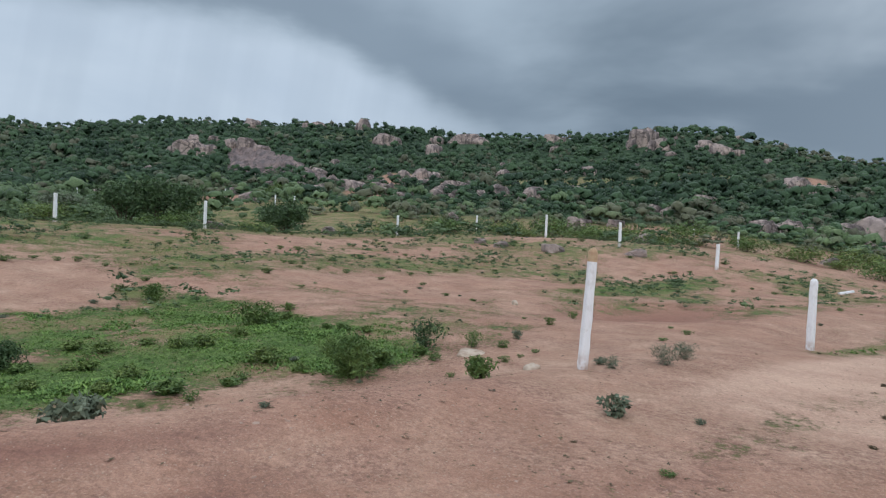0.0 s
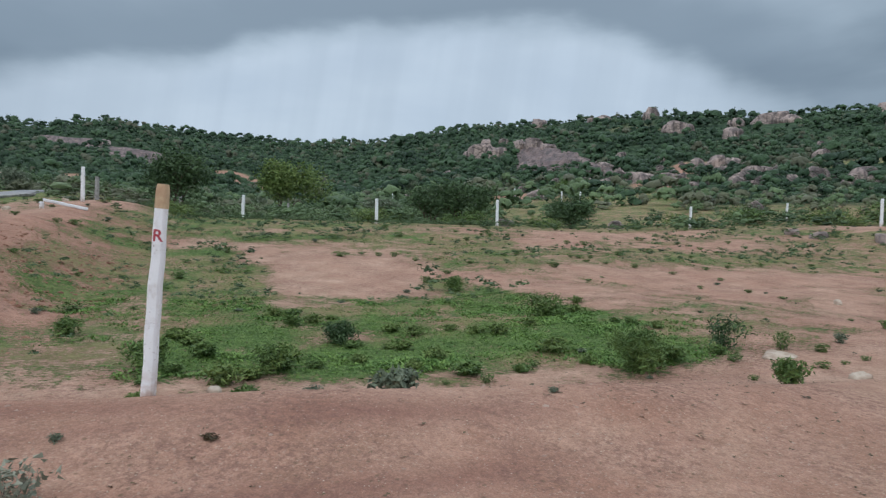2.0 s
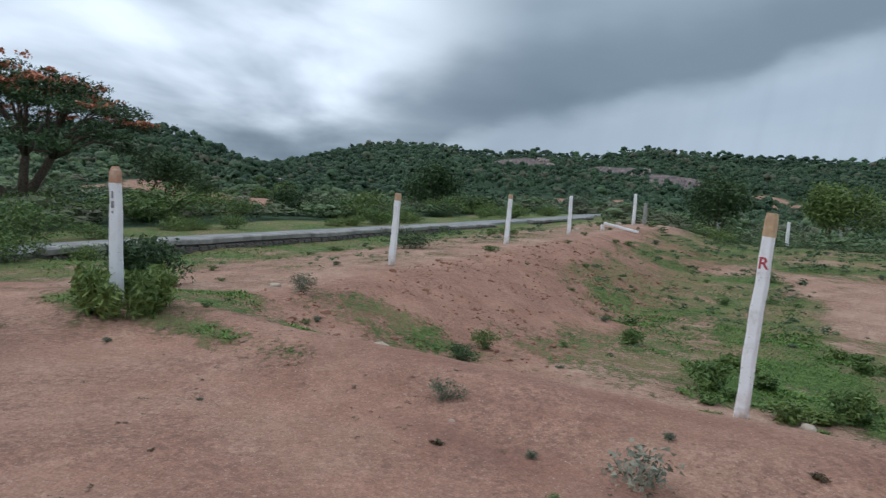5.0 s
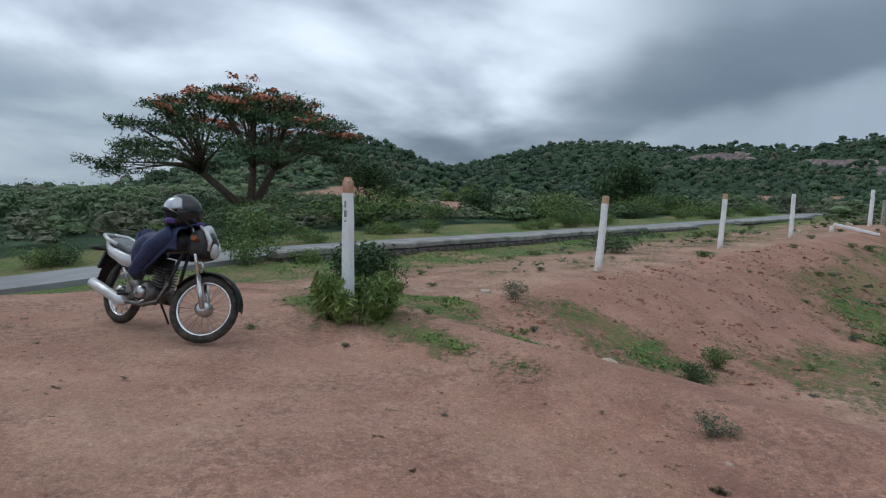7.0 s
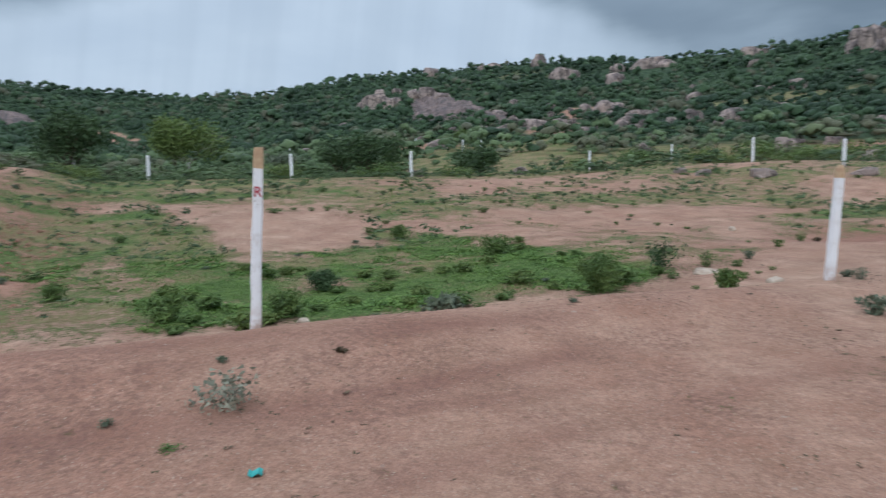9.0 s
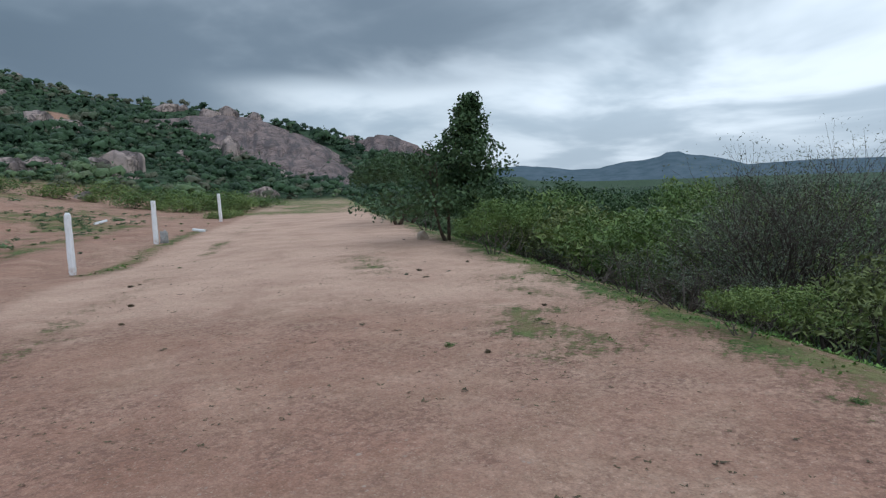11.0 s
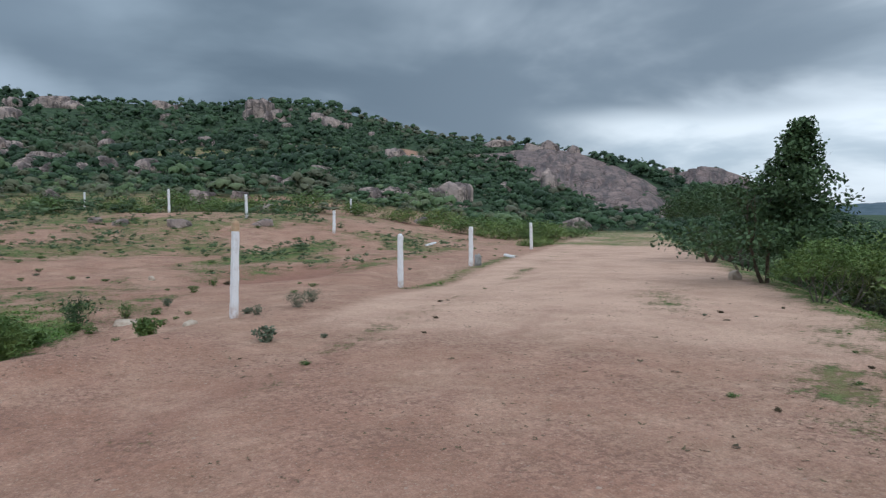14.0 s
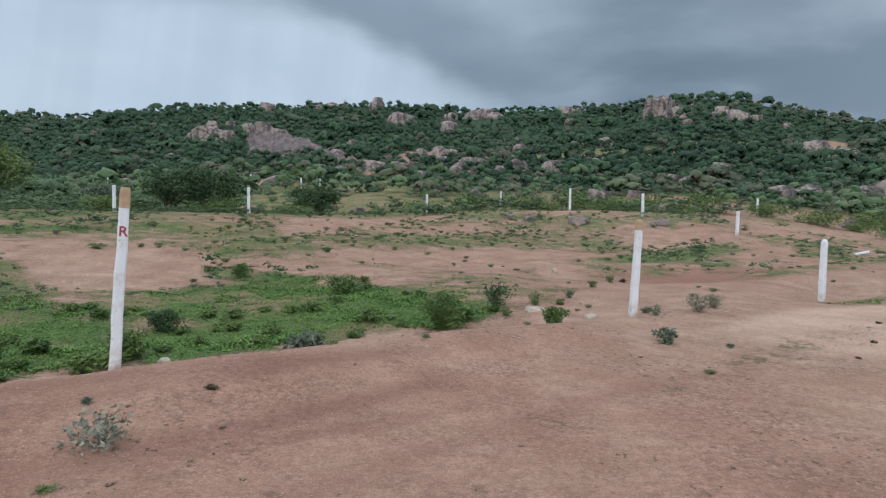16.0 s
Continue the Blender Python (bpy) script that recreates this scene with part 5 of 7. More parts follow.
# ---------------------------------------------------------------- trees and shrubs
def grow(bm, rng, start, way, length, radius, depth, tips, kids=3, spread=0.6, lift=0.15, sides=7, shrink=0.72, wander=0.18):
    """Branches by forking; the ends of the last ones are collected in tips."""
    p, d = Vector(start), Vector(way).normalized()
    pts, rad = [p.copy()], [radius]
    steps = 4 if sides > 5 else 2
    for k in range(steps):
        d = (d + Vector((rng.gauss(0, wander), rng.gauss(0, wander), rng.gauss(0, wander * 0.6) + lift * 0.25))).normalized()
        p = p + d * length / steps
        pts.append(p.copy())
        rad.append(radius * (1 - 0.38 * (k + 1) / steps))
    tube(bm, pts, rad, max(3, sides))
    if depth == 0:
        tips.append((p, d))
        return
    if depth <= 2:
        tips.append((pts[-2], d))
    n = kids if depth > 1 else kids
    turn = rng.uniform(0, 6.28)
    for k in range(n):
        a = turn + 2 * math.pi * k / n + rng.uniform(-0.4, 0.4)
        side = d.orthogonal().normalized()
        side = Matrix.Rotation(a, 3, d) @ side
        nd = (d + side * spread * rng.uniform(0.7, 1.25) + Vector((0, 0, lift))).normalized()
        grow(bm, rng, pts[-1] if k else pts[-2], nd, length * shrink * rng.uniform(0.8, 1.15), rad[-1] * 0.72, depth - 1, tips, kids, spread, lift, sides - 1, shrink, wander)


def leaf_cloud(rng, tips, per, size, sx=0.3, sz=0.2, squash=0.45, flat=0.9, up=0.6, droop=0.0, small=False):
    """Leaf quads gathered round branch ends."""
    base = np.array([t[0][:] for t in tips])
    n = len(base) * per
    c = np.repeat(base, per, 0) + np.clip(rng.normal(0, 1, (n, 3)), -1.5, 1.5) * np.array((sx, sx, sz))
    c[:, 2] -= droop * np.abs(rng.normal(0, 1, n))
    out = rng.normal(0, 0.5, (n, 3))
    out[:, 2] += up
    v, q = leaf_quads(rng, c, size, out, squash, flat)
    if small:
        # tiny leaves: one pointed triangle each
        v = v.reshape(-1, 4, 3)
        v = np.stack([v[:, 0], (v[:, 1] + v[:, 2]) / 2, (v[:, 3] + v[:, 2]) / 2], 1).reshape(-1, 3)
        q = np.arange(n)[:, None] * 3 + np.array([0, 1, 2])
    return v, q


def woody(name, x, y, seed, label, category, stems, depth, length, radius, kids, spread, lift, leaf, per, size, sx, sz, group="", tilt=0.5, squash=0.45,
          bark=None, droop=0.0, shrink=0.72, up=0.6, sink=0.05, wood_name="trunk", leaf_name="crown", flower=None, rz=0.0, z=None, crown=(), bare=False, small=False):
    """A tree or shrub: forked wood under a crown of loose leaves."""
    rnd, rng = random.Random(seed), np.random.default_rng(seed)
    ob = thing(name, x, y, (ground_z(x, y) if z is None else z) - sink, rz, label, category, group)
    tips = []
    bm = bmesh.new()
    for k in range(stems):
        a = 2 * math.pi * k / stems + rnd.uniform(-0.5, 0.5)
        t = tilt * rnd.uniform(0.6, 1.2) if stems > 1 else tilt
        grow(bm, rnd, (0.02 * stems * math.cos(a), 0.02 * stems * math.sin(a), 0), (math.cos(a) * t, math.sin(a) * t, 1), length * rnd.uniform(0.85, 1.15), radius, depth, tips, kids, spread, lift,
             (5 if group else 8) if wood_name == "trunk" else 4, shrink)
    part(wood_name, bm, bark or BARK, ob, smooth=True)
    tips = ([] if bare else tips) + [(Vector(c), Vector((0, 0, 1))) for c in crown]
    if leaf:
        v, q = leaf_cloud(rng, tips, per, size, sx, sz, squash, 0.9, up, droop, small)
        part(leaf_name, mesh_of(leaf_name, v, q, leaf), None, ob)
    if flower:
        top = sorted(tips, key=lambda t: -t[0].z)[: int(len(tips) * 0.5)]
        rnd.shuffle(top)
        v, q = leaf_cloud(rng, top[: int(len(top) * 0.22)], 42, 0.085, 0.34, 0.08, 0.8, 0.9, 0.5)
        v[:, 2] += 0.10
        part("blossom", mesh_of("blossom", v, q, flower), None, ob, "clusters of orange-red flowers")
    return ob


def dome(seed, n, rx, ry, z_rim, z_top, thick, cx=0.0, cy=0.0):
    """Clump centres over an umbrella-shaped crown, with gaps."""
    rnd = random.Random(seed)
    out = []
    while len(out) < n:
        a, q = rnd.uniform(0, 6.283), math.sqrt(rnd.random())
        x, y = rx * q * math.cos(a), ry * q * math.sin(a)
        if noise.noise(Vector((x * 0.75 + seed, y * 0.75, 0))) < -0.16:
            continue
        out.append((cx + x, cy + y, z_rim + (z_top - z_rim) * (1 - q ** 2.2) + rnd.uniform(-thick, thick * 0.4)))
    return out


def cone(seed, n, height, foot, wide, lean):
    """Clump centres through a tapering upright crown on a leaning axis."""
    rnd = random.Random(seed)
    out = []
    while len(out) < n:
        f = rnd.random() ** 1.5
        a, q = rnd.uniform(0, 6.283), rnd.random() ** 0.5
        r = wide * ((1 - f) ** 1.1) * (0.75 + 0.7 * noise.noise(Vector((f * 5, a, seed)))) + 0.06
        z = foot + (height - foot) * f
        out.append((lean * z + r * q * math.cos(a), r * q * math.sin(a), z))
    return out


# the flowering tree beyond the road
def flame_tree(x, y, seed):
    """Umbrella tree: two leaning trunks, arching limbs, flat feathery leaf pads, scattered flower heads."""
    rnd, rng = random.Random(seed), np.random.default_rng(seed)
    ob = thing("flame_tree", x, y, ground_z(x, y) - 0.1, math.degrees(math.atan2(-x, y + 0.4)), "spreading umbrella tree with feathery leaves and orange flowers", "tree")
    bm = bmesh.new()
    forks = []
    for way, reach in ((0.55, 1.75), (-1, 2.1), (0.1, 0.6)):
        top = Vector((way * reach, rnd.uniform(-0.5, 0.5), 2.45 - 0.35 * (way < 0)))
        base = Vector((way * 0.10, 0.12 * (way == 0.1), 0))
        tube(bm, [base, base.lerp(top, 0.4) + Vector((-way * 0.2, 0, 0.12)), top], [0.25, 0.19, 0.15], 9)
        forks.append(top)
    spots = []
    for k in range(46):
        a, q = 2.39996 * k, math.sqrt((k + 0.5) / 46)
        ex, ey = q * math.cos(a), q * math.sin(a)
        end = Vector((-0.95 + 5.3 * ex, 5.2 * ey, 2.75 + 2.75 * (1 - q ** 2.4) + 0.7 * ex + rnd.uniform(-0.45, 0.25)))
        root = min(forks, key=lambda p: (p - end).length)
        mid = root.lerp(end, 0.5) + Vector((0, 0, 0.35 + rnd.uniform(-0.3, 0.2)))
        low = root.lerp(end, 0.22) + Vector((rnd.uniform(-0.1, 0.1), 0, 0.25))
        tube(bm, [root, low, mid, end], [0.105, 0.08, 0.05, 0.018], 5)
        for j in range(4):
            tip = end + Vector((rnd.gauss(0, 0.5), rnd.gauss(0, 0.5), rnd.gauss(0.05, 0.16)))
            tube(bm, [mid.lerp(end, 0.25 * j + 0.1), mid.lerp(tip, 0.7) + Vector((0, 0, 0.08)), tip], [0.03, 0.018, 0.008], 3)
            spots.append(tip)
        spots.append(end)
    part("trunk", bm, BARK, ob, smooth=True)
    centres = np.array([p[:] for p in spots])
    pads = np.repeat(centres, 3, 0) + rng.normal(0, 1, (len(centres) * 3, 3)) * np.array((0.30, 0.30, 0.08))
    v, q = leaf_cloud(rng, [(p, None) for p in pads], 42, 0.105, 0.27, 0.06, 0.28, 0.6, 0.8, 0.08)
    part("crown", mesh_of("crown", v, q, LEAF_DARK), None, ob)
    heads = [p for p in spots if p.z > 4.1]
    rnd.shuffle(heads)
    pads = []
    for p in heads[:46]:
        for j in range(rnd.randint(2, 5)):
            pads.append((p[0] + rnd.gauss(0, 0.3), p[1] + rnd.gauss(0, 0.3), p[2] + 0.13 + rnd.gauss(0, 0.05)))
    v, q = leaf_cloud(rng, [(p, None) for p in pads], 24, 0.085, 0.17, 0.06, 0.8, 0.9, 0.5)
    part("blossom", mesh_of("blossom", v, q, FLOWER), None, ob, "clusters of orange-red flowers")


flame_tree(-28.5, -8.7, 4)
# trees beside the track's far end
woody("young_tree", 13.5, 7.95, 11, "slender leaning broad-leaved young tree at the track edge", "tree", 2, 2, 0.95, 0.05, 3, 0.35, 0.6,
      LEAF_DARK, 24, 0.062, 0.13, 0.10, tilt=0.25, squash=0.55, shrink=0.8, crown=cone(5, 560, 3.55, 0.80, 2.45, 0.2), rz=-45, bare=True)
woody("thorn_tree", 19.4, 13.8, 13, "low dark umbrella-shaped thorn tree beside the dirt track", "tree", 3, 3, 0.62, 0.08, 3, 0.8, 0.05,
      LEAF_DARK, 34, 0.055, 0.19, 0.11, tilt=0.65, squash=0.42, shrink=0.78, up=0.35, crown=dome(8, 240, 1.6, 1.5, 1.85, 2.6, 0.22), bare=True)
woody("thorn_tree", 22.5, 15.4, 14, "low dark umbrella-shaped thorn tree beside the dirt track", "tree", 3, 3, 0.6, 0.06, 3, 0.8, 0.05,
      LEAF_DARK, 34, 0.055, 0.19, 0.11, tilt=0.65, squash=0.42, shrink=0.78, up=0.35, crown=dome(9, 150, 1.3, 1.3, 2.0, 2.6, 0.22), bare=True)

# standing trees among the scrub
TREES = ((-28.5, 24.5, 1.0, 21), (-17.2, 36.5, 0.95, 22), (-45.0, 50.0, 1.7, 23), (-40.0, 11.5, 1.0, 24), (-36.5, -4.6, 0.85, 25), (-20.5, 38.0, 0.8, 26))
for x, y, s, seed in TREES:
    woody("tree", x, y, seed, "rounded dark green tree standing among the scrub", "tree", 4, 3, 1.25 * s, 0.07, 3, 0.7, 0.25,
          LEAF_BRIGHT if seed in (23,) else LEAF_DARK, 46, 0.10 * s, 0.36 * s, 0.30 * s, tilt=0.5, squash=0.5, shrink=0.72)

MIDDLE = [woody("tree", 0, 0, 170 + k, ("dark green thorn tree among the scrub", "grey-green open-crowned tree among the scrub", "fresh green rounded tree among the scrub")[k], "tree", 3, 3, 0.95, 0.06, 3, 0.75, 0.15,
                (LEAF_DARK, LEAF_GREY, LEAF_MID)[k], 22, 0.17, 0.30, 0.22, "trees among the scrub", tilt=0.6, squash=0.6, shrink=0.74, z=0.0, small=True) for k in range(3)]
rng_m = random.Random(57)
for k in range(36):
    a = radians(rng_m.choice((rng_m.uniform(16, 50), rng_m.uniform(50, 112))))
    d = rng_m.uniform(42, 125) if a < 0.9 else rng_m.uniform(30, 110)
    x, y = CX - d * math.sin(a), CY + d * math.cos(a)
    if bare_plot(np.array([x]), np.array([y]))[0] or scar_cover(np.array([x]), np.array([y]))[0] > 0.1:
        x, y = x * 1.35 - 4, y * 1.35 + 4
    c = MIDDLE[k] if k < 3 else copy_thing(MIDDLE[rng_m.choice((0, 0, 1, 1, 2))], pose(x, y, 0))
    f = rng_m.uniform(0.55, 1.0)
    c.matrix_basis = pose(x, y, ground_z(x, y) - 0.08, 0, 0, rng_m.uniform(0, 360))
    c.scale = (f * rng_m.uniform(0.9, 1.3), f * rng_m.uniform(0.9, 1.3), f)

# thicket below the track's outer edge
SHRUB_KINDS = []


def heads(seed, n, each):
    """Leaf clump centres over a few rounded heads of one shrub, about 1.35 m high."""
    rnd = random.Random(seed)
    out = []
    for k in range(n):
        a, q = 2.4 * k + rnd.uniform(-0.4, 0.4), 0.72 * math.sqrt(k / n)
        cx, cy, cz, r = q * math.cos(a), q * math.sin(a), rnd.uniform(0.70, 1.12) - 0.30 * q, rnd.uniform(0.15, 0.28)
        for j in range(each):
            b, e = rnd.uniform(0, 6.283), rnd.uniform(-0.5, 1.0)
            f = math.sqrt(max(0.0, 1 - e * e))
            out.append((cx + r * f * math.cos(b), cy + r * f * math.sin(b), cz + r * 0.85 * e))
    return out


def shrub_kind(seed, leaf, bark, stems, per, size, n, each, label):
    ob = woody("shrub", 0, 0, seed, label, "shrub", stems, 3 if bark is DARK_TWIG else 2, 0.36 if bark is DARK_TWIG else 0.42, 0.018, 3, 0.7, 0.2, leaf, per, size, 0.085, 0.06, "thicket beside the track",
               tilt=0.7, squash=0.55, bark=bark, wood_name="stem", leaf_name="foliage", z=0.0, small=True, bare=True, crown=heads(seed, n, each))
    SHRUB_KINDS.append(ob)
    return ob


shrub_kind(61, LEAF_OLIVE, DARK_TWIG, 4, 12, 0.050, 9, 13, "tangled olive-green thorn shrub below the track")
shrub_kind(62, LEAF_BRIGHT, TWIG, 4, 17, 0.056, 9, 15, "fresh yellow-green shrub below the track edge")
shrub_kind(63, LEAF_MID, TWIG, 4, 18, 0.054, 10, 15, "dense dark green shrub below the track edge")
shrub_kind(64, LEAF_GREY, DARK_TWIG, 8, 5, 0.036, 9, 12, "half-bare grey thorn shrub with wiry stems")
THICKET = ((8.6, -1.2), (9.6, 0.3), (10.6, 1.6), (11.6, 2.9), (12.7, 4.2), (14.0, 5.2), (9.4, -2.6), (10.6, -1.0), (11.9, 0.6), (13.2, 2.0), (14.6, 3.6),
           (16.2, 5.2), (11.0, -3.2), (12.6, -1.4), (14.2, 0.4), (15.8, 2.2), (17.4, 4.0), (19.0, 5.8), (13.5, -4.0), (15.5, -1.8), (17.4, 0.2), (19.4, 2.6),
           (21.6, 5.0), (23.5, 7.2), (17.6, -3.4), (20.2, -0.6), (22.8, 2.0), (25.4, 5.0), (28.0, 8.5), (7.4, -1.0), (8.0, 0.2), (9.0, 1.2), (10.0, 2.4), (11.0, 3.8), (12.2, 4.9), (8.3, -2.2), (10.2, 0.4),
           (11.3, 1.8), (12.4, 3.2), (13.6, 4.4), (13.0, 0.9), (14.8, 2.8), (16.6, 5.6), (31.0, 13.0), (35.0, 8.0), (40.0, 14.0))
rng_t = random.Random(31)
for k, (x, y) in enumerate(THICKET):
    if k % 7 == 5:
        continue
    kind = SHRUB_KINDS[(0, 3, 1, 2, 0, 1, 3, 0, 1, 3, 2)[k % 11]]
    x, y = x + rng_t.uniform(-0.4, 0.4), y + rng_t.uniform(-0.4, 0.4)
    g = ground_z(x, y)
    top = rng_t.uniform(0.05, 1.65) - 0.75 * (k >= 30 and k < 38)
    s = min(max((top - g) / 1.3, 0.5), 2.3)
    c = copy_thing(kind, pose(x, y, g - 0.05, 0, 0, rng_t.uniform(0, 360)))
    c.scale = (s * rng_t.uniform(0.9, 1.25), s * rng_t.uniform(0.9, 1.25), s)
for k in range(46):
    # taller heads further down the slope close the view into the valley
    a, d = radians(rng_t.uniform(57, 92)), rng_t.uniform(11.5, 34)
    x, y = CX + d * math.sin(a), CY + d * math.cos(a)
    g = ground_z(x, y)
    s = (1.36 + d * math.tan(radians(rng_t.uniform(-4.0, 0.4))) - g) / 1.30
    c = copy_thing(SHRUB_KINDS[rng_t.choice((0, 1, 1, 2, 2, 3))], pose(x, y, g - 0.05, 0, 0, rng_t.uniform(0, 360)))
    c.scale = (s * rng_t.uniform(0.7, 1.0), s * rng_t.uniform(0.7, 1.0), s)
for x, y, s, kind in ((7.1, 1.0, 0.52, 3), (7.4, 0.3, 0.56, 3), (6.7, 0.0, 0.5, 1), (7.9, 1.7, 0.55, 3), (8.4, 0.9, 0.95, 3)):
    c = copy_thing(SHRUB_KINDS[kind], pose(x, y, ground_z(x, y) - 0.04, 0, 0, rng_t.uniform(0, 360)))
    c.scale = (s * 1.15, s * 1.15, s)
for k, (ob, (x, y, s)) in enumerate(zip(SHRUB_KINDS, ((8.6, -1.6, 1.3), (5.8, 0.22, 0.42), (9.6, 2.2, 1.2), (12.2, -5.8, 2.0)))):
    ob.matrix_basis = pose(x, y, ground_z(x, y) - 0.05, 0, 0, 40 * k)
    ob.scale = (s, s, s)

for k, (x, y, s) in enumerate(((33.0, 11.0, 1.0), (45.0, 11.0, 1.15), (48.0, 17.5, 1.1), (60.0, 22.0, 1.2), (38.0, 3.5, 1.0), (55.0, 6.0, 1.25), (30.0, 15.5, 0.8))):
    woody("tree", x, y, 130 + k, "rounded dark green tree in the valley below the track", "tree", 4, 3, 1.0 * s, 0.07, 3, 0.8, 0.12,
          LEAF_DARK, 34, 0.13 * s, 0.34 * s, 0.28 * s, tilt=0.6, squash=0.5, shrink=0.74)
for x, y, seed, long in ((9.0, 0.0, 141, 1.0), (9.8, -0.1, 142, 1.08)):
    woody("wiry_tree", x, y, seed, "wiry grey thorn tree with thin arching stems and few leaves", "tree", 18, 3, long, 0.024, 4, 0.55, 0.10,
          LEAF_GREY, 10, 0.024, 0.12, 0.09, tilt=0.5, bark=DARK_TWIG, shrink=0.74, small=True)
for a, d, size, seed in ((70.3, 26.0, 1.22, 151), (75.0, 29.0, 1.2, 152)):
    woody("tree", CX + d * math.sin(radians(a)), CY + d * math.cos(radians(a)), seed, "rounded dark green tree in the valley below the track", "tree", 4, 3, 1.0 * size, 0.09, 3, 0.7, 0.12,
          LEAF_DARK, 60, 0.075 * size, 0.30 * size, 0.24 * size, tilt=0.6, squash=0.5, shrink=0.74)

# shrubs round the corner post, the road and the far plots
corner = woody("shrub", -6.34, -0.60, 71, "bushy bright green shrub in front of the corner post", "shrub", 14, 2, 0.145, 0.008, 3, 0.5, 0.3,
      LEAF_BRIGHT, 34, 0.052, 0.06, 0.055, tilt=0.8, squash=0.24, bark=TWIG, wood_name="stem", leaf_name="foliage", up=0.1)
corner.scale = (0.95, 0.95, 1.2)
woody("shrub", -8.9, -0.85, 72, "dark leafy shrub behind the corner post", "shrub", 7, 2, 0.28, 0.01, 3, 0.6, 0.3,
      LEAF_DARK, 40, 0.04, 0.1, 0.1, tilt=0.6, bark=TWIG, wood_name="stem", leaf_name="foliage")
ROADSIDE = [woody("shrub", 0, 0, 160 + k, "leafy green roadside shrub behind the concrete road", "shrub", 6, 2, (0.55, 0.5, 0.6)[k], 0.02, 3, 0.7, 0.2, (LEAF_MID, LEAF_BRIGHT, LEAF_DARK)[k],
                  22, 0.088, 0.20, 0.16, "roadside shrubs", tilt=0.75, squash=0.6, bark=TWIG, wood_name="stem", leaf_name="foliage", z=0.0, small=True) for k in range(3)]
spots = [(-12.3, -3.6, 0.6, 1), (-12.9, -2.6, 0.4, 1), (-14.8, 4.2, 0.45, 0), (-19.3, 8.6, 0.3, 0)]
for k in range(84):
    u, v = -9.1 - 9.0 * rng_t.random() ** 2.4, rng_t.uniform(-7, 38)
    if 21 < v < 26 and u > -13:
        continue
    x, y = xy_of(u, v)
    spots.append((x, y, rng_t.choice((0.5, 0.7, 0.9, 1.1, 1.4)) * (1.0 if u < -11.5 else 0.6), rng_t.choice((0, 0, 1, 2))))
for k, (x, y, s, kind) in enumerate(spots):
    c = ROADSIDE[k] if k < 3 else copy_thing(ROADSIDE[kind], pose(x, y, 0))
    c.matrix_basis = pose(x, y, ground_z(x, y) - 0.05, 0, 0, rng_t.uniform(0, 360))
    c.scale = (s * rng_t.uniform(0.9, 1.3), s * rng_t.uniform(0.9, 1.3), s * rng_t.uniform(0.7, 1.0))
FIELD = ((-20.5, 31.5, 1.1, 0), (-16.0, 34.6, 1.0, 2), (-11.5, 35.5, 0.8, 1), (-23.5, 20.6, 0.6, 0), (-25.6, 21.5, 0.7, 1), (24.0, 43.0, 0.8, 1), (26.5, 39.5, 0.9, 1),
         (29.0, 36.5, 0.7, 2), (24.2, 30.2, 0.75, 1), (25.2, 31.0, 0.65, 1), (27.5, 33.0, 0.7, 0), (8.0, 44.5, 0.9, 2), (4.0, 46.0, 0.8, 0), (-8.0, 42.6, 0.6, 1), (16.5, 48.0, 0.7, 1),
         (31.0, 45.0, 1.1, 2), (34.5, 43.0, 1.2, 0), (38.0, 41.5, 1.1, 2), (21.5, 52.0, 1.0, 0))
FIELD += ((27.0, 37.0, 1.35, 0), (29.5, 38.5, 1.5, 2), (31.5, 37.8, 1.3, 1), (33.5, 39.5, 1.4, 0), (25.2, 40.5, 1.3, 2), (30.0, 42.5, 1.6, 2), (22.0, 44.0, 1.2, 0), (28.0, 47.5, 1.5, 1), (19.5, 46.0, 1.1, 2),
          (36.0, 44.5, 1.5, 0), (3.0, 49.0, 1.3, 0), (6.8, 48.5, 1.6, 2), (9.5, 47.0, 1.4, 1), (11.5, 50.5, 1.5, 0), (-1.5, 47.0, 1.2, 2), (-5.5, 45.5, 1.1, 1), (13.5, 46.5, 1.0, 0), (17.0, 52.5, 1.6, 2))
for x, y, s, kind in FIELD:
    c = copy_thing(ROADSIDE[(1, 1, 0)[kind]], pose(x, y, ground_z(x, y) - 0.12, 0, 0, rng_t.uniform(0, 360)))
    c.scale = (s * 1.25, s * 1.25, s * 0.8)
    tagged(c, "low green shrub at the far edge of the plots", group="shrubs of the far plots")


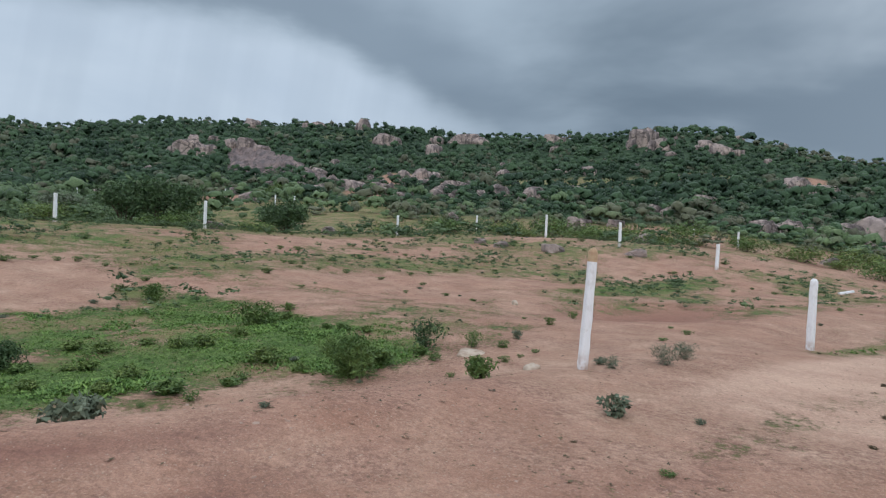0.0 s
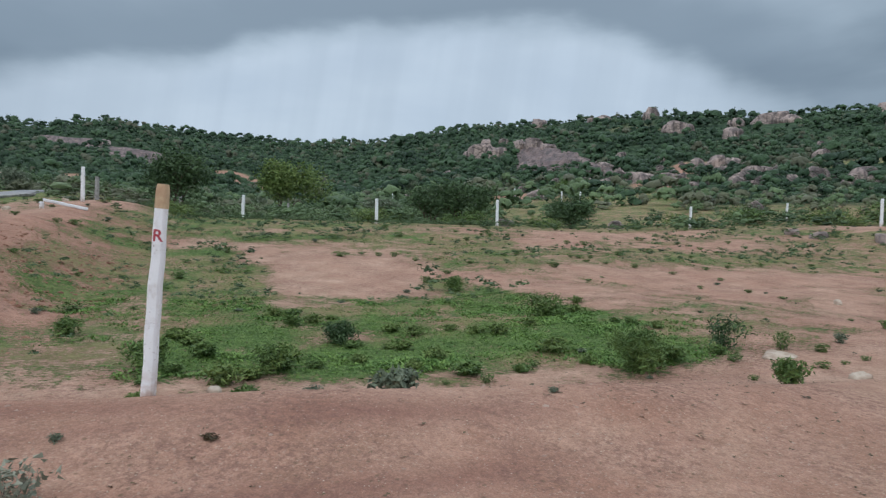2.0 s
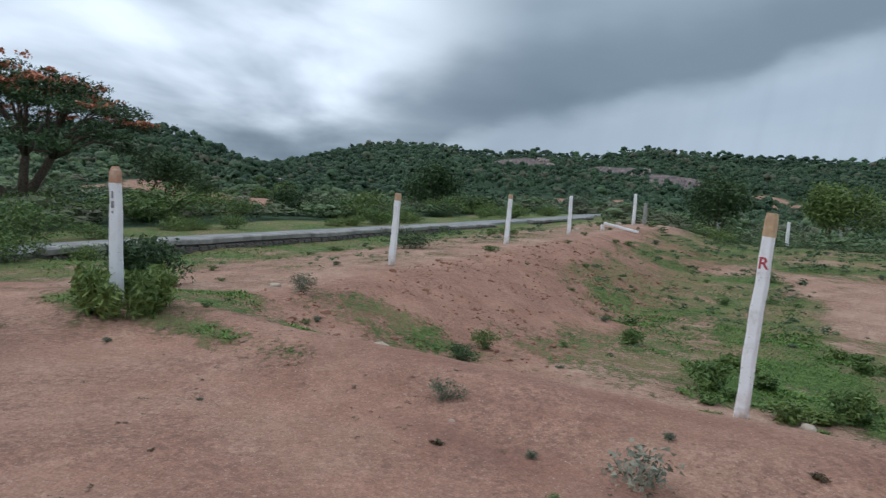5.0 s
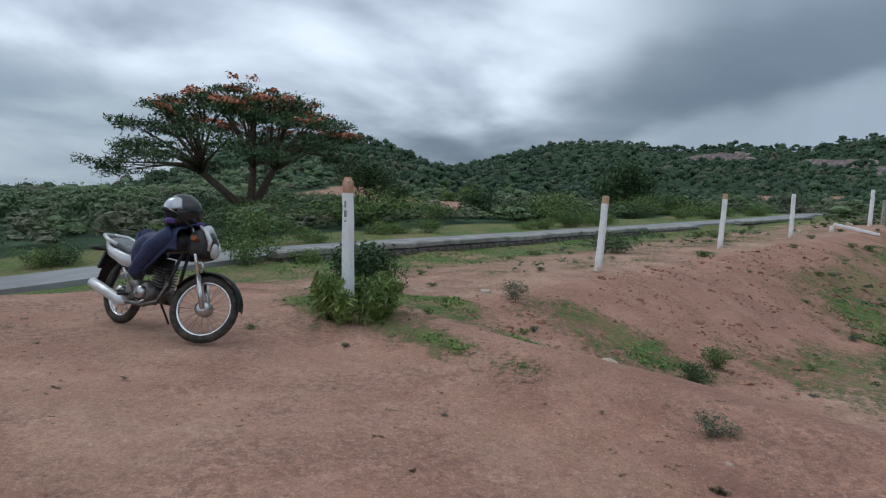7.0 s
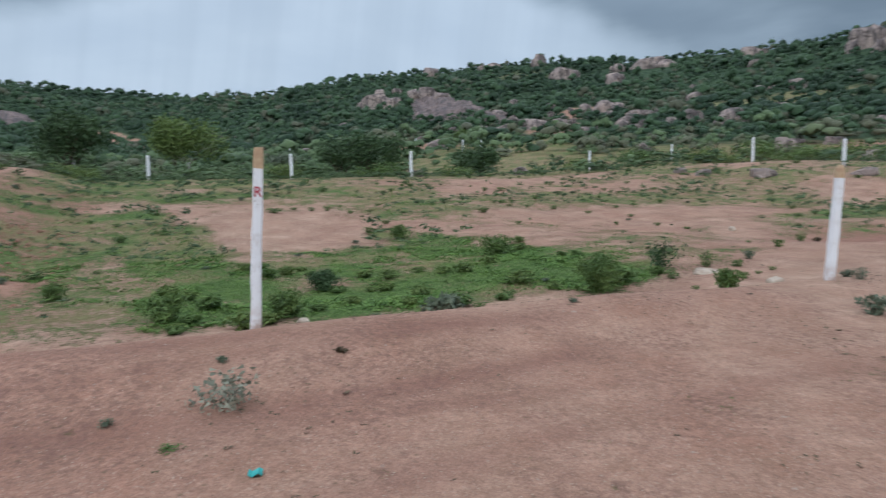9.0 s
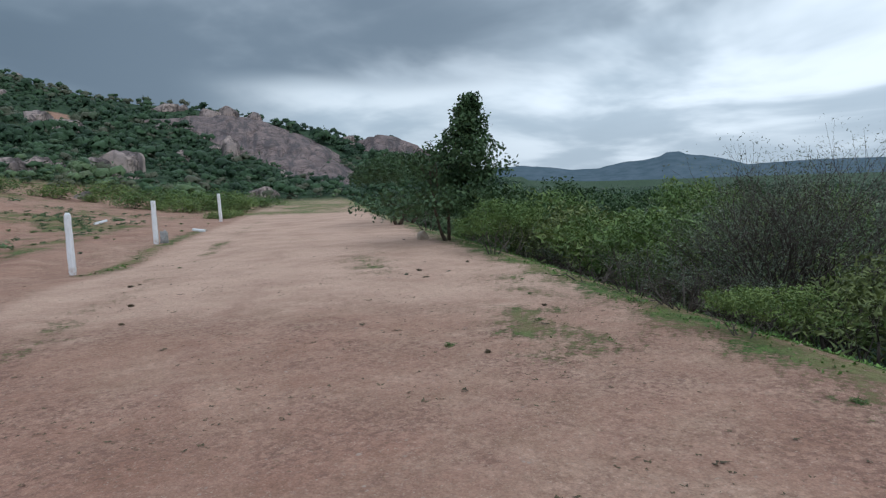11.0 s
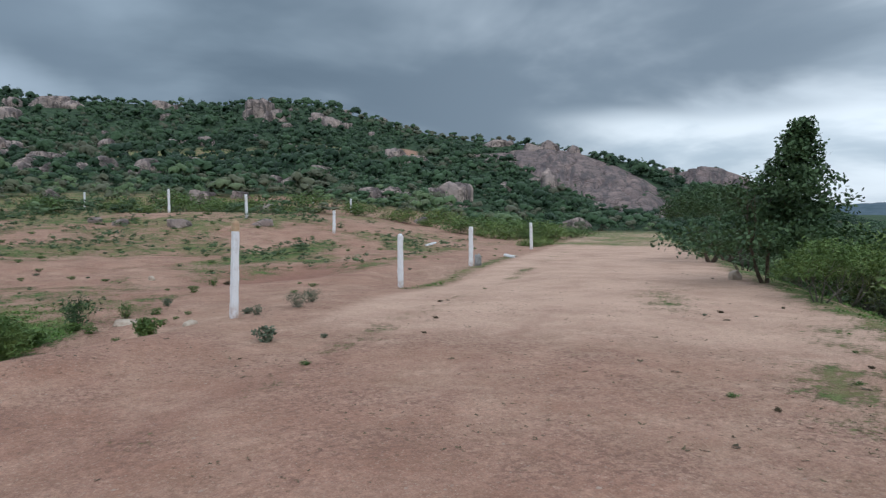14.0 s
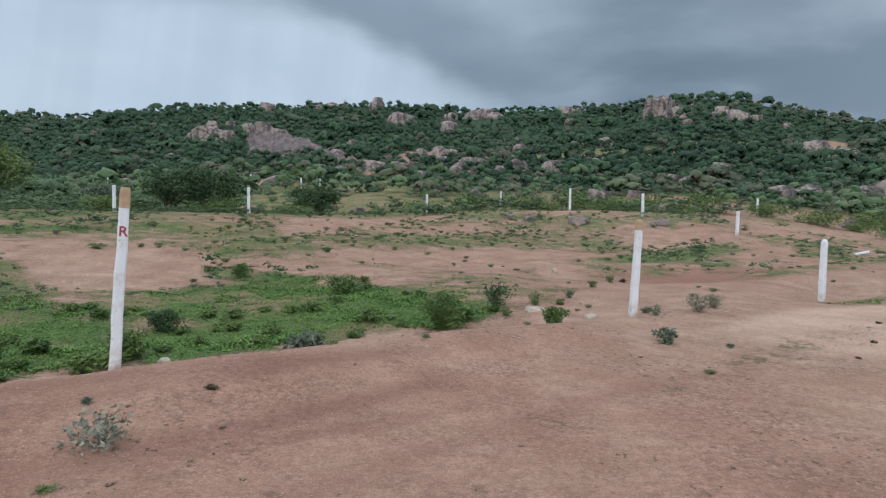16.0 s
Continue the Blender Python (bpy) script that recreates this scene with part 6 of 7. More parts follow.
# ---------------------------------------------------------------- weeds and herbs on the plots
def weed(x, y, seed, size, leaf, label, stems=6, per=16, blade=0.05, squash=0.5, tilt=0.8, up=0.5):
    """A herb: thin forked stems and small leaves."""
    rnd, rng = random.Random(seed), np.random.default_rng(seed)
    tips = []
    bm = bmesh.new()
    for k in range(stems):
        a = 2 * math.pi * k / stems + rnd.uniform(-0.5, 0.5)
        t = tilt * rnd.uniform(0.4, 1.2)
        grow(bm, rnd, (0.004 * math.cos(a), 0.004 * math.sin(a), 0), (math.cos(a) * t, math.sin(a) * t, 1), size * 0.30, 0.003, 1, tips, 3, 0.6, 0.15, 3)
    v, q = leaf_cloud(rng, tips, int(per * 2.2), blade * 0.62, size * 0.10, size * 0.08, squash * 1.2, 0.9, up, 0.0, True)
    v[:, 2] = np.maximum(v[:, 2], 0.004)
    ob = thing("weed", x, y, ground_z(x, y) - 0.01, 0, label, "weed", "weeds on the plots")
    part("stem", bm, TWIG, ob)
    part("foliage", mesh_of("foliage", v, q, leaf), None, ob)
    return ob


weed(1.98, 6.5, 81, 0.30, LEAF_GREY, "small broad-leaved grey-green weed on bare red earth", 5, 5, 0.065, 0.7)
weed(0.85, 7.75, 82, 0.42, LEAF_MID, "low spreading green weed on bare red earth", 9, 12, 0.06, 0.45, 1.2)
weed(-0.7, 8.7, 83, 0.85, LEAF_MID, "drooping dark green bushy weed at the edge of the herb patch", 12, 26, 0.115, 0.16, 0.5, -0.3)
weed(-1.7, 5.05, 84, 0.33, LEAF_GREY, "broad-leaved grey-green weed on the earth bank", 8, 8, 0.062, 0.7, 1.1)
weed(-3.05, 12.0, 85, 0.75, LEAF_MID, "leafy green weed in the herb patch", 8, 17, 0.10, 0.3)
weed(-5.0, 8.6, 86, 0.55, LEAF_DARK, "dark round weed in the herb patch", 10, 22, 0.08, 0.3)
weed(-2.15, 2.62, 87, 0.38, LEAF_PALE, "straggling pale grey weed beside the lettered post", 7, 5, 0.040, 0.8, 1.3)
weed(-8.2, 1.25, 88, 0.5, LEAF_GREY, "wiry grey-green weed on the bank", 9, 16, 0.03)
weed(-3.4, 1.92, 89, 0.26, LEAF_GREY, "small grey weed on bare red earth", 6, 12, 0.025)
weed(-5.6, 5.9, 90, 0.6, LEAF_MID, "leafy green weed in the hollow", 8, 15, 0.09, 0.35)
weed(-8.1, 6.4, 91, 0.45, LEAF_MID, "leafy green weed in the hollow", 7, 13, 0.075, 0.35)
weed(-6.2, 14.6, 92, 0.6, LEAF_MID, "leafy green weed on the herb patch", 8, 15, 0.09, 0.35)
weed(0.1, 10.1, 93, 0.7, LEAF_DARK, "upright dark weed at the corner of the herb patch", 6, 10, 0.085, 0.35, 0.35)
weed(0.75, 10.3, 94, 0.4, LEAF_MID, "upright green weed at the corner of the herb patch", 5, 18, 0.035, 0.4, 0.3)
weed(3.1, 8.95, 95, 0.45, LEAF_GREY, "wiry grey-green weed near the second post", 10, 16, 0.024)
weed(3.5, 9.5, 96, 0.4, LEAF_GREY, "wiry grey-green weed near the second post", 9, 16, 0.024)
weed(2.35, 8.5, 97, 0.26, LEAF_GREY, "small wiry weed at the foot of a post", 7, 12, 0.022)
weed(-6.4, 3.0, 98, 0.4, LEAF_DARK, "dark low weed in the hollow", 8, 26, 0.03)
weed(-7.2, 3.6, 99, 0.45, LEAF_MID, "green low weed in the hollow", 8, 26, 0.03)
weed(-4.4, 6.6, 100, 0.6, LEAF_MID, "leafy weed beside the lettered post", 8, 13, 0.085, 0.35)
rng_w = random.Random(8)
SMALL = [weed(0, 0, 110 + k, (0.24, 0.26, 0.3, 0.2)[k], (LEAF_GREY, LEAF_MID, LEAF_MID, DRY)[k],
              ("small grey-green weed on bare earth", "small green weed on bare earth", "small leafy green weed on bare earth", "small dry brown weed on bare earth")[k], 5, 5, 0.050) for k in range(4)]
placed = 0
while placed < 230:
    if rng_w.random() < 0.62:
        u, v = rng_w.uniform(-5, 40), rng_w.uniform(0.3, 30)
    else:
        u, v = rng_w.uniform(-3, 24), rng_w.uniform(-7.4, 3)
    x, y = xy_of(u, v)
    if math.hypot(x - 0.3, y - 0.2) < 2.6:
        continue
    lush = v > 0.5
    worn = v < 0 and u > 7
    if worn and not (-2.3 < v < -0.9 or -7.4 < v < -5.0) and rng_w.random() < 0.85:
        continue
    kind = SMALL[rng_w.choice((1, 2, 2, 0)) if lush else rng_w.choice((0, 3, 3, 1))]
    s = rng_w.uniform(0.35, 0.85) * (1.0 + 0.03 * max(v, 0)) if lush else rng_w.uniform(0.2, 0.5)
    c = copy_thing(kind, pose(x, y, ground_z(x, y) - 0.01, 0, 0, rng_w.uniform(0, 360)))
    c.scale = (s * 1.1, s * 1.1, s * rng_w.uniform(0.5, 0.85))
    placed += 1
# taller clumps over the far plots
rng_f = random.Random(31)
for k in range(75):
    u, v = rng_f.uniform(-4, 38), 8 + 22 * rng_f.random()
    x, y = xy_of(u, v)
    c = copy_thing(SMALL[rng_f.choice((1, 2, 2))], pose(x, y, ground_z(x, y) - 0.01, 0, 0, rng_f.uniform(0, 360)))
    s = rng_f.uniform(0.7, 1.5)
    c.scale = (s * rng_f.uniform(1.1, 1.9), s * 1.2, s * rng_f.uniform(0.6, 0.9))
LEAFY = [weed(0, 0, 120 + k, (0.34, 0.42, 0.30)[k], (LEAF_MID, LEAF_BRIGHT, LEAF_BRIGHT)[k], "fresh leafy herb standing in the green patch", 7, 9, 0.075) for k in range(3)]
for k in range(46):
    u, v = rng_w.uniform(5.2, 12.8), rng_w.uniform(2.6, 8.5)
    x, y = xy_of(u, v)
    c = LEAFY[k] if k < 3 else copy_thing(LEAFY[k % 3], pose(x, y, 0))
    c.matrix_basis = pose(x, y, ground_z(x, y) - 0.01, 0, 0, rng_w.uniform(0, 360))
    s = rng_w.uniform(0.5, 1.15)
    c.scale = (s * 1.2, s * 1.2, s * rng_w.uniform(0.6, 0.9))
for k, ob in enumerate(SMALL):
    x, y = xy_of(14.0 + 2 * k, 3.0 + k)
    ob.matrix_basis = pose(x, y, ground_z(x, y) - 0.01, 0, 0, 50 * k)


def blades(rng, n, size, wide, lean):
    """Single leaf blades standing from the origin: two triangles each."""
    a = rng.uniform(0, 6.28, n)
    d = np.stack([np.cos(a), np.sin(a), np.zeros(n)], 1)
    s = np.stack([-np.sin(a), np.cos(a), np.zeros(n)], 1)
    h = size * rng.uniform(0.5, 1.2, n)[:, None]
    out = rng.uniform(0.1, lean, n)[:, None] * h
    root = d * rng.uniform(0, 0.03, n)[:, None]
    w = s * (wide * rng.uniform(0.7, 1.3, n))[:, None]
    up = np.array((0, 0, 1.0))
    v = np.stack([root + d * out * 0.3 + up * h * 0.4 - w, root + d * out + up * h, root + d * out * 0.3 + up * h * 0.4 + w], 1).reshape(-1, 3)
    q = np.arange(n)[:, None] * 3
    return v, q + np.array([0, 1, 2])


def build_tufts():
    """Knee-high tufts and seedlings dotted over the plots, thickest where the ground is green."""
    rng = np.random.default_rng(37)
    u, v = rng.uniform(-4, 44, 30000), rng.uniform(1.0, 34, 30000)
    x, y = xy_of(u, v)
    g = grass_cover(x, y) + 0.7 * fbm(x * 0.5, y * 0.5, 77, 3)
    keep = (g > 0.42 + rng.uniform(0, 0.5, len(x))) & (np.hypot(x - CX, y - CY) > 9) & ((u < 4.5) | (u > 13.5) | (v > 9))
    x, y = x[keep][:3400], y[keep][:3400]
    n = len(x)
    kinds = [scrub_bush(700 + i, 1, 26, 0.10, 0.6) for i in range(8)]
    w = rng.uniform(0.10, 0.34, n) * (1 + 0.9 * (rng.random(n) < 0.06)) * (0.8 + 0.5 * ss(10, 30, np.hypot(x, y)))
    me = scatter("tufts", kinds, x, y, terrain(x, y) - 0.02, w * 1.3, w * rng.uniform(0.6, 1.0, n), rng.uniform(0, 6.28, n), np.clip(rng.normal(0.5, 0.28, n), 0, 0.9), SCRUB_LOW, rng)
    tagged(new("tufts", me), "small green tufts and seedlings dotted over the plots", "tufts", kind="stuff")


build_tufts()


def build_herbs():
    rng = np.random.default_rng(19)
    u, v = rng.uniform(-6, 24, 240000), rng.uniform(-9.2, 22, 240000)
    near = rng.random(240000) < 0.5
    u[near], v[near] = rng.uniform(-2, 14, near.sum()), rng.uniform(-0.6, 10.0, near.sum())
    x, y = xy_of(u, v)
    g = grass_cover(x, y) + 0.45 * (fbm(x * 2.6, y * 2.6, 71, 3)) + 0.3 * fbm(x * 0.9, y * 0.9, 73, 2)
    keep = (g > 0.52 + rng.uniform(0, 0.22, len(x))) & (np.hypot(x - 0.3, y) > 2.5)
    x, y = x[keep][:46000], y[keep][:46000]
    n = len(x)
    z = terrain(x, y)
    kinds = [blades(np.random.default_rng(400 + i), 4, 1.0, 0.26 if i < 6 else 0.07, 1.6 if i < 6 else 0.6) for i in range(8)]
    s = rng.uniform(0.018, 0.038, n) * (1 + 0.6 * np.clip(fbm(x * 1.3, y * 1.3, 75, 3) * 4, -0.5, 1))
    me = scatter("herbs", kinds, x, y, z - 0.005, s * 1.3, s, rng.uniform(0, 6.28, n), np.clip(rng.normal(0.5, 0.25, n), 0, 1), GRASS, rng)
    tagged(new("herbs", me), "low creeping green herbs and grass tufts on red earth", "herbs", kind="stuff")


build_herbs()


def build_litter():
    """Dry leaf bits, clods and pebbles strewn on the trodden earth."""
    rng = np.random.default_rng(23)
    for name, count, mat, flat, size, label in (("leaf_litter", 9500, DRY, 0.45, (0.007, 0.024), "dry brown leaf bits and stalks strewn on trodden earth"),
                                                ("pebbles", 2600, SOIL_STONE, 0.7, (0.005, 0.018), "small pale and reddish pebbles strewn on trodden earth")):
        u, v = rng.uniform(-4, 24, count * 2), rng.uniform(-7.4, 9, count * 2)
        x, y = xy_of(u, v)
        a, r = rng.uniform(0, 6.2832, count), 1.3 + 9.5 * rng.random(count) ** 0.8
        x[:count], y[:count] = 0.3 + r * np.cos(a), 0.2 + r * np.sin(a)
        order = rng.permutation(count * 2)
        x, y = x[order], y[order]
        clump = fbm(x * 1.1, y * 1.1, 81 if mat is DRY else 83, 4) + rng.uniform(-0.1, 0.1, len(x)) > 0.03
        near = np.hypot(x - 0.3, y) > 1.2
        x, y = x[clump & near][:count], y[clump & near][:count]
        n = len(x)
        if mat is DRY:
            kinds = [blades(np.random.default_rng(600 + i), 4, 0.8, 0.45, 2.2) for i in range(6)]
        else:
            kinds = [(ICO_V * np.random.default_rng(610 + i).uniform(0.7, 1.2, (12, 1)) * np.array((1, 0.8, 0.6)), ICO_F) for i in range(6)]
        s = rng.uniform(*size, n) * np.where(rng.random(n) < 0.05, 2.0, 1.0)
        me = scatter(name, kinds, x, y, terrain(x, y) - 0.002, s, s * flat, rng.uniform(0, 6.28, n), rng.random(n), mat, rng)
        tagged(new(name, me), label, name.replace("_", " "), kind="stuff")


SOIL_STONE = make_plain("reddish_pebble", (0.44, 0.33, 0.27), 0.9, (0.27, 0.16, 0.12), 3.0)
build_litter()


def build_clods():
    """Broken lumps of red earth on the cut face of the bank and along its foot."""
    rng = np.random.default_rng(29)
    u, v = rng.uniform(-0.3, 3.6, 2600), rng.uniform(1.2, 15, 2600)
    x, y = xy_of(u, v)
    sel = fbm(x * 0.9, y * 0.9, 85, 3) + rng.uniform(-0.15, 0.15, len(x)) > 0.0
    x, y = x[sel], y[sel]
    n = len(x)
    kinds = [(ICO_V * np.random.default_rng(630 + i).uniform(0.6, 1.25, (12, 1)) * np.array((1, 0.85, 0.7)), ICO_F) for i in range(6)]
    s = rng.uniform(0.012, 0.040, n) * np.where(rng.random(n) < 0.07, 2.2, 1.0)
    me = scatter("clods", kinds, x, y, terrain(x, y), s, s * 0.8, rng.uniform(0, 6.28, n), rng.random(n), CLOD, rng)
    tagged(new("clods", me), "broken red earth clods lying on the cut bank", "clods", kind="stuff")


CLOD = make_plain("red_earth_clod", (0.40, 0.22, 0.155), 0.95, (0.22, 0.115, 0.08), 4.0)
build_clods()

# ---------------------------------------------------------------- loose stones and the fallen post
STONE = make_plain("pale_field_stone", (0.52, 0.44, 0.36), 0.9, (0.36, 0.27, 0.21), 6.0, 0.2, 0, 0.02)
LOOSE = ((-3.76, 5.42, 0.26, 0.13), (1.47, 8.6, 0.22, 0.07), (0.75, 9.9, 0.5, 0.05), (-5.7, 1.9, 0.24, 0.10), (1.8, 17.6, 0.2, 0.12), (-3.0, 4.7, 0.16, 0.05), (-1.3, 6.0, 0.2, 0.04),
         (12.05, 17.5, 0.36, 0.42), (-8.8, 0.9, 0.2, 0.05), (-2.6, 4.15, 0.14, 0.06), (16.2, 21.0, 0.3, 0.1), (2.0, 34.8, 1.1, 0.3), (4.5, 33.4, 1.6, 0.35), (0.9, 36.1, 0.8, 0.25),
         (8.6, 33.0, 1.2, 0.3), (-26.5, 17.2, 0.3, 0.15), (-22.0, 12.6, 0.25, 0.12), (13.8, 8.9, 0.35, 0.25))
for k, (x, y, w, h) in enumerate(LOOSE):
    me = rock_mesh(700 + k, w, w * 0.75, h, 7, 3)
    me.materials.clear()
    me.materials.append(RAWSTONE if k == 7 else GRANITE if k in (11, 12, 13, 14) else STONE)
    ob = new("stone", me)
    ob.matrix_basis = pose(x, y, ground_z(x, y) + 0.0, 0, 0, 37 * k)
    tagged(ob, "loose grey stone lying on the plot" if k in (7, 11, 12, 13, 14) else "pale loose stone half sunk in the earth", "stone", "loose stones on the plots")


def fallen_post(x, y, length, turn, tilt, label):
    ob = thing("fallen_post", x, y, ground_z(x, y) + 0.07, 0, label, "post")
    s, t = post_mesh(length, 0.105, 0.08, 91, False)
    ob.matrix_basis = pose(x, y, ground_z(x, y) + 0.07, 0, tilt, turn)
    me = bm_mesh("shaft", s, WHITE)
    part("shaft", me, None, ob)
    part("tip", t, WHITE, ob)
    return ob


fallen_post(-20.9, 14.4, 1.1, -116, 78, "fallen whitewashed stone post lying on the bank")
post(-21.40, 13.4, 0.24, 0.12, 0.05, None, (0, 0), 61, "short whitewashed stub of a post propping a fallen one")
fallen_post(16.2, 28.6, 0.55, 20, 82, "short broken whitewashed post lying on the plot")
fallen_post(15.6, 20.6, 0.22, 130, 80, "short broken whitewashed post lying beside the track")

# dry brush heap at the thicket's foot
for k, (x, y, s) in enumerate(((7.3, 1.0, 0.9), (7.7, 0.5, 0.8), (8.6, 2.5, 0.7))):
    ob = woody("dead_brush", x, y, 95 + k, "leafless grey dead brush lying at the thicket edge", "dead brush", 7, 3, 0.42 * s, 0.014, 3, 0.9, -0.1, None, 0, 0, 0, 0,
               "dead brush by the thicket", tilt=1.3, bark=TWIG, wood_name="branchwork")
SCRAP = make_plain("turquoise_plastic", (0.05, 0.42, 0.40), 0.4)
bm = bmesh.new()
bmesh.ops.create_grid(bm, x_segments=4, y_segments=3, size=0.03)
for p in bm.verts:
    p.co.z = 0.012 + 0.008 * math.sin(p.co.x * 120) + 0.004 * math.cos(p.co.y * 150)
ext = bmesh.ops.extrude_face_region(bm, geom=bm.faces[:])
for p in [g for g in ext["geom"] if isinstance(g, bmesh.types.BMVert)]:
    p.co.z += 0.003
scrap = new("plastic_scrap", bm_mesh("plastic_scrap", bm, SCRAP))
scrap.matrix_basis = pose(-1.55, 2.05, ground_z(-1.55, 2.05), 0, 0, 30)
tagged(scrap, "crumpled turquoise plastic scrap on bare earth", "litter")

# ---------------------------------------------------------------- motorcycle
BLACK = make_plain("satin_black_plastic", (0.018, 0.018, 0.02), 0.45, (0.03, 0.03, 0.032), 20, 0.4)
RUBBER = make_plain("dusty_tyre_rubber", (0.035, 0.033, 0.032), 0.85, (0.09, 0.07, 0.058), 14, 0.2, 0, 0.004)
STEEL = make_plain("brushed_steel", (0.55, 0.55, 0.56), 0.32, (0.42, 0.42, 0.43), 18, 0.5, 1.0, 0.001)
CHROME = make_plain("chrome", (0.78, 0.78, 0.80), 0.16, (0.66, 0.66, 0.68), 9, 0.5, 1.0, 0.0005)
ALLOY = make_plain("dull_cast_alloy", (0.20, 0.19, 0.18), 0.5, (0.10, 0.095, 0.09), 16, 0.4, 0.7, 0.002)
SILVER = make_plain("silver_paint", (0.62, 0.63, 0.65), 0.3, (0.52, 0.53, 0.55), 4, 0.5, 0.3, 0.0005)
SEATGREY = make_plain("grey_seat_vinyl", (0.16, 0.17, 0.18), 0.55, (0.10, 0.105, 0.11), 10, 0.35)
NAVY = make_plain("navy_nylon_cloth", (0.018, 0.026, 0.075), 0.6, (0.034, 0.044, 0.11), 14, 0.35, 0, 0.004)
PURPLE = make_plain("violet_cloth", (0.11, 0.07, 0.26), 0.7, (0.07, 0.045, 0.17), 14)
LAMPGLASS = make_plain("headlamp_lens", (0.62, 0.64, 0.66), 0.08, (0.50, 0.52, 0.54), 30, 0.6)
AMBER = make_plain("amber_lens", (0.28, 0.075, 0.025), 0.25)
REDLENS = make_plain("red_lens", (0.35, 0.02, 0.02), 0.25)
SHELL = make_plain("glossy_black_helmet_shell", (0.012, 0.012, 0.014), 0.16, (0.02, 0.02, 0.022), 6, 0.6, 0, 0.0002)
VISOR = make_plain("silvered_visor", (0.50, 0.53, 0.57), 0.14, (0.40, 0.43, 0.47), 5, 0.7, 0.45, 0.0002)
LINING = make_plain("dark_padding", (0.01, 0.01, 0.01), 0.9)


def torus(R, r, seg=48, ring=10, squash=1.0):
    """A ring round the y axis."""
    V, T = [], []
    for i in range(seg):
        a = 2 * math.pi * i / seg
        for j in range(ring):
            b = 2 * math.pi * j / ring
            q = R + r * math.cos(b)
            V.append((q * math.cos(a), r * squash * math.sin(b), q * math.sin(a)))
            T.append((i * ring + j, i * ring + (j + 1) % ring, (i + 1) % seg * ring + (j + 1) % ring, (i + 1) % seg * ring + j))
    return V, T


def loft(bm, rings):
    """A closed skin over rings of the same count."""
    vs = [[bm.verts.new(p) for p in ring] for ring in rings]
    n = len(vs[0])
    for a, b in zip(vs, vs[1:]):
        for j in range(n):
            bm.faces.new((a[j], a[(j + 1) % n], b[(j + 1) % n], b[j]))
    bm.faces.new(list(reversed(vs[0])))
    bm.faces.new(vs[-1])
    return bm


def oval(x, z, wy, hz, n=14, sharp=0.75):
    """A rounded box outline across the bike at x."""
    out = []
    for k in range(n):
        a = 2 * math.pi * k / n
        c, s = math.cos(a), math.sin(a)
        out.append((x, wy * math.copysign(abs(c) ** sharp, c), z + hz * math.copysign(abs(s) ** sharp, s)))
    return out


def rods(parent, name, sets, material, label="", sides=8):
    for pts, rad in sets:
        bm = bmesh.new()
        tube(bm, pts, [rad] * len(pts) if isinstance(rad, (int, float)) else rad, sides)
        part(name, bm, material, parent, label, True)


def wheel(parent, m, R, fat, drum):
    hubob = new("wheel")
    hubob.parent = parent
    hubob.matrix_basis = m
    V, T = torus(R - fat, fat, 56, 12, 1.0)
    part("tyre", mesh_of("tyre", V, T, RUBBER, True), None, hubob, "dusty black tyre")
    V, T = torus(R - 2 * fat + 0.004, 0.014, 56, 8, 1.5)
    part("rim", mesh_of("rim", V, T, CHROME, True), None, hubob, "bright metal rim")
    bm = bmesh.new()
    tube(bm, [(0, -0.07, 0), (0, -0.045, 0), (0, 0.045, 0), (0, 0.06, 0)], [0.03, drum, drum * 0.95, 0.035], 20)
    part("hub", bm, STEEL, hubob, "dull alloy drum hub", True)
    bm = bmesh.new()
    tube(bm, [(0.0, 0, drum * 0.8), (0, 0, R - 2 * fat)], [0.0022, 0.0018], 4)
    me = bm_mesh("spoke", bm, ALLOY)
    for k in range(26):
        sp = new("spoke", me)
        sp.parent = hubob
        sp.matrix_basis = pose(0, 0.03 * (1 if k % 2 else -1), 0, 0, 360 / 26 * k, 0) @ pose(0, 0, 0, 4 if k % 2 else -4, 0, 0)
    return hubob


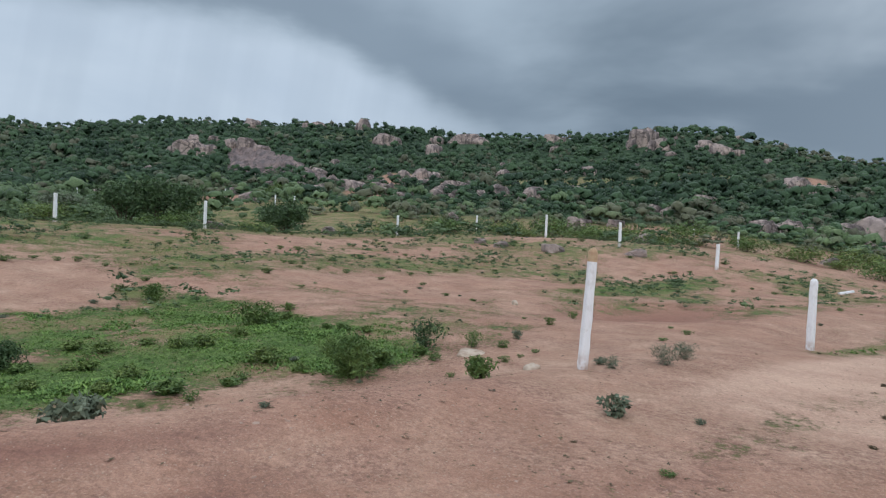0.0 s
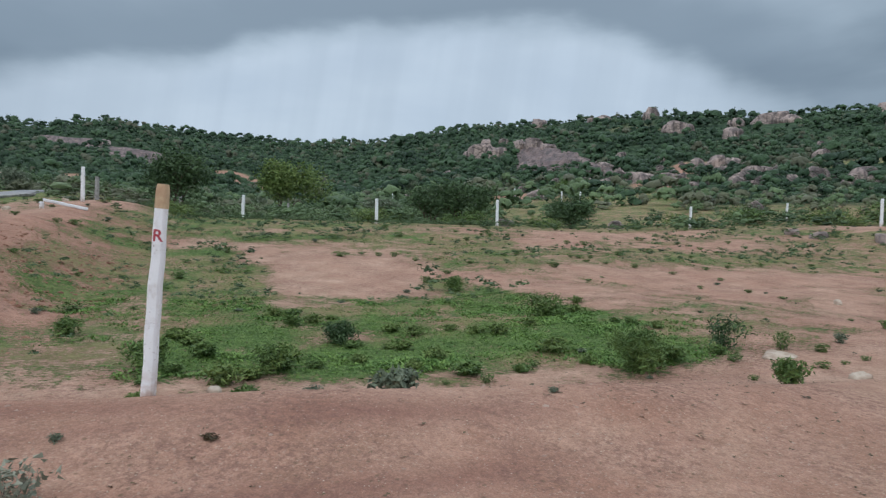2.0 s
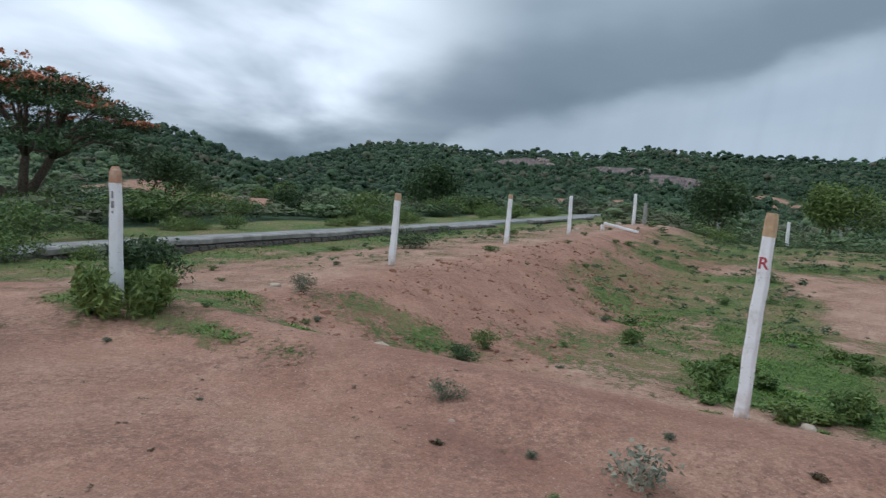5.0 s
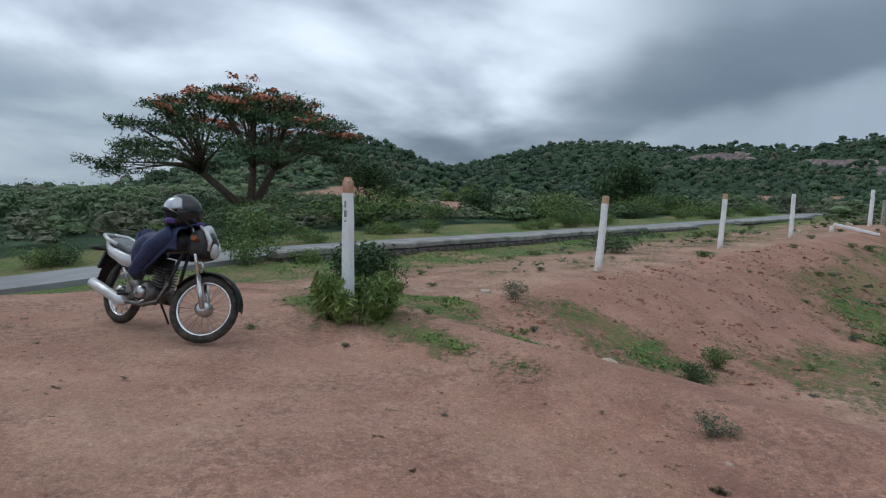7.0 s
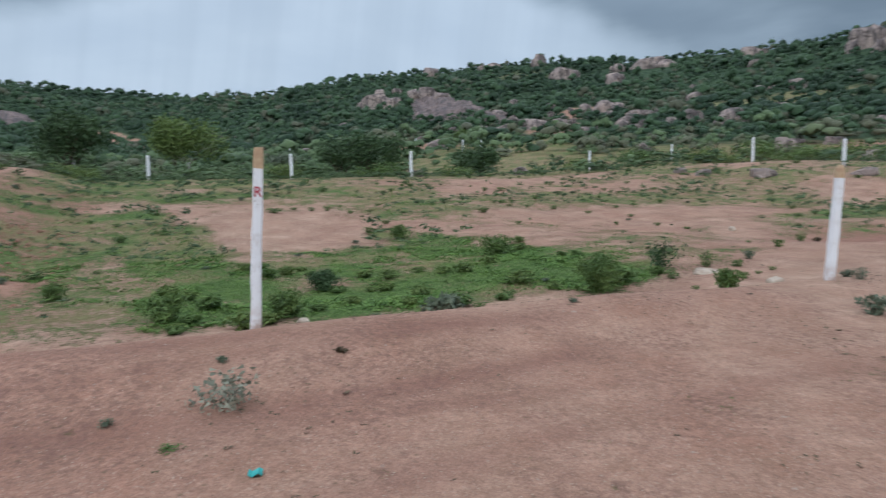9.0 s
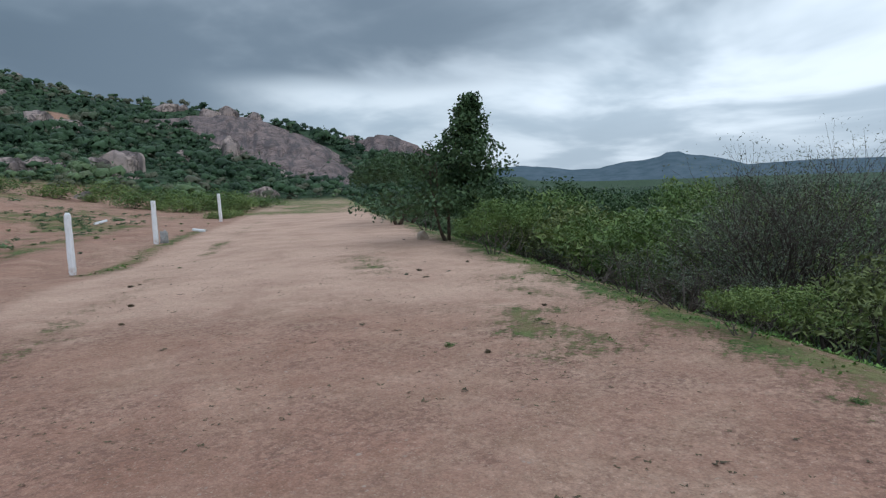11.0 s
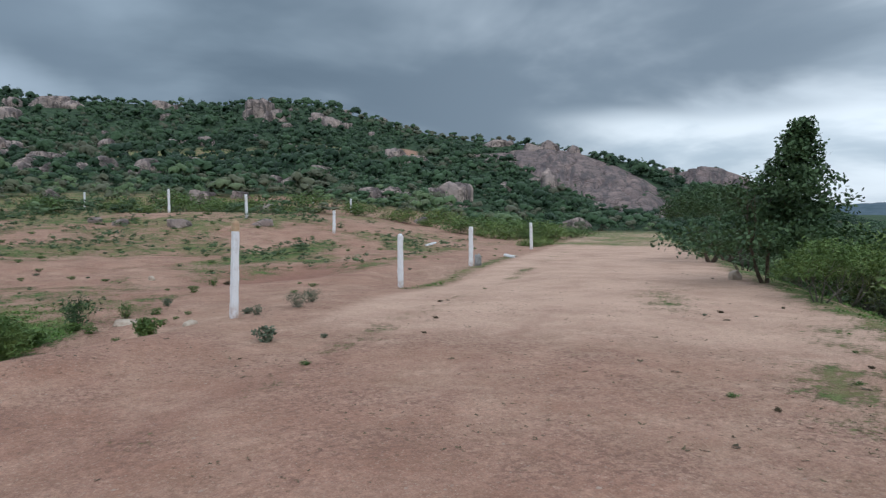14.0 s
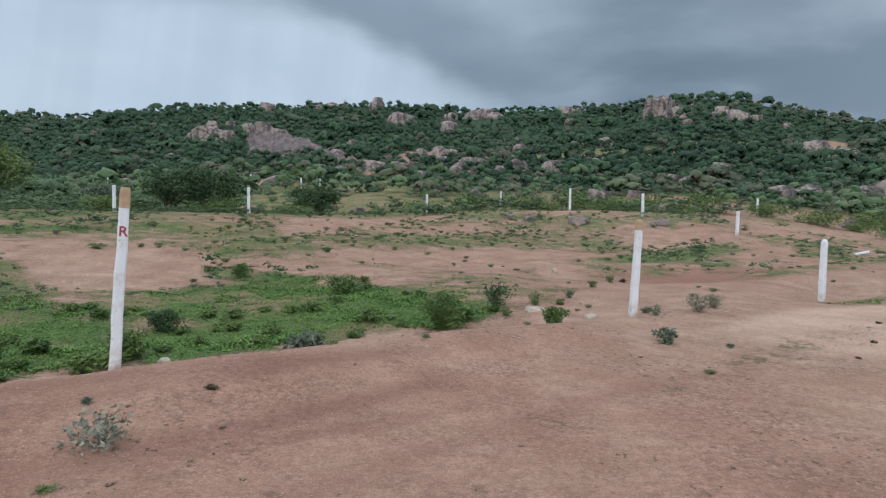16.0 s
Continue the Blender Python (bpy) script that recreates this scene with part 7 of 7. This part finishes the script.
def build_motorcycle(x, y, heading, lean, steer):
    bike = thing("motorcycle", x, y, 0, 0, "silver and black commuter motorcycle parked on its side stand", "motorcycle")
    bike.matrix_basis = pose(x, y, ground_z(x, y) - 0.005, 0, 0, heading) @ pose(0, 0, 0, lean, 0, 0)
    wheel(bike, pose(0, 0, 0.300), 0.300, 0.042, 0.075)
    # steering assembly turns about the raked head
    head, axle = Vector((0.93, 0, 0.90)), Vector((1.25, 0, 0.300))
    rake = (head - axle).normalized()
    turn = Matrix.Translation(head) @ Matrix.Rotation(radians(steer), 4, rake) @ Matrix.Translation(-head)
    front = new("front_fork")
    front.parent = bike
    front.matrix_basis = turn
    fw = wheel(bike, turn @ pose(1.25, 0, 0.300), 0.300, 0.036, 0.07)
    for s in (-1, 1):
        rods(front, "fork_leg", [([(1.265, 0.085 * s, 0.29), (1.14, 0.085 * s, 0.56)], [0.022, 0.024])], STEEL, "bright alloy fork slider", 12)
        rods(front, "fork_tube", [([(1.14, 0.085 * s, 0.56), (0.945, 0.085 * s, 0.97)], 0.016)], CHROME, "chrome fork tube", 10)
        rods(front, "handle_grip", [([(0.82, 0.26 * s, 1.035), (0.77, 0.36 * s, 1.02)], 0.017)], BLACK, "black rubber grip", 10)
        rods(front, "brake_lever", [([(0.86, 0.25 * s, 1.03), (0.84, 0.37 * s, 1.02)], 0.006)], STEEL, "", 6)
        bm = bmesh.new()
        loft(bm, [[(1.04 + 0.03 * math.cos(a), (0.13 + k) * s, 0.86 + 0.025 * math.sin(a)) for a in (1.05 * j for j in range(6))] for k in (0.0, 0.07)])
        part("indicator", bm, AMBER, front, "amber turn indicator")
    rods(front, "handlebar", [([(0.77, -0.36, 1.02), (0.83, -0.24, 1.04), (0.92, -0.10, 0.985), (0.92, 0.10, 0.985), (0.83, 0.24, 1.04), (0.77, 0.36, 1.02)], 0.011)], BLACK, "black handlebar", 8)
    bm = bmesh.new()
    fender = []
    for k in range(13):
        a = radians(5 + 150 * k / 12)
        row = []
        for j in range(7):
            b = (j - 3) / 3
            q = 0.335 - 0.028 * abs(b) ** 2
            row.append((1.25 + q * math.cos(a), 0.062 * b, 0.300 + q * math.sin(a)))
        fender.append(row)
    vs = [[bm.verts.new(p) for p in r] for r in fender]
    for r0, r1 in zip(vs, vs[1:]):
        for j in range(6):
            bm.faces.new((r0[j], r0[j + 1], r1[j + 1], r1[j]))
    bmesh.ops.solidify(bm, geom=bm.faces[:], thickness=0.005)
    part("front_fender", bm, BLACK, front, "black plastic front fender", True)
    bm = bmesh.new()
    loft(bm, [oval(0.96, 0.86, 0.11, 0.10), oval(1.04, 0.86, 0.14, 0.15), oval(1.12, 0.85, 0.115, 0.13), oval(1.17, 0.83, 0.08, 0.09)])
    part("headlamp_cowl", bm, BLACK, front, "black headlamp cowl with silver edges", True)
    bm = bmesh.new()
    loft(bm, [oval(1.150, 0.825, 0.085, 0.075), oval(1.185, 0.82, 0.07, 0.06), oval(1.195, 0.82, 0.03, 0.03)])
    part("headlamp", bm, LAMPGLASS, front, "clear headlamp lens", True)
    bm = bmesh.new()
    loft(bm, [oval(1.02, 1.0, 0.09, 0.004), oval(1.08, 0.985, 0.10, 0.06, sharp=0.9), oval(1.12, 0.96, 0.09, 0.03)])
    part("flyscreen", bm, SILVER, front, "small silver flyscreen", True)
    for s in (-1, 1):
        rods(front, "cowl_trim", [([(1.02, 0.10 * s, 1.0), (1.10, 0.125 * s, 0.955), (1.155, 0.12 * s, 0.88), (1.165, 0.10 * s, 0.79)], [0.010, 0.020, 0.024, 0.012])], SILVER, "silver cowl edge", 8)
    # body
    bm = bmesh.new()
    loft(bm, [oval(0.44, 0.79, 0.09, 0.05), oval(0.52, 0.82, 0.13, 0.09), oval(0.68, 0.86, 0.155, 0.115), oval(0.82, 0.86, 0.14, 0.10), oval(0.91, 0.84, 0.07, 0.06)])
    part("fuel_tank", bm, BLACK, bike, "black fuel tank under a jacket", True)
    bm = bmesh.new()
    loft(bm, [oval(-0.22, 0.775, 0.09, 0.025), oval(-0.15, 0.78, 0.12, 0.045), oval(0.02, 0.755, 0.13, 0.05), oval(0.2, 0.72, 0.135, 0.05), oval(0.42, 0.725, 0.11, 0.045), oval(0.5, 0.75, 0.07, 0.03)])
    part("seat", bm, SEATGREY, bike, "grey vinyl double seat", True)
    for s in (-1, 1):
        bm = bmesh.new()
        loft(bm, [[(px, py * s, pz) for px, py, pz in ring] for ring in (
            [(-0.27, 0.06, 0.79), (-0.27, 0.09, 0.78), (-0.27, 0.09, 0.73), (-0.27, 0.06, 0.72)],
            [(-0.1, 0.11, 0.745), (-0.1, 0.15, 0.73), (-0.1, 0.15, 0.65), (-0.1, 0.11, 0.64)],
            [(0.15, 0.10, 0.695), (0.15, 0.155, 0.68), (0.15, 0.15, 0.57), (0.15, 0.10, 0.56)],
            [(0.34, 0.08, 0.675), (0.34, 0.12, 0.66), (0.34, 0.12, 0.57), (0.34, 0.08, 0.56)])])
        part("side_panel", bm, SILVER, bike, "silver side panel", True)
        rods(bike, "shock_absorber", [([(-0.02, 0.13 * s, 0.33), (0.06, 0.13 * s, 0.50), (0.10, 0.13 * s, 0.66)], [0.02, 0.032, 0.024])], BLACK, "", 10)
        rods(bike, "swing_arm", [([(0.0, 0.11 * s, 0.30), (0.42, 0.10 * s, 0.36)], 0.02)], BLACK, "", 8)
        rods(bike, "grab_rail", [([(0.0, 0.135 * s, 0.76), (-0.14, 0.15 * s, 0.80), (-0.26, 0.12 * s, 0.835), (-0.30, 0.0, 0.84)], 0.019)], SILVER, "silver grab rail", 8)
        rods(bike, "foot_peg", [([(0.36, 0.12 * s, 0.32), (0.36, 0.27 * s, 0.32)], 0.014)], BLACK, "", 8)
        rods(bike, "down_tube", [([(0.9, 0.03 * s, 0.80), (0.76, 0.06 * s, 0.42), (0.66, 0.08 * s, 0.27), (0.36, 0.09 * s, 0.27)], 0.016)], BLACK, "black frame tube", 8)
    bm = bmesh.new()
    rear = []
    for k in range(12):
        a = radians(55 + 125 * k / 11)
        rear.append([(0.345 * math.cos(a) - 0.02, 0.075 * b, 0.33 + 0.345 * math.sin(a) - 0.02 * abs(b)) for b in (-1, -0.5, 0, 0.5, 1)])
    vs = [[bm.verts.new(p) for p in r] for r in rear]
    for r0, r1 in zip(vs, vs[1:]):
        for j in range(4):
            bm.faces.new((r0[j], r0[j + 1], r1[j + 1], r1[j]))
    bmesh.ops.solidify(bm, geom=bm.faces[:], thickness=0.006)
    part("rear_fender", bm, BLACK, bike, "black rear mudguard", True)
    bm = bmesh.new()
    loft(bm, [oval(-0.27, 0.735, 0.07, 0.045), oval(-0.32, 0.725, 0.06, 0.035), oval(-0.34, 0.72, 0.03, 0.02)])
    part("tail_lamp", bm, REDLENS, bike, "red tail lamp", True)
    # number plate holder behind the rear wheel
    bm = bmesh.new()
    loft(bm, [[(-0.25 + dx, yy, 0.68 + dz) for dx, dz in ((0.0, 0.0), (-0.025, 0.008), (-0.13, -0.17), (-0.105, -0.18))] for yy in (-0.085, 0.085)])
    part("mudguard_flap", bm, BLACK, bike, "black mudguard flap and plate holder")
    for s in (-1, 1):
        rods(bike, "rear_indicator", [([(-0.30, 0.06 * s, 0.69), (-0.32, 0.15 * s, 0.70), (-0.33, 0.20 * s, 0.70)], [0.008, 0.026, 0.014])], BLACK, "dark rear turn indicator", 8)
    # engine
    bm = bmesh.new()
    loft(bm, [[(0.40 + 0.115 * math.cos(a) * k, yy, 0.36 + 0.10 * math.sin(a) * k) for a in (2 * math.pi * j / 18 for j in range(18))] for yy, k in ((-0.17, 0.75), (-0.155, 0.95), (-0.10, 1.0), (0.10, 1.0), (0.15, 0.9))])
    loft(bm, [[(0.54 + 0.10 * math.cos(a) * k, yy, 0.36 + 0.10 * math.sin(a) * k) for a in (2 * math.pi * j / 18 for j in range(18))] for yy, k in ((-0.14, 0.7), (-0.125, 0.9), (-0.08, 1.0), (0.08, 1.0), (0.13, 0.85))])
    part("crankcase", bm, ALLOY, bike, "dull alloy crankcase", True)
    bm = bmesh.new()
    tube(bm, [(0.53, -0.185, 0.36), (0.53, -0.12, 0.36)], [0.055, 0.062], 20)
    part("clutch_cover", bm, STEEL, bike, "round bright clutch cover", True)
    fin = bmesh.new()
    loft(fin, [[(px, py, z) for px, py in ((-0.07, -0.085), (0.07, -0.085), (0.085, -0.07), (0.085, 0.07), (0.07, 0.085), (-0.07, 0.085), (-0.085, 0.07), (-0.085, -0.07))] for z in (-0.005, 0.005)])
    fin_me = bm_mesh("cooling_fin", fin, ALLOY)
    up = Vector((0.62, 0, 0.44))
    for k in range(7):
        f = part("cooling_fin", fin_me, None, bike)
        f.matrix_basis = Matrix.Translation(up + Vector((0.10, 0, 0.99)).normalized() * 0.027 * k) @ pose(0, 0, 0, 0, 8, 0)
    rods(bike, "cylinder", [([(0.615, 0, 0.40), (0.65, 0, 0.68)], 0.06)], BLACK, "", 16)
    rods(bike, "exhaust_pipe", [([(0.72, -0.05, 0.55), (0.80, -0.09, 0.46), (0.76, -0.13, 0.30), (0.60, -0.16, 0.25), (0.30, -0.18, 0.25), (0.20, -0.185, 0.27)], 0.019)], ALLOY, "dull steel exhaust pipe", 10)
    rods(bike, "silencer", [([(0.36, -0.185, 0.238), (0.31, -0.19, 0.248), (-0.04, -0.205, 0.332), (-0.19, -0.21, 0.368), (-0.21, -0.21, 0.372)], [0.026, 0.046, 0.050, 0.048, 0.030])], SILVER, "long silver silencer", 18)
    rods(bike, "heat_shield", [([(0.16, -0.225, 0.295), (-0.06, -0.24, 0.35)], [0.022, 0.022])], SILVER, "", 8)
    rods(bike, "kick_lever", [([(0.42, -0.17, 0.36), (0.36, -0.21, 0.48), (0.34, -0.24, 0.56)], 0.011)], STEEL, "", 6)
    rods(bike, "brake_pedal", [([(0.40, -0.13, 0.29), (0.58, -0.19, 0.27), (0.66, -0.20, 0.30)], 0.009)], STEEL, "", 6)
    rods(bike, "side_stand", [([(0.42, 0.12, 0.28), (0.36, 0.30, 0.035)], 0.011)], BLACK, "", 6)
    bm = bmesh.new()
    loft(bm, [oval(0.10, 0.66, 0.09, 0.08), oval(0.40, 0.62, 0.10, 0.11), oval(0.52, 0.66, 0.07, 0.08)])
    part("battery_box", bm, BLACK, bike, "", True)
    return bike


BIKE = build_motorcycle(-5.84, -2.84, 57.5, -7.0, 34.0)


def build_jacket():
    """A dark jacket thrown over tank and seat, its sleeve hanging on the near side."""
    ob = thing("jacket", 0, 0, 0, 0, "navy blue nylon jacket draped over the motorcycle tank", "jacket")
    ob.matrix_basis = BIKE.matrix_basis.copy()
    na, nb = 34, 40
    V, T = [], []
    for i in range(na):
        s = i / (na - 1)
        x = 0.34 + 0.62 * s
        top = 0.86 + 0.14 * s ** 0.8 + 0.02 * math.sin(9 * s)
        for j in range(nb):
            t = -1 + 2 * j / (nb - 1)
            half = 0.40
            wide = 0.135 + 0.05 * math.sin(math.pi * s)
            if abs(t) < half:
                y, z = t / half * wide, top - 0.045 * (t / half) ** 2
            else:
                k = (abs(t) - half) / (1 - half)
                fall = (0.34 if t < 0 else 0.2) * (0.55 + 0.45 * math.sin(math.pi * min(1.0, s + 0.12)))
                y, z = math.copysign(wide + 0.035 * k + 0.02 * math.sin(7 * s + 4 * k), t), top - 0.045 - fall * k
            n1 = float(fbm(np.array([s * 7.0]), np.array([t * 5.0]), 91, 3)[0])
            V.append((x + 0.03 * n1, y + 0.035 * n1 * (1 if t > 0 else -1), z + 0.035 * n1))
    for i in range(na - 1):
        for j in range(nb - 1):
            T.append((i * nb + j, (i + 1) * nb + j, (i + 1) * nb + j + 1, i * nb + j + 1))
    bm = bmesh.new()
    vs = [bm.verts.new(p) for p in V]
    for f in T:
        bm.faces.new([vs[k] for k in f])
    bmesh.ops.recalc_face_normals(bm, faces=bm.faces)
    bmesh.ops.solidify(bm, geom=bm.faces[:], thickness=-0.012)
    part("body", bm, NAVY, ob, "", True)
    for pts, r in (([(0.88, -0.16, 0.93), (0.76, -0.235, 0.80), (0.62, -0.25, 0.64), (0.54, -0.25, 0.52)], [0.075, 0.08, 0.07, 0.06]),
                   ([(0.42, -0.10, 0.87), (0.28, -0.05, 0.83), (0.14, 0.02, 0.80)], [0.08, 0.075, 0.05])):
        bm = bmesh.new()
        tube(bm, pts, r, 14)
        bmesh.ops.subdivide_edges(bm, edges=bm.edges[:], cuts=2, use_grid_fill=True)
        for p in bm.verts:
            p.co += Vector((noise.noise(p.co * 14), noise.noise(p.co * 14 + Vector((5, 0, 0))), noise.noise(p.co * 14 + Vector((0, 9, 0))))) * 0.014
        part("sleeve", bm, NAVY, ob, "", True)
    bm = bmesh.new()
    tube(bm, [(0.84, -0.22, 1.03), (0.90, -0.06, 1.045), (0.95, 0.10, 1.03)], [0.022, 0.036, 0.02], 12)
    part("scarf", bm, PURPLE, ob, "violet cloth tucked at the handlebar", True)
    return ob


build_jacket()


def build_helmet():
    ob = thing("helmet", 0, 0, 0, 0, "black full-face helmet with a silvered visor resting on the handlebar", "helmet")
    ob.matrix_basis = BIKE.matrix_basis @ pose(0.83, -0.05, 1.118, 0, 10, -118) @ Matrix.Diagonal((1.16, 1.16, 1.27, 1))

    def ball(sx, sy, sz, keep, thick, name, mat, label=""):
        bm = bmesh.new()
        bmesh.ops.create_uvsphere(bm, u_segments=48, v_segments=32, radius=0.13)
        for p in bm.verts:
            c = p.co
            chin = max(0.0, c.x / 0.13) * max(0.0, -c.z / 0.13)
            p.co = Vector((c.x * sx + 0.03 * chin, c.y * sy * (1 - 0.12 * max(0.0, -c.z / 0.13)), max(c.z, -0.112) * sz))
        bmesh.ops.delete(bm, geom=[f for f in bm.faces if not keep(f.calc_center_median())], context="FACES")
        bmesh.ops.recalc_face_normals(bm, faces=bm.faces)
        bmesh.ops.solidify(bm, geom=bm.faces[:], thickness=thick)
        part(name, bm, mat, ob, label, True)

    window = lambda c: c.x > 0.055 and -0.045 < c.z < 0.045
    ball(1.12, 0.93, 1.05, lambda c: not window(c) and not (c.z < -0.108 and math.hypot(c.x, c.y) < 0.085), 0.008, "shell", SHELL)
    ball(1.04, 0.86, 0.97, lambda c: c.x > -0.02, 0.004, "lining", LINING)
    ball(1.16, 0.965, 1.09, lambda c: c.x > 0.02 and 0.028 < c.z < 0.112, 0.003, "visor", VISOR, "raised silver-grey visor")
    ball(1.15, 0.95, 1.07, lambda c: c.x > 0.07 and -0.095 < c.z < -0.06 and abs(c.y) < 0.05, 0.004, "chin_vent", BLACK)
    return ob


build_helmet()
